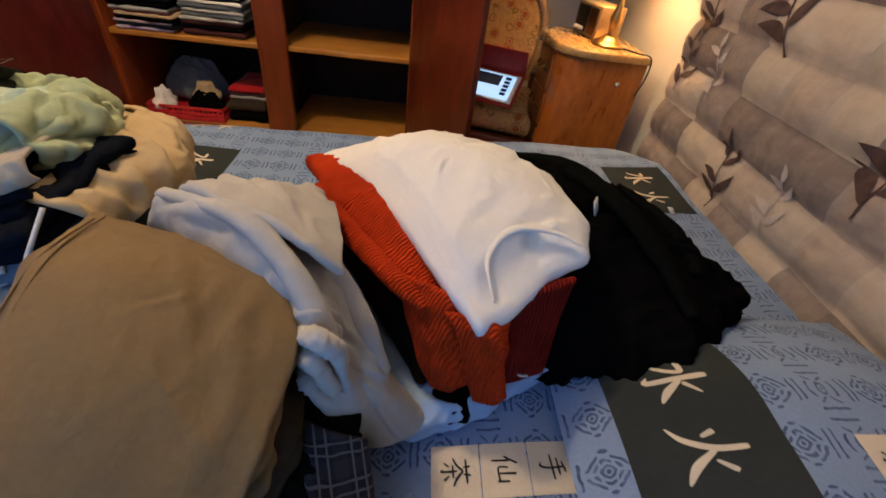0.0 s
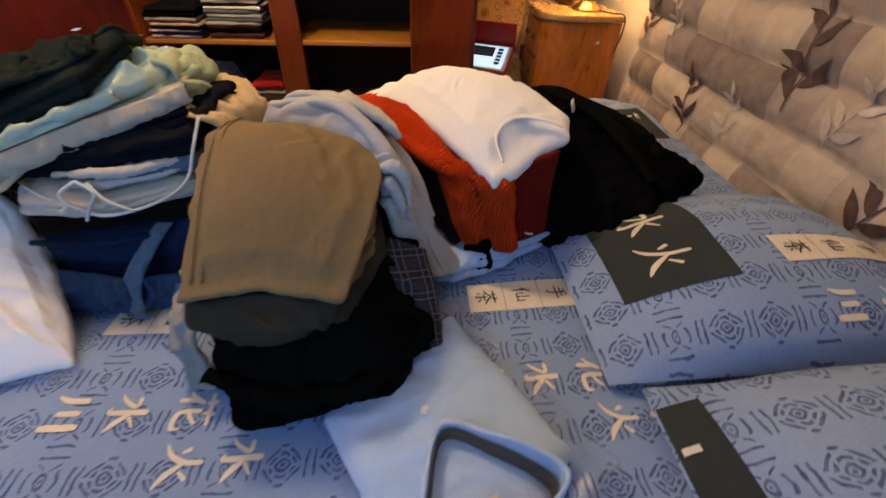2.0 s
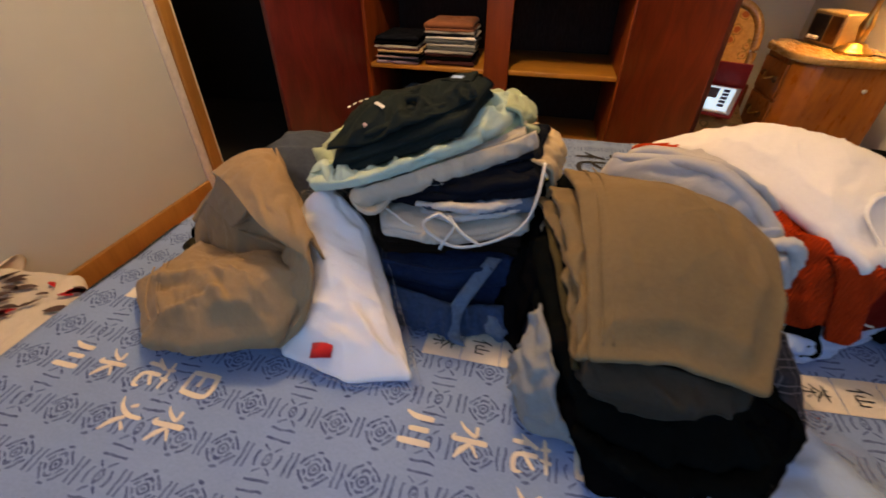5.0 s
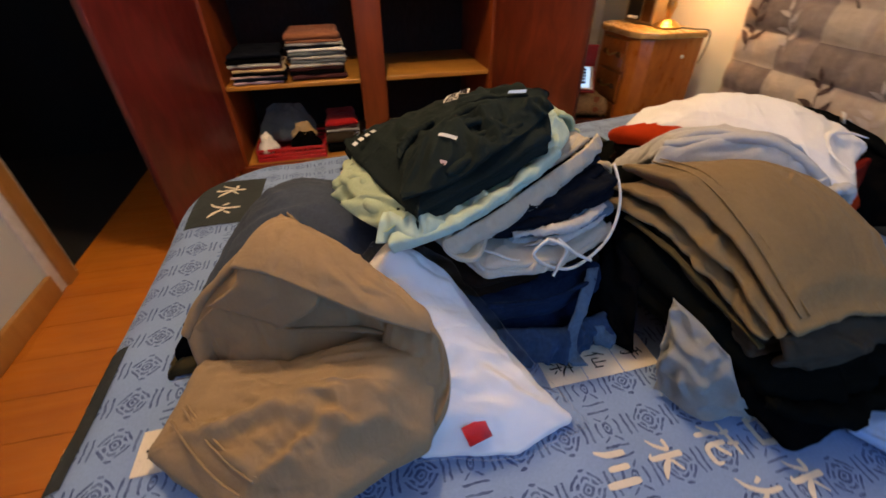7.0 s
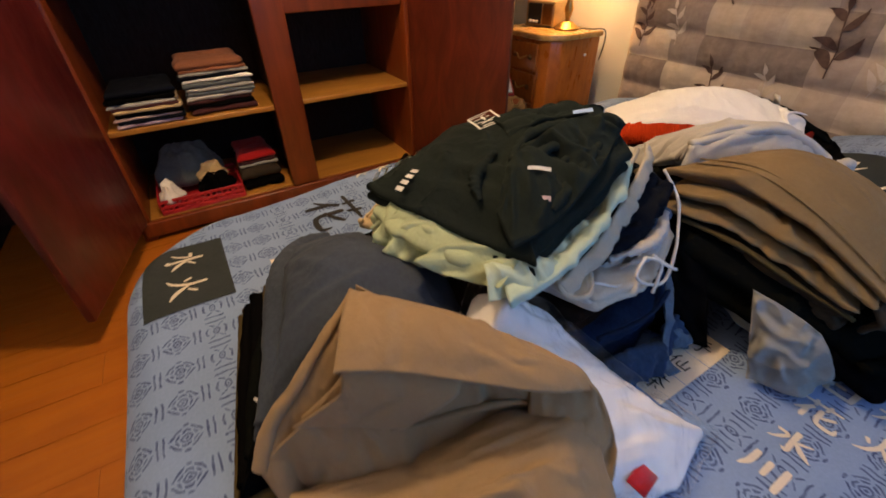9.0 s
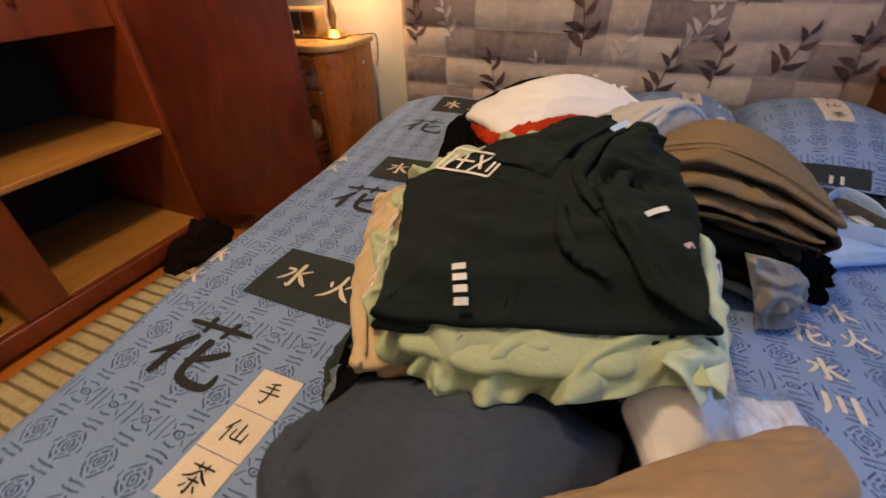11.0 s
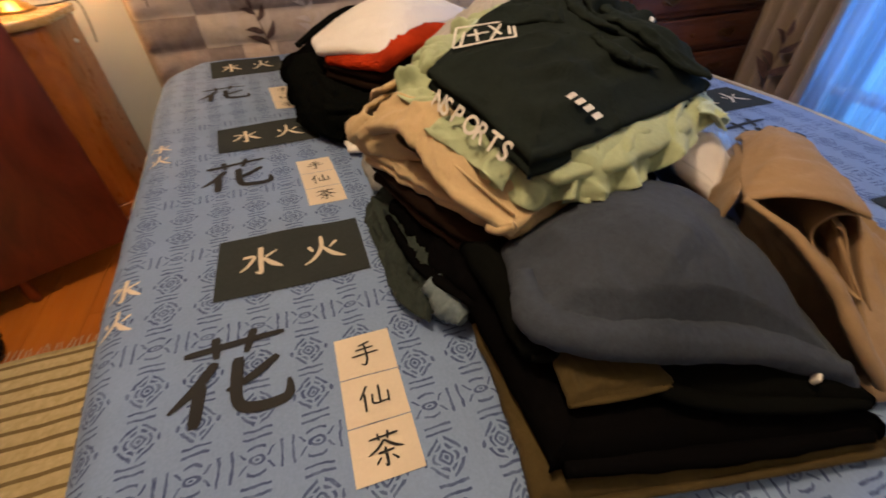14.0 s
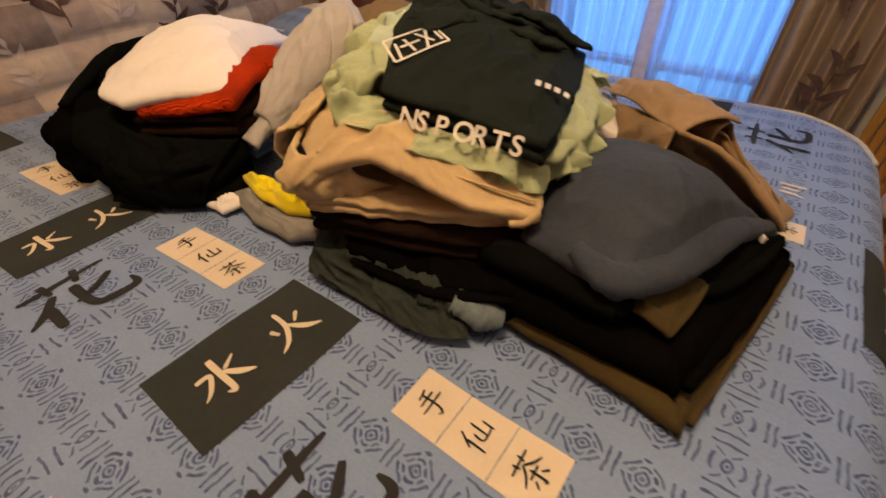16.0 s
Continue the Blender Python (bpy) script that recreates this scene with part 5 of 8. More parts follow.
part("top", prism(ns_outline(0.018), NZ - 0.028, NZ, 0.009), "topwood", nightstand, "pale honey wood top")
for i in range(4):
    z0 = 0.09 + i * 0.142
    d = part("drawer", box((NX0 - 0.010, NY0 + 0.085, z0), (NX0 + 0.006, NY1 - 0.085, z0 + 0.128), 0.004), "burl", nightstand, "carved drawer front")
    for y in (NY0 + 0.13, NY1 - 0.13):
        part("carved_drop", moved(lathe([(0.004, -0.012), (0.012, -0.004), (0.014, 0.004), (0.006, 0.012)], 12), pose(NX0 - 0.011, y, z0 + 0.064, 0, 90, 0)), "bronze", d)
    part("handle", tube([(NX0 - 0.012, NY0 + 0.15, z0 + 0.07), (NX0 - 0.028, NY0 + 0.187, z0 + 0.055), (NX0 - 0.012, NY0 + 0.225, z0 + 0.07)], 0.004, 14, 8), "brass", d)
part("hinge_pin", moved(lathe([(0.007, 0), (0.008, 0.004), (0.004, 0.007)], 12), pose(NX1 - 0.09, NY0, 0.585, 90)), "shell", nightstand)

bedside = thing("table_lamp", "antique bronze table lamp with a lit shade", "lamp")
LX, LY = 0.665, 1.700
part("foot", moved(lathe([(0.060, 0), (0.062, 0.006), (0.057, 0.011), (0.050, 0.013), (0.047, 0.020), (0.036, 0.024), (0.030, 0.032), (0.018, 0.036)]), pose(LX, LY, NZ)), "brass", bedside)
part("stem", moved(lathe([(0.016, 0.022), (0.010, 0.04), (0.017, 0.07), (0.022, 0.09), (0.013, 0.12), (0.008, 0.16), (0.014, 0.18), (0.007, 0.20), (0.006, 0.30)]), pose(LX, LY, NZ)), "brass", bedside)
sh = bmesh.new()
rr = [[sh.verts.new((LX + r * math.cos(a / 20 * math.pi), LY + r * math.sin(a / 20 * math.pi), NZ + z)) for a in range(40)] for r, z in ((0.125, 0.27), (0.075, 0.44))]
for i in range(40):
    sh.faces.new((rr[0][i], rr[0][(i + 1) % 40], rr[1][(i + 1) % 40], rr[1][i]))
part("shade", sh, "shade", bedside, "glowing cream fabric shade")
part("cord", tube([(LX + 0.04, LY - 0.03, NZ + 0.004), (LX + 0.08, LY - 0.09, NZ + 0.004), (LX + 0.11, LY - 0.145, NZ + 0.003), (LX + 0.115, LY - 0.150, NZ - 0.06), (LX + 0.10, LY - 0.147, NZ - 0.13)], 0.0028, 30, 8), "blackplastic", bedside)

radio = thing("clock_radio", "brass-coloured boxy radio with a black front on the nightstand", "radio")
RA = pose(0.660, 1.850, NZ, 0, 0, -77)
part("body", moved(box((-0.085, -0.055, 0.0), (0.085, 0.055, 0.118), 0.008), RA), "radiogold", radio)
part("front_panel", moved(box((-0.070, -0.060, 0.014), (0.010, -0.0545, 0.105), 0.003), RA), "blackplastic", radio)
part("dial_panel", moved(box((0.018, -0.059, 0.014), (0.074, -0.0545, 0.105), 0.003), RA), "bronze", radio, "bronze dial panel")
for x in (-0.05, -0.03, -0.01):
    part("knob", moved(lathe([(0.007, 0), (0.007, 0.01)], 14), RA @ pose(x, -0.060, 0.026, 90)), "shell", radio)

# low dark mound of rumpled cloth filling the spot by the plinth
floor_heap = lump("dark_cloth_heap", (-0.19, 1.905, 0.0), (0.17, 0.065, 0.11), "darkbrown", "low dark brown heap of cloth on the floor by the wardrobe", 27, "bathrobe")
part("sleeve", tube([(-0.28, 1.875, 0.05), (-0.24, 1.845, 0.035), (-0.18, 1.835, 0.025), (-0.12, 1.845, 0.020)], [0.022, 0.028, 0.026, 0.018], 40, 14, 0.7, rumple=0.008, seed=6), "darkbrown", floor_heap)
chair = thing("armless_chair", "gold floral tapestry chair with a carved wooden frame", "chair")
CH = pose(0.30, 2.00, 0, 0, 0, -14)
seat_z = 0.385
part("seat", moved(cloth([(-0.21, -0.26, seat_z), (0.21, -0.26, seat_z), (0.20, 0.18, seat_z), (-0.20, 0.18, seat_z)], 0.09, peaks=[(0, -0.05, seat_z + 0.03)], wrinkle=0.002, n=80), CH), "tapestry", chair)
part("seat_rail", moved(prism([(-0.225, -0.275), (0.225, -0.275), (0.21, 0.20), (-0.21, 0.20)], 0.235, 0.285, 0.01), CH), "carcass", chair)
back_pts = [(-0.16, 0.40), (-0.185, 0.56), (-0.175, 0.70), (-0.11, 0.785), (0, 0.805), (0.11, 0.785), (0.175, 0.70), (0.185, 0.56), (0.16, 0.40)]
bp = spline([(x, z) for x, z in back_pts], 40)
bmk = bmesh.new()
f = bmk.faces.new([bmk.verts.new((x * 0.90, 0, 0.60 + (z - 0.60) * 0.90)) for x, z in bp])
ex = bmesh.ops.extrude_face_region(bmk, geom=[f])
bmesh.ops.translate(bmk, vec=(0, 0.05, 0), verts=[g for g in ex["geom"] if isinstance(g, bmesh.types.BMVert)])
bmesh.ops.bevel(bmk, geom=bmk.edges[:], offset=0.016, segments=3, profile=0.6, affect="EDGES")
part("backrest", moved(bmk, CH @ pose(0, 0.17, 0, -10)), "tapestry", chair, "gold floral tapestry back")
part("back_frame", moved(tube([(x, 0.022, z) for x, z in back_pts], 0.020, 80, 12), CH @ pose(0, 0.17, 0, -10)), "topwood", chair)
for x in (-0.19, 0.19):
    part("leg", moved(lathe([(0.014, 0), (0.018, 0.03), (0.013, 0.08), (0.024, 0.2), (0.026, 0.24)], 16), CH @ pose(x, -0.24, 0)), "carcass", chair)
    part("leg", moved(box((x - 0.018, 0.15, 0), (x + 0.018, 0.19, 0.46), 0.005), CH), "carcass", chair)

tablet = thing("tablet", "white tablet in a red case with a lit screen", "tablet")
TA = pose(0.272, 1.785, 0.478, 30, 0, -25)
part("case", moved(box((-0.115, -0.085, -0.016), (0.115, 0.09, -0.006), 0.004), TA), "redcase", tablet)
part("case_flap", moved(box((-0.112, 0.0, 0.0), (0.112, 0.006, 0.10), 0.002), TA @ pose(0.0, 0.088, -0.008, -18)), "redcase", tablet)
part("body", moved(box((-0.105, -0.075, -0.006), (0.105, 0.075, 0.002), 0.003), TA), "shell", tablet)
scr = part("screen", moved(box((-0.088, -0.066, 0.0015), (0.088, 0.066, 0.003), 0), TA), "screen", tablet, smooth=False)
part("video_panel", moved(box((-0.084, 0.0, 0.003), (0.03, 0.058, 0.0036), 0), TA), "darkscreen", scr, smooth=False)
for i in range(5):
    part("picture_tile", moved(box((0.045, 0.040 - i * 0.021, 0.003), (0.070, 0.056 - i * 0.021, 0.0036), 0), TA), "darkscreen", scr, smooth=False)

# ---- dresser ----
dresser = thing("dresser", "dark carved walnut chest of drawers beside the window", "dresser")
DX, DY0, DY1, DZ = 0.40, -1.19, -0.335, 0.680


def dr_outline(o):
    return [(DX - o, DY1 - 0.10), (DX + 0.09 - o, DY1 + o), (HEAD_X - 0.004, DY1 + o), (HEAD_X - 0.004, DY0 - o), (DX - o, DY0 - o)]


part("body", prism(dr_outline(0), 0.05, DZ - 0.03, 0.006), "walnut", dresser)
part("plinth", prism(dr_outline(0.01), 0.0, 0.05, 0.008), "walnut", dresser)
part("top", prism(dr_outline(0.022), DZ - 0.03, DZ, 0.010), "carcass", dresser, "red-brown moulded top")
for i in range(4):
    z0 = 0.062 + i * 0.148
    d = part("drawer", box((DX - 0.018, DY0 + 0.03, z0), (DX + 0.006, DY1 - 0.112, z0 + 0.136), 0.008), "walnut", dresser, "drawer front with raised moulding")
    part("moulding", box((DX - 0.024, DY0 + 0.06, z0 + 0.020), (DX - 0.014, DY1 - 0.142, z0 + 0.116), 0.006), "walnut", d)
    part("keyhole", moved(lathe([(0.009, 0), (0.007, 0.003)], 14), pose(DX - 0.024, (DY0 + DY1) / 2 - 0.04, z0 + 0.072, 0, -90, 0)), "bronze", d)
    for y in (DY0 + 0.20, DY1 - 0.30):
        part("plate", moved(prism([(-0.05, 0), (-0.03, 0.018), (0, 0.01), (0.03, 0.018), (0.05, 0), (0.03, -0.018), (0, -0.012), (-0.03, -0.018)], 0, 0.003, 0.001), pose(DX - 0.026, y, z0 + 0.070, 90, 0, -90)), "bronze", d)
        part("handle", tube([(DX - 0.028, y - 0.03, z0 + 0.070), (DX - 0.04, y, z0 + 0.053), (DX - 0.028, y + 0.03, z0 + 0.070)], 0.004, 16, 8), "bronze", d)
for z in (0.62,):
    part("knob", moved(lathe([(0.006, 0), (0.012, 0.01), (0.008, 0.018)], 14), pose(DX + 0.05, DY1 - 0.045, z - 0.03, 90, 0, -45)), "brass", dresser)
clock = thing("alarm_clock", "black alarm clock with a blue lit dial on the dresser", "clock")
part("body", moved(lathe([(0.05, 0), (0.056, 0.01), (0.056, 0.035), (0.048, 0.045)], 32), pose(0.56, -0.70, DZ + 0.06, 0, -78, 0)), "blackplastic", clock)
part("dial", moved(lathe([(0.040, 0), (0.040, 0.002)], 32), pose(0.515, -0.70, DZ + 0.0695, 0, -78, 0)), "clockblue", clock)
part("stand", box((0.535, -0.735, DZ), (0.60, -0.665, DZ + 0.02), 0.005), "blackplastic", clock)
fig = thing("figurine", "small gilt figurine on the dresser", "ornament")
part("statuette", moved(lathe([(0.020, 0), (0.022, 0.01), (0.010, 0.025), (0.014, 0.045), (0.006, 0.065)], 18), pose(0.50, -0.56, DZ)), "brass", fig)
cas = thing("jewellery_box", "dark box on the dresser", "box")
part("body", box((0.60, -0.60, DZ), (0.78, -0.46, DZ + 0.07), 0.006), "blackplastic", cas)
part("lid", box((0.597, -0.603, DZ + 0.071), (0.783, -0.457, DZ + 0.085), 0.004), "blackplastic", cas)
paper = thing("papers", "loose white papers on the dresser", "paper")
part("leaf", moved(box((-0.10, -0.07, 0), (0.10, 0.07, 0.006), 0.001), pose(0.62, -0.86, DZ, 0, 0, 20)), "shell", paper)

bench = thing("bench", "low wooden bench under a white leaf-print cloth", "bench")
part("cover", cloth([(-1.90, -0.84, 0.25), (-1.66, -0.86, 0.25), (-1.50, -0.68, 0.25), (-1.515, -0.20, 0.25), (-1.515, 0.15, 0.25), (-1.54, 0.34, 0.25), (-1.64, 0.39, 0.25), (-1.90, 0.37, 0.25)], 0.05, wrinkle=0.004, ragged=0.008, n=140, seed=3), "printcloth", bench, "white cloth with brown and red leaf print")
part("hanging_corner", drape([[(-1.60, -0.83, 0.25), (-1.50, -0.69, 0.25), (-1.505, -0.52, 0.25)], [(-1.56, -0.86, 0.17), (-1.455, -0.70, 0.18), (-1.470, -0.54, 0.19)], [(-1.55, -0.86, 0.08), (-1.445, -0.68, 0.10), (-1.475, -0.55, 0.13)]], 0.004, 30, 30, wave=0.012, waves=2.5, seed=4), "printcloth", bench)
for x, y, dx, dy in ((-1.55, -0.66, 0.06, 0.05), (-1.86, -0.76, 0.0, 0.0), (-1.86, 0.28, 0.0, 0.0), (-1.62, 0.26, 0.0, 0.0)):
    part("leg", tube([(x + dx, y + dy, 0.0), (x + dx * 0.4, y + dy * 0.3, 0.10), (x, y, 0.215)], [0.014, 0.017, 0.022], 20, 10), "topwood", bench)
part("rail", box((-1.88, -0.80, 0.160), (-1.58, 0.30, 0.198), 0.005), "topwood", bench)
rnd = random.Random(5)
for i in range(90):
    a, b = rnd.uniform(-1.86, -1.57), rnd.uniform(-0.30, 0.33)
    bm = bmesh.new()
    leaf_shape(bm, (a, b), rnd.uniform(0.035, 0.075), rnd.uniform(-0.4, 1.2), lambda x, y: (x, y, 0.2635))
    part("printed_leaf", bm, "red" if i % 6 == 0 else "leaf", bench)

# ceiling lamp
pend = thing("ceiling_lamp", "frosted globe ceiling lamp", "lamp")
part("rose", moved(lathe([(0.05, 0), (0.05, 0.02)], 24), pose(CEILING_AT[0], CEILING_AT[1], TOP_Z - 0.02)), "brass", pend)

# ---- clothes on the bed ----
B = BZ
M["middenim"] = fabric("mid_blue_denim", (0.022, 0.042, 0.085), vary=0.5, weave=500)
M["stone"] = fabric("stone_cotton", (0.42, 0.37, 0.29), vary=0.1)
M["neckband"] = fabric("grey_neck_band", (0.075, 0.075, 0.07))
# pile by the foot: olive, black and slate blue
ot = garment("olive_trousers", "olive cotton trousers folded flat at the bottom of a pile", "trousers", "olive",
        outline=[(-1.156, 0.340, 0.476), (-1.086, 0.728, 0.476), (-0.80, 0.70, 0.48), (-0.80, 0.36, 0.48)], thick=0.032, wrinkle=0.003, ragged=0.005, seed=1)
part("hem", tube([(-1.154, 0.355, 0.466), (-1.124, 0.53, 0.466), (-1.090, 0.715, 0.466)], 0.005, 30, 8, rumple=0.001), "olive", ot)
bj1 = garment("black_jumper", "black jumper folded over olive trousers", "jumper", "black",
        outline=[(-1.140, 0.358, 0.508), (-1.066, 0.706, 0.524), (-0.79, 0.712, 0.53), (-0.78, 0.36, 0.53)], thick=0.055, wrinkle=0.005, folds=1, seed=2)
part("rib_hem", tube([(-1.136, 0.370, 0.486), (-1.106, 0.53, 0.490), (-1.070, 0.695, 0.498)], [0.010, 0.013, 0.010], 36, 10, 0.8, rumple=0.002), "black", bj1)
bs = garment("black_sweatshirt", "black sweatshirt folded on a black jumper", "sweatshirt", "fleece",
        outline=[(-1.122, 0.372, 0.538), (-1.066, 0.545, 0.552), (-0.998, 0.625, 0.568), (-0.972, 0.698, 0.574), (-0.79, 0.70, 0.58), (-0.80, 0.36, 0.575)], thick=0.040, wrinkle=0.007, seed=3)
part("rib_hem", tube([(-1.120, 0.380, 0.522), (-1.070, 0.540, 0.536), (-1.000, 0.622, 0.550), (-0.976, 0.690, 0.556)], [0.008, 0.011, 0.011, 0.008], 40, 10, 0.8, rumple=0.002), "fleece", bs)
rv = thing("olive_rib_vest", "olive ribbed top tucked between black garments", "top", "clothes on the bed")
part("cloth", cloth([(-1.000, 0.674, 0.560), (-1.036, 0.676, 0.550), (-1.049, 0.566, 0.552), (-0.990, 0.545, 0.556), (-0.950, 0.660, 0.562)], 0.014, wrinkle=0.003, freq=16, seed=4, n=80), "olive", rv)
part("rib_hem", tube([(-1.034, 0.676, 0.545), (-1.044, 0.622, 0.547), (-1.050, 0.570, 0.548)], [0.003, 0.004, 0.003], 24, 8, 0.7), "olive", rv)
sb = garment("slate_jumper", "slate blue knitted jumper folded on top of a dark pile", "jumper", "slateblue",
             outline=[(-0.969, 0.690, 0.606), (-0.90, 0.682, 0.612), (-0.83, 0.66, 0.600), (-0.765, 0.52, 0.610), (-0.80, 0.365, 0.600), (-0.94, 0.376, 0.600), (-1.030, 0.382, 0.582), (-1.108, 0.386, 0.556), (-1.066, 0.470, 0.588), (-1.038, 0.560, 0.604), (-1.010, 0.635, 0.610)],
             peaks=[(-0.93, 0.57, 0.660), (-0.88, 0.46, 0.656), (-1.0, 0.45, 0.634), (-1.01, 0.55, 0.636)], thick=0.046, wrinkle=0.004, freq=7, seed=5)
part("woven_label", moved(box((-0.008, -0.002, -0.005), (0.008, 0.002, 0.005), 0.001), pose(-1.090, 0.430, 0.552, 20, 0, -60)), "cord", bs)
part("rib_hem", tube([(-0.905, 0.668, 0.606), (-0.958, 0.678, 0.594), (-0.998, 0.634, 0.592), (-1.026, 0.558, 0.588), (-1.052, 0.470, 0.574), (-1.092, 0.394, 0.550)], [0.014, 0.022, 0.024, 0.024, 0.022, 0.012], 80, 18, 0.9, rumple=0.003, seed=5), "slateblue", sb, "thick rolled hem")

# khaki trousers
kh = garment("khaki_trousers", "khaki cotton trousers folded in two and rumpled", "trousers", "khaki",
             outline=[(-1.142, 0.195, 0.492), (-1.105, 0.335, 0.500), (-0.96, 0.285, 0.53), (-0.82, 0.250, 0.575), (-0.750, 0.185, 0.585), (-0.775, 0.105, 0.535), (-0.90, 0.065, 0.520), (-1.01, 0.072, 0.500)],
             peaks=[(-0.92, 0.17, 0.572), (-0.82, 0.17, 0.592), (-1.04, 0.18, 0.525)], thick=0.050, wrinkle=0.009, freq=10, along=2.6, seed=6, floor_z=B)
part("upper_leg", drape([[(-0.944, 0.434, 0.674), (-0.960, 0.408, 0.683), (-0.976, 0.380, 0.684), (-0.990, 0.354, 0.678), (-1.006, 0.328, 0.665)],
                         [(-0.898, 0.390, 0.668), (-0.912, 0.370, 0.686), (-0.928, 0.346, 0.690), (-0.940, 0.320, 0.683), (-0.952, 0.294, 0.667)],
                         [(-0.845, 0.325, 0.662), (-0.856, 0.312, 0.682), (-0.870, 0.295, 0.686), (-0.882, 0.273, 0.680), (-0.893, 0.251, 0.660)],
                         [(-0.800, 0.272, 0.648), (-0.808, 0.258, 0.660), (-0.814, 0.240, 0.664), (-0.818, 0.222, 0.660), (-0.820, 0.202, 0.646)],
                         [(-0.758, 0.226, 0.622), (-0.756, 0.218, 0.628), (-0.754, 0.208, 0.629), (-0.752, 0.200, 0.624), (-0.751, 0.192, 0.612)]], 0.007, 50, 64, 0.003, 9, seed=7), "khaki", kh, "upper folded leg")
HEM = [(-0.942, 0.433, 0.674), (-0.967, 0.416, 0.662), (-0.990, 0.403, 0.650), (-1.022, 0.390, 0.626), (-1.046, 0.381, 0.606), (-1.084, 0.374, 0.570), (-1.112, 0.352, 0.530)]
part("hem_roll", tube(HEM, [0.005, 0.006, 0.007, 0.009, 0.010, 0.011, 0.010], 70, 14, 0.75, rumple=0.002, seed=12), "khaki", kh, "rolled hem of the leg")
part("outer_wall", drape([HEM, [(x + 0.010, y - 0.028, z - 0.030) for x, y, z in HEM], [(x + 0.016, y - 0.040, max(0.470, z - 0.085)) for x, y, z in HEM]], 0.006, 24, 50, 0.003, 12, seed=13), "khaki", kh)
ROLL = [(-1.062, 0.345, 0.588), (-1.030, 0.332, 0.614), (-1.004, 0.322, 0.640), (-0.996, 0.335, 0.662), (-0.986, 0.354, 0.660), (-0.982, 0.360, 0.636), (-1.004, 0.356, 0.612), (-1.034, 0.352, 0.598), (-1.050, 0.347, 0.594), (-1.024, 0.343, 0.614), (-1.000, 0.338, 0.640), (-0.992, 0.346, 0.648)]
part("inner_roll", drape([ROLL, [(x + 0.05, y - 0.030, z + 0.002) for x, y, z in ROLL], [(x + 0.11, y - 0.066, z - 0.004) for x, y, z in ROLL]], 0.004, 20, 120, 0.0015, 14, seed=14), "khaki", kh, "leg rolled up inside the hem")
part("front_face", drape([[(-1.104, 0.356, 0.536), (-1.090, 0.346, 0.505), (-1.075, 0.330, 0.468)], [(-1.054, 0.346, 0.584), (-1.047, 0.318, 0.535), (-1.035, 0.300, 0.475)], [(-0.988, 0.332, 0.640), (-0.985, 0.296, 0.555), (-0.972, 0.262, 0.480)], [(-0.905, 0.296, 0.632), (-0.905, 0.272, 0.560), (-0.898, 0.244, 0.490)], [(-0.836, 0.260, 0.614), (-0.834, 0.250, 0.565), (-0.828, 0.228, 0.510)], [(-0.775, 0.216, 0.592), (-0.770, 0.206, 0.570), (-0.765, 0.190, 0.545)]], 0.006, 90, 44, 0.0045, 12, seed=8), "khaki", kh, "shaded front of the folded leg")
part("crease", tube([(-0.965, 0.292, 0.572), (-0.905, 0.272, 0.576), (-0.845, 0.252, 0.582), (-0.790, 0.220, 0.588)], [0.002, 0.005, 0.006, 0.003], 40, 8, 0.6, rumple=0.002), "khaki", kh)
part("leg_back", drape([[(-0.938, 0.436, 0.676), (-0.930, 0.452, 0.600), (-0.925, 0.455, 0.52)], [(-0.860, 0.335, 0.655), (-0.845, 0.350, 0.58), (-0.84, 0.355, 0.50)], [(-0.758, 0.222, 0.620), (-0.745, 0.235, 0.56), (-0.745, 0.240, 0.49)]], 0.006, 40, 24, 0.004, seed=9), "khaki", kh)
part("turned_end", drape([[(-0.795, 0.258, 0.636), (-0.752, 0.200, 0.622), (-0.738, 0.168, 0.572), (-0.748, 0.140, 0.520), (-0.785, 0.118, 0.478)], [(-0.800, 0.245, 0.618), (-0.765, 0.195, 0.604), (-0.752, 0.165, 0.560), (-0.770, 0.140, 0.515), (-0.805, 0.115, 0.480)], [(-0.820, 0.220, 0.585), (-0.800, 0.195, 0.575), (-0.795, 0.165, 0.556), (-0.810, 0.140, 0.525), (-0.835, 0.118, 0.490)]], 0.010, 30, 44, 0.005, 18, seed=10), "khaki", kh, "leg turned back on itself")
KH_TOP = skin([(-1.142, 0.195, 0.492), (-1.105, 0.335, 0.500), (-0.96, 0.285, 0.53), (-0.82, 0.250, 0.575), (-0.750, 0.185, 0.585), (-0.775, 0.105, 0.535), (-0.90, 0.065, 0.520), (-1.01, 0.072, 0.500), (-0.92, 0.17, 0.572), (-0.82, 0.17, 0.592), (-1.04, 0.18, 0.525)])
for off, rad in ((0.012, 0.0018), (0.026, 0.0015), (0.031, 0.0015)):
    line = [(-1.122 + off, 0.212 + off * 0.8), (-1.085 + off, 0.160 + off * 0.8), (-1.045 + off, 0.112 + off * 0.8), (-1.012 + off, 0.086 + off * 0.6)]
    part("hem_seam", tube([(x, y, float(KH_TOP(x, y)) + 0.002) for x, y in line], rad, 30, 6), "khaki", kh)

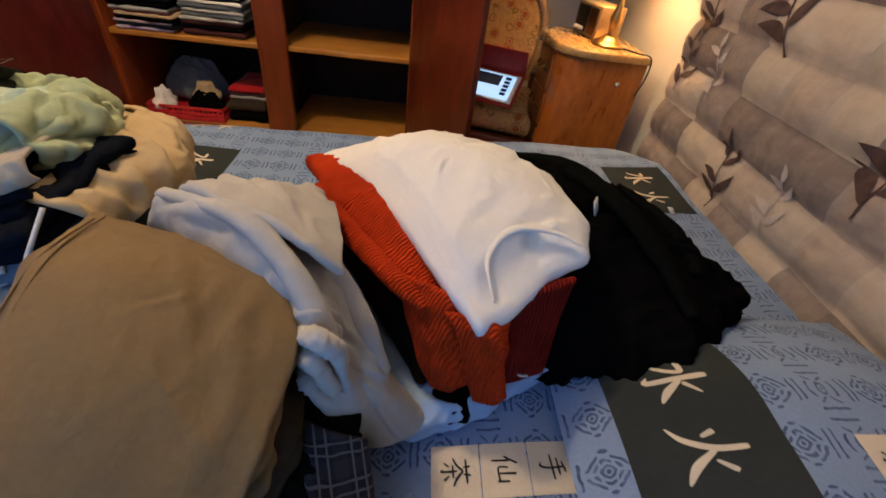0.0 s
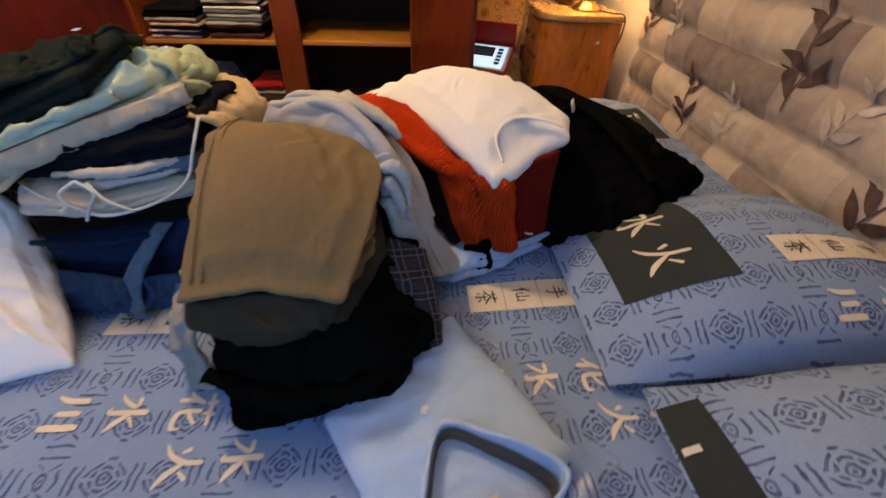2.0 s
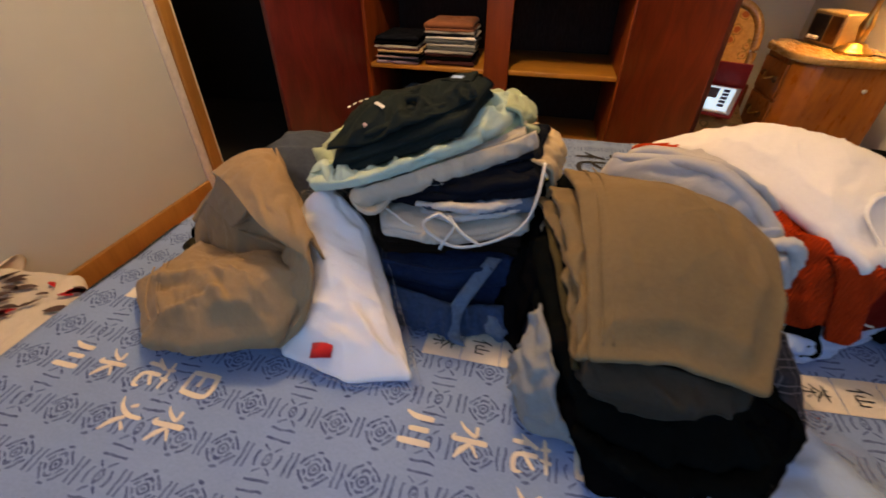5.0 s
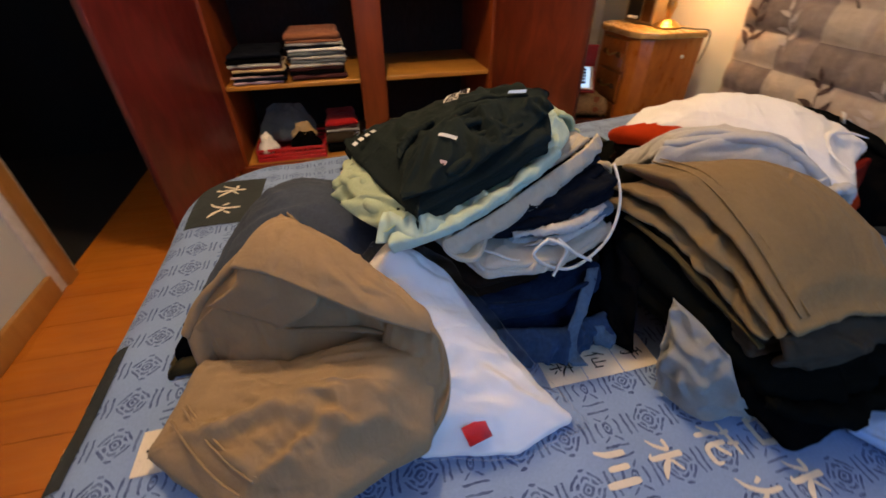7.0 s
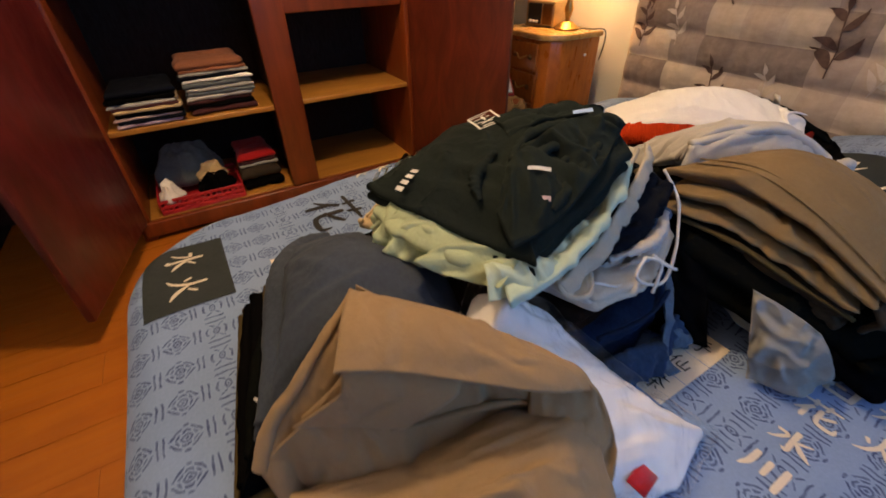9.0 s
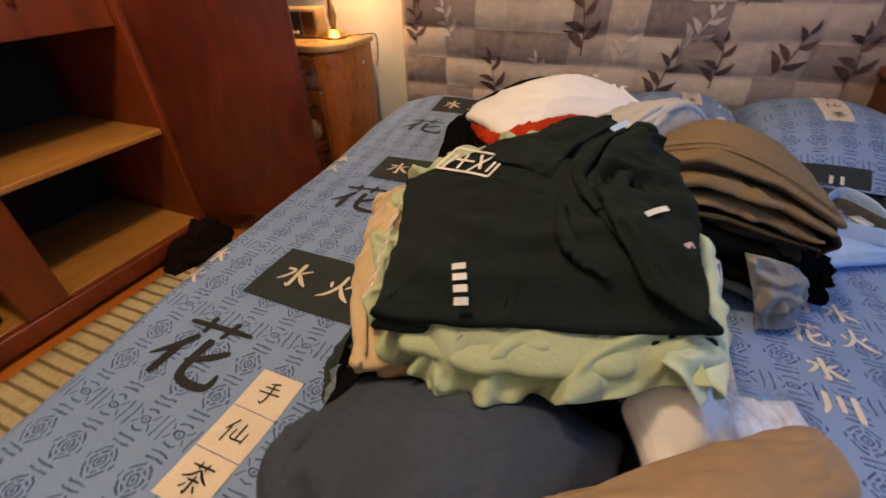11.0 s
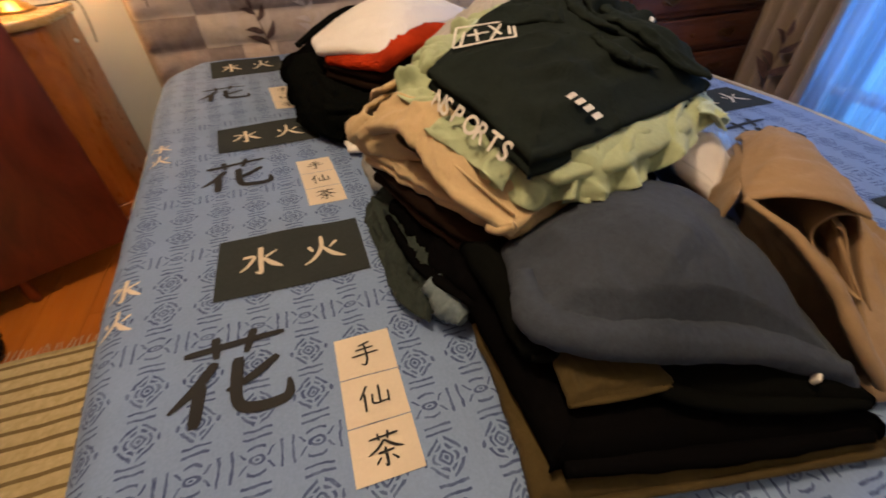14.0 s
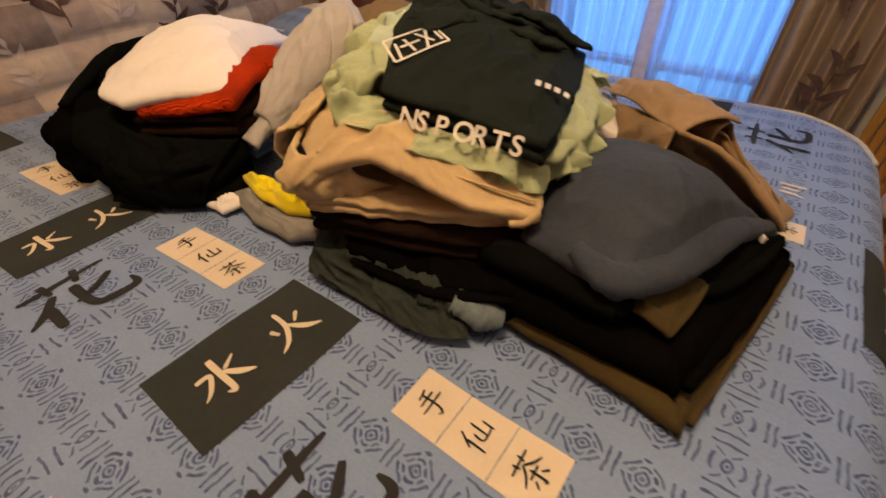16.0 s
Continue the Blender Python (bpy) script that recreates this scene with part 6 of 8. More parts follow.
# white shirt in its bag
bag = garment("bagged_shirt", "white shirt in a clear plastic bag with a red label", "shirt", "bagwhite",
              outline=[(-0.756, 0.348, 0.646), (-0.704, 0.330, 0.610), (-0.640, 0.245, 0.535), (-0.592, 0.170, 0.490), (-0.568, 0.122, 0.472), (-0.66, 0.092, 0.470), (-0.79, 0.120, 0.475), (-0.815, 0.220, 0.560), (-0.850, 0.340, 0.612), (-0.792, 0.378, 0.646)],
              peaks=[(-0.70, 0.20, 0.545), (-0.65, 0.14, 0.500), (-0.785, 0.335, 0.664)], thick=0.040, wrinkle=0.007, freq=10, seed=8, floor_z=B)
part("film", cloth([(-0.760, 0.356, 0.654), (-0.694, 0.334, 0.616), (-0.630, 0.248, 0.543), (-0.582, 0.172, 0.497), (-0.545, 0.108, 0.466), (-0.66, 0.080, 0.474), (-0.80, 0.108, 0.480), (-0.822, 0.220, 0.568), (-0.856, 0.342, 0.620), (-0.794, 0.386, 0.654)],
                   0.012, peaks=[(-0.70, 0.20, 0.556), (-0.65, 0.14, 0.512), (-0.785, 0.335, 0.674)], wrinkle=0.010, freq=15, seed=9), "film", bag, "clear creased plastic film")
part("red_label", moved(box((-0.017, -0.013, -0.001), (0.017, 0.013, 0.001), 0), pose(-0.712, 0.118, 0.492, 14, -4, 12)), "red", bag)

# middle pile: jeans up to the bottle green T-shirt
jn = garment("blue_jeans", "dark blue jeans folded under other clothes", "jeans", "jeans",
             outline=[(-0.665, 0.276, 0.568), (-0.545, 0.264, 0.570), (-0.425, 0.300, 0.572), (-0.395, 0.60, 0.560), (-0.70, 0.62, 0.555), (-0.785, 0.42, 0.56)], thick=0.115, wrinkle=0.013, freq=16, folds=2, seed=10, floor_z=B)
part("belt_loop", drape([[(-0.456, 0.294, 0.588), (-0.480, 0.262, 0.556), (-0.504, 0.236, 0.517), (-0.510, 0.222, 0.482), (-0.496, 0.204, 0.460)], [(-0.478, 0.290, 0.592), (-0.505, 0.258, 0.560), (-0.530, 0.232, 0.520), (-0.536, 0.220, 0.484), (-0.522, 0.208, 0.461)]], 0.005, 8, 40, 0.003, 30, seed=2), "faded", jn, "faded denim strap")
part("faded_leg", drape([[(-0.640, 0.256, 0.530), (-0.560, 0.246, 0.520), (-0.480, 0.256, 0.512), (-0.420, 0.282, 0.508)], [(-0.640, 0.236, 0.488), (-0.560, 0.228, 0.484), (-0.480, 0.240, 0.480), (-0.415, 0.268, 0.478)], [(-0.640, 0.240, 0.458), (-0.560, 0.230, 0.457), (-0.480, 0.240, 0.457), (-0.420, 0.262, 0.457)]], 0.010, 30, 70, 0.012, 20, seed=3), "middenim", jn, "worn lighter denim leg")
part("frayed_hem", drape([[(-0.470, 0.262, 0.500), (-0.445, 0.262, 0.498), (-0.425, 0.275, 0.495)], [(-0.470, 0.240, 0.478), (-0.440, 0.240, 0.476), (-0.415, 0.258, 0.474)], [(-0.462, 0.234, 0.460), (-0.432, 0.236, 0.458), (-0.408, 0.256, 0.458)]], 0.005, 24, 24, 0.008, 36, seed=11, wave=0.006, waves=3.0), "faded", jn, "frayed pale denim edge")
part("waist_seam", tube([(-0.655, 0.262, 0.575), (-0.560, 0.254, 0.576), (-0.470, 0.278, 0.578)], 0.004, 30, 8, rumple=0.001), "jeans", jn)
dt = garment("dark_trousers", "black trousers crumpled under a pile", "trousers", "black",
        outline=[(-0.855, 0.700, 0.535), (-0.74, 0.745, 0.530), (-0.585, 0.765, 0.530), (-0.47, 0.68, 0.54), (-0.46, 0.50, 0.55), (-0.70, 0.48, 0.55), (-0.83, 0.55, 0.55)], thick=0.09, wrinkle=0.014, freq=14, ragged=0.012, folds=2, seed=12, floor_z=B)
part("hem", tube([(-0.850, 0.705, 0.512), (-0.74, 0.752, 0.505), (-0.600, 0.770, 0.505)], [0.007, 0.010, 0.007], 36, 10, 0.8, rumple=0.004), "black", dt)
tt = thing("grey_green_tee", "crumpled dark grey-green top pushed under a pile", "top", "clothes on the bed")
part("cloth", drape([[(-0.505, 0.740, 0.520), (-0.600, 0.725, 0.525), (-0.700, 0.700, 0.520), (-0.800, 0.660, 0.515)], [(-0.515, 0.785, 0.490), (-0.610, 0.770, 0.492), (-0.710, 0.745, 0.490), (-0.810, 0.690, 0.488)], [(-0.518, 0.806, 0.460), (-0.610, 0.800, 0.459), (-0.720, 0.795, 0.458), (-0.805, 0.770, 0.458)]], 0.006, 36, 60, 0.010, 22, seed=13), "teal", tt)
part("sleeve", drape([[(-0.640, 0.760, 0.500), (-0.700, 0.748, 0.500), (-0.760, 0.730, 0.498)], [(-0.660, 0.785, 0.476), (-0.720, 0.775, 0.478), (-0.790, 0.745, 0.474)], [(-0.700, 0.800, 0.460), (-0.770, 0.790, 0.460), (-0.818, 0.760, 0.459)]], 0.006, 26, 36, 0.008, 26, seed=15), "teal", tt)
st = thing("striped_tee", "dark teal top with a grey cuff crumpled under a pile", "top", "clothes on the bed")
part("cloth", tube([(-0.640, 0.735, 0.500), (-0.700, 0.738, 0.494), (-0.760, 0.728, 0.488), (-0.815, 0.710, 0.480)], [0.020, 0.028, 0.032, 0.022], 70, 26, 0.8, rumple=0.012, seed=14), "teal", st)
part("cuff", tube([(-0.775, 0.735, 0.492), (-0.812, 0.728, 0.484), (-0.840, 0.712, 0.478)], [0.022, 0.026, 0.020], 34, 20, 0.8, rumple=0.009, seed=18), "bluegrey", st, "teal-grey gathered cuff")
garment("dark_brown_trousers", "dark brown trousers folded in the middle of a pile", "trousers", "darkbrown",
        outline=[(-0.840, 0.665, 0.578), (-0.69, 0.735, 0.580), (-0.53, 0.775, 0.580), (-0.43, 0.60, 0.585), (-0.43, 0.33, 0.606), (-0.66, 0.290, 0.604), (-0.80, 0.42, 0.590)], thick=0.045, wrinkle=0.005, folds=2, seed=15)
yl = garment("grey_shorts", "beige shorts with a yellow lining sticking out of a pile", "shorts", "greige",
             outline=[(-0.470, 0.735, 0.490), (-0.430, 0.772, 0.478), (-0.320, 0.776, 0.474), (-0.205, 0.750, 0.478), (-0.24, 0.69, 0.492), (-0.42, 0.66, 0.505)], thick=0.045, wrinkle=0.008, freq=16, seed=16, floor_z=B, n=96)
part("yellow_lining", cloth([(-0.452, 0.728, 0.520), (-0.400, 0.745, 0.512), (-0.300, 0.742, 0.510), (-0.222, 0.722, 0.512), (-0.27, 0.700, 0.518), (-0.40, 0.698, 0.524)], 0.026, wrinkle=0.007, freq=20, seed=17, n=80), "yellow", yl, "bright yellow lining")
dr = garment("cream_joggers", "cream and grey joggers folded with a loose drawstring", "joggers", "ivory",
             outline=[(-0.655, 0.280, 0.640), (-0.54, 0.276, 0.636), (-0.425, 0.330, 0.642), (-0.40, 0.50, 0.65), (-0.60, 0.60, 0.65), (-0.74, 0.45, 0.645)], thick=0.028, wrinkle=0.004, folds=2, seed=18)
part("waistband", cloth([(-0.610, 0.312, 0.648), (-0.52, 0.322, 0.650), (-0.425, 0.368, 0.660), (-0.42, 0.47, 0.665), (-0.62, 0.46, 0.66)], 0.030, wrinkle=0.014, freq=24, ragged=0.010, wave=0.006, seed=19), "grey", dr, "gathered pale grey waistband")
for k, (pts, rd) in enumerate((([(-0.605, 0.312, 0.664), (-0.555, 0.302, 0.672), (-0.500, 0.312, 0.670), (-0.440, 0.345, 0.672)], [0.006, 0.010, 0.011, 0.007]),
                               ([(-0.590, 0.300, 0.650), (-0.530, 0.300, 0.656), (-0.470, 0.322, 0.658), (-0.428, 0.350, 0.664)], [0.005, 0.009, 0.009, 0.006]))):
    part("gathered_roll", tube(pts, rd, 60, 16, 0.75, rumple=0.006, seed=k), "grey", dr)
part("piping", tube([(-0.668, 0.318, 0.648), (-0.640, 0.296, 0.648), (-0.600, 0.284, 0.636), (-0.515, 0.296, 0.630), (-0.420, 0.340, 0.640)], 0.0020, 50, 8), "cord", dr, "white edge piping")
part("outer_leg", drape([[(-0.672, 0.330, 0.648), (-0.600, 0.290, 0.634), (-0.520, 0.296, 0.630), (-0.420, 0.342, 0.640)], [(-0.668, 0.300, 0.630), (-0.600, 0.276, 0.624), (-0.525, 0.284, 0.622), (-0.420, 0.332, 0.632)], [(-0.655, 0.290, 0.616), (-0.590, 0.278, 0.614), (-0.525, 0.288, 0.614), (-0.420, 0.338, 0.624)]], 0.006, 20, 60, 0.003, 20, seed=18), "ivory", dr)
for pts in ([(-0.560, 0.285, 0.668), (-0.585, 0.276, 0.650), (-0.560, 0.268, 0.630), (-0.520, 0.268, 0.620), (-0.460, 0.296, 0.628), (-0.425, 0.322, 0.650), (-0.412, 0.345, 0.690), (-0.408, 0.385, 0.725)],
            [(-0.560, 0.284, 0.668), (-0.535, 0.274, 0.655), (-0.545, 0.266, 0.635), (-0.555, 0.262, 0.615)],
            [(-0.545, 0.284, 0.666), (-0.520, 0.270, 0.645), (-0.490, 0.272, 0.625)]):
    part("drawstring", tube(pts, 0.0025, 44, 8), "cord", dr, "pale cotton drawstring")
garment("faded_jeans", "faded blue jeans folded in a pile", "jeans", "faded",
        outline=[(-0.60, 0.315, 0.676), (-0.50, 0.305, 0.674), (-0.415, 0.345, 0.676), (-0.41, 0.50, 0.69), (-0.60, 0.50, 0.69)], thick=0.026, wrinkle=0.005, seed=20)
nv = garment("navy_pullover", "navy top folded in a pile", "top", "navy",
        outline=[(-0.665, 0.318, 0.692), (-0.54, 0.312, 0.700), (-0.415, 0.355, 0.712), (-0.405, 0.55, 0.735), (-0.66, 0.58, 0.72)], thick=0.040, wrinkle=0.014, freq=16, ragged=0.009, wave=0.006, folds=2, seed=21)
for k, (pts, rd) in enumerate((([(-0.64, 0.330, 0.690), (-0.58, 0.336, 0.702), (-0.51, 0.355, 0.704), (-0.43, 0.392, 0.716)], [0.008, 0.014, 0.013, 0.010]), ([(-0.63, 0.322, 0.670), (-0.56, 0.318, 0.680), (-0.49, 0.335, 0.684)], [0.006, 0.012, 0.008]), ([(-0.55, 0.345, 0.716), (-0.49, 0.372, 0.722), (-0.43, 0.402, 0.730)], [0.006, 0.010, 0.007]))):
    part("fold", tube(pts, rd, 44, 12, 0.7, rumple=0.005, seed=k + 4), "navy", nv)
sn = thing("stone_trousers", "stone-coloured trousers looped round a dark top in a pile", "trousers", "clothes on the bed")
LOOP = [(-0.640, 0.346, 0.690), (-0.650, 0.308, 0.670), (-0.670, 0.284, 0.655), (-0.698, 0.286, 0.658), (-0.712, 0.302, 0.676), (-0.676, 0.326, 0.698), (-0.601, 0.350, 0.722), (-0.497, 0.394, 0.742), (-0.444, 0.420, 0.756)]
part("looped_leg", drape([LOOP, [(x - 0.004, y + 0.05, z + 0.002) for x, y, z in LOOP], [(x, y + 0.15, z + 0.004) for x, y, z in LOOP]], 0.008, 30, 110, 0.003, 16, seed=41), "stone", sn)
part("hem", tube([(x, y - 0.001, z) for x, y, z in LOOP], 0.0045, 100, 8, rumple=0.001), "stone", sn)
part("front_band", drape([[(-0.714, 0.300, 0.680), (-0.640, 0.314, 0.706), (-0.560, 0.344, 0.732), (-0.470, 0.388, 0.754), (-0.430, 0.418, 0.766)], [(-0.708, 0.290, 0.666), (-0.634, 0.303, 0.690), (-0.554, 0.332, 0.714), (-0.466, 0.376, 0.738), (-0.424, 0.408, 0.752)], [(-0.698, 0.296, 0.652), (-0.628, 0.310, 0.676), (-0.550, 0.338, 0.702), (-0.462, 0.382, 0.728), (-0.422, 0.414, 0.742)]], 0.006, 20, 70, 0.003, 16, seed=47), "stone", sn, "turned edge of the leg")
tn = garment("tan_trousers", "tan cotton trousers folded in a pile", "trousers", "tan",
             outline=[(-0.848, 0.660, 0.630), (-0.78, 0.708, 0.648), (-0.715, 0.732, 0.676), (-0.655, 0.742, 0.694), (-0.605, 0.768, 0.682), (-0.560, 0.790, 0.660), (-0.465, 0.70, 0.680), (-0.42, 0.52, 0.70), (-0.60, 0.42, 0.69), (-0.79, 0.47, 0.675)],
             peaks=[(-0.60, 0.70, 0.700), (-0.70, 0.68, 0.692), (-0.78, 0.62, 0.662), (-0.70, 0.56, 0.680)], thick=0.020, wrinkle=0.011, freq=11, along=0.5, seed=22, ragged=0.009)
part("lower_leg", cloth([(-0.832, 0.640, 0.612), (-0.76, 0.688, 0.612), (-0.65, 0.742, 0.612), (-0.545, 0.792, 0.615), (-0.46, 0.70, 0.62), (-0.43, 0.50, 0.64), (-0.62, 0.42, 0.63), (-0.79, 0.48, 0.62)], 0.028, wrinkle=0.010, freq=11, along=0.5, seed=62, n=120, ragged=0.010, folds=2), "tan", tn)
part("turned_fold", drape([[(-0.615, 0.720, 0.680), (-0.580, 0.762, 0.676), (-0.530, 0.772, 0.674), (-0.470, 0.700, 0.676)], [(-0.605, 0.740, 0.652), (-0.565, 0.794, 0.645), (-0.525, 0.800, 0.645), (-0.462, 0.715, 0.650)], [(-0.640, 0.702, 0.618), (-0.572, 0.776, 0.612), (-0.530, 0.786, 0.612), (-0.470, 0.700, 0.618)]], 0.008, 30, 40, 0.006, 16, seed=63), "tan", tn, "rounded fold at the end of the leg")
part("hanging_side", drape([[(-0.450, 0.400, 0.716), (-0.465, 0.560, 0.712), (-0.500, 0.735, 0.690)], [(-0.405, 0.405, 0.706), (-0.400, 0.570, 0.696), (-0.455, 0.748, 0.668)], [(-0.388, 0.415, 0.676), (-0.378, 0.580, 0.655), (-0.445, 0.750, 0.634)], [(-0.396, 0.425, 0.640), (-0.392, 0.590, 0.606), (-0.450, 0.735, 0.598)]], 0.008, 40, 50, 0.009, 14, seed=65), "tan", tn, "side of the leg hanging down the pile")
part("hem", tube([(-0.848, 0.655, 0.630), (-0.838, 0.668, 0.618), (-0.820, 0.676, 0.612)], 0.006, 16, 8), "tan", tn)
part("side_seam", tube([(-0.838, 0.650, 0.638), (-0.76, 0.690, 0.664), (-0.66, 0.722, 0.680), (-0.57, 0.765, 0.680)], 0.002, 30, 6), "tan", tn)
sg = garment("sage_shirt", "sage green shirt spread unevenly under a T-shirt", "shirt", "sage",
             outline=[(-0.765, 0.330, 0.694), (-0.815, 0.400, 0.698), (-0.845, 0.50, 0.694), (-0.845, 0.60, 0.684), (-0.80, 0.625, 0.686), (-0.73, 0.650, 0.696), (-0.645, 0.665, 0.716), (-0.58, 0.65, 0.738), (-0.475, 0.590, 0.765), (-0.435, 0.50, 0.772), (-0.480, 0.420, 0.760), (-0.60, 0.345, 0.722)],
             peaks=[(-0.65, 0.52, 0.742)], thick=0.020, wrinkle=0.006, freq=12, ragged=0.008, seed=23, n=140)
FLAPS = [
    ([(-0.560, 0.650, 0.728), (-0.640, 0.645, 0.708), (-0.720, 0.630, 0.698), (-0.790, 0.610, 0.690)], [(-0.545, 0.708, 0.728), (-0.580, 0.730, 0.708), (-0.640, 0.710, 0.694), (-0.690, 0.712, 0.684), (-0.745, 0.684, 0.676), (-0.815, 0.660, 0.662)], 0.012, 4.5),
    ([(-0.660, 0.645, 0.706), (-0.720, 0.625, 0.702), (-0.780, 0.600, 0.696)], [(-0.650, 0.715, 0.684), (-0.700, 0.690, 0.668), (-0.740, 0.700, 0.660), (-0.800, 0.650, 0.660)], 0.013, 4.0),
    ([(-0.775, 0.610, 0.695), (-0.800, 0.570, 0.696), (-0.812, 0.530, 0.696)], [(-0.790, 0.664, 0.655), (-0.838, 0.632, 0.640), (-0.846, 0.590, 0.650), (-0.858, 0.555, 0.640)], 0.012, 3.2),
    ([(-0.810, 0.580, 0.702), (-0.812, 0.535, 0.704), (-0.792, 0.470, 0.708), (-0.762, 0.395, 0.708), (-0.735, 0.340, 0.706)], [(-0.858, 0.580, 0.652), (-0.852, 0.545, 0.644), (-0.858, 0.505, 0.654), (-0.836, 0.455, 0.654), (-0.822, 0.400, 0.668), (-0.778, 0.328, 0.676)], 0.013, 5.0),
    ([(-0.790, 0.360, 0.702), (-0.720, 0.340, 0.704), (-0.640, 0.350, 0.712)], [(-0.806, 0.326, 0.672), (-0.750, 0.306, 0.680), (-0.690, 0.310, 0.698), (-0.620, 0.332, 0.716)], 0.004, 1.5),
]
for i, (inner, outer, amp, count) in enumerate(FLAPS):
    a, o = spline(inner, 9), spline(outer, 9)
    bulge = (a + o) / 2 + np.array([0, 0, 0.008])
    part("loose_flap", drape([a, bulge, o], 0.004, 26, 90, 0.006, 14, seed=i + 2, wave=amp * 1.4, waves=count), "sage" if i < 4 else "mint", sg)
part("crumpled_sleeve", drape([
    [(-0.610, 0.610, 0.752), (-0.560, 0.620, 0.752), (-0.520, 0.590, 0.766), (-0.490, 0.520, 0.786), (-0.485, 0.450, 0.790)],
    [(-0.600, 0.655, 0.758), (-0.545, 0.662, 0.754), (-0.490, 0.630, 0.756), (-0.462, 0.550, 0.772), (-0.458, 0.450, 0.782)],
    [(-0.590, 0.678, 0.738), (-0.530, 0.684, 0.730), (-0.474, 0.645, 0.728), (-0.442, 0.560, 0.740), (-0.440, 0.450, 0.752)],
    [(-0.585, 0.672, 0.712), (-0.530, 0.676, 0.704), (-0.480, 0.640, 0.704), (-0.446, 0.560, 0.716), (-0.446, 0.455, 0.728)],
    [(-0.590, 0.650, 0.700), (-0.540, 0.650, 0.696), (-0.500, 0.620, 0.700), (-0.470, 0.560, 0.712), (-0.470, 0.460, 0.722)]],
    0.008, 50, 110, 0.013, 18, seed=91), "sage", sg, "crumpled pale green sleeve")
part("folded_back", cloth([(-0.560, 0.366, 0.756), (-0.515, 0.382, 0.778), (-0.482, 0.410, 0.784), (-0.468, 0.465, 0.786), (-0.470, 0.550, 0.780), (-0.510, 0.590, 0.778), (-0.560, 0.560, 0.775), (-0.57, 0.45, 0.768)], 0.034, wrinkle=0.010, freq=16, seed=25, n=100), "mint", sg, "pale mint inside of the cloth")
part("folded_hem", drape([[(-0.785, 0.322, 0.688), (-0.700, 0.322, 0.698), (-0.600, 0.352, 0.730), (-0.510, 0.402, 0.766)], [(-0.792, 0.304, 0.682), (-0.700, 0.302, 0.702), (-0.600, 0.330, 0.736), (-0.515, 0.378, 0.764)], [(-0.785, 0.306, 0.666), (-0.705, 0.304, 0.688), (-0.600, 0.332, 0.722), (-0.510, 0.380, 0.752)]], 0.006, 24, 60, 0.003, seed=26), "mint", sg, "pale mint inside of the cloth")

gt = thing("green_t_shirt", "bottle green T-shirt with white print, folded on a pile", "T-shirt", "clothes on the bed")
GT_OUT = [(-0.629, 0.692, 0.756), (-0.73, 0.660, 0.736), (-0.834, 0.634, 0.712), (-0.812, 0.500, 0.722), (-0.750, 0.316, 0.722), (-0.65, 0.335, 0.756), (-0.544, 0.362, 0.795), (-0.508, 0.452, 0.832), (-0.565, 0.585, 0.798)]
GT_PEAK = [(-0.804, 0.556, 0.736), (-0.686, 0.400, 0.776), (-0.643, 0.59, 0.778), (-0.67, 0.50, 0.782)]
part("cloth", cloth(GT_OUT, 0.034, peaks=GT_PEAK, wrinkle=0.008, freq=11, along=1.2, folds=2, ragged=0.005, seed=24, n=200, square=0.008), "green", gt)
GT_TOP = skin([*GT_OUT, *GT_PEAK])


def on_shirt(x, y, lift=0.010):
    return Vector((x, y, float(GT_TOP(x, y)) + lift))


def strip(surf, a, b, width, n=8, lift=0.010):
    """A printed bar from a to b on a surface."""
    bm = bmesh.new()
    d = Vector((b[0] - a[0], b[1] - a[1])).normalized()
    L, R = [], []
    for i in range(n + 1):
        s = i / n
        x, y = a[0] + (b[0] - a[0]) * s, a[1] + (b[1] - a[1]) * s
        L.append(bm.verts.new(surf(x - d.y * width / 2, y + d.x * width / 2, lift)))
        R.append(bm.verts.new(surf(x + d.y * width / 2, y - d.x * width / 2, lift)))
    for i in range(n):
        bm.faces.new((L[i], L[i + 1], R[i + 1], R[i]))
    return bm


# pattern of the neck, the print and the labels
part("neck_rib", tube([on_shirt(-0.735, 0.352, 0.004), on_shirt(-0.700, 0.425, 0.006), on_shirt(-0.645, 0.455, 0.006), on_shirt(-0.585, 0.425, 0.006), on_shirt(-0.565, 0.405, 0.004)], 0.007, 40, 10, 0.6), "green", gt)
part("neck_rib", tube([on_shirt(-0.742, 0.345, 0.004), on_shirt(-0.690, 0.372, 0.006), on_shirt(-0.640, 0.395, 0.008), on_shirt(-0.575, 0.402, 0.004)], 0.006, 40, 10, 0.6, rumple=0.002), "green", gt)
part("neck_label", strip(on_shirt, (-0.698, 0.398), (-0.676, 0.378), 0.0055, lift=0.026), "cord", gt, "white woven label")
part("care_label", strip(on_shirt, (-0.712, 0.362), (-0.698, 0.350), 0.0065, lift=0.022), "pinkish", gt, "pale pink care label")
for k, pts in enumerate(([(-0.690, 0.440), (-0.640, 0.470), (-0.580, 0.455), (-0.545, 0.430)], [(-0.720, 0.400), (-0.655, 0.425), (-0.600, 0.412), (-0.560, 0.398)], [(-0.700, 0.345), (-0.640, 0.368), (-0.590, 0.385), (-0.545, 0.412)], [(-0.755, 0.420), (-0.735, 0.460), (-0.690, 0.480)])):
    part("fold", tube([on_shirt(x, y, 0.010) for x, y in pts], [0.004, 0.009, 0.008, 0.004][:len(pts)], 44, 12, 0.7, rumple=0.006, seed=k), "green", gt)
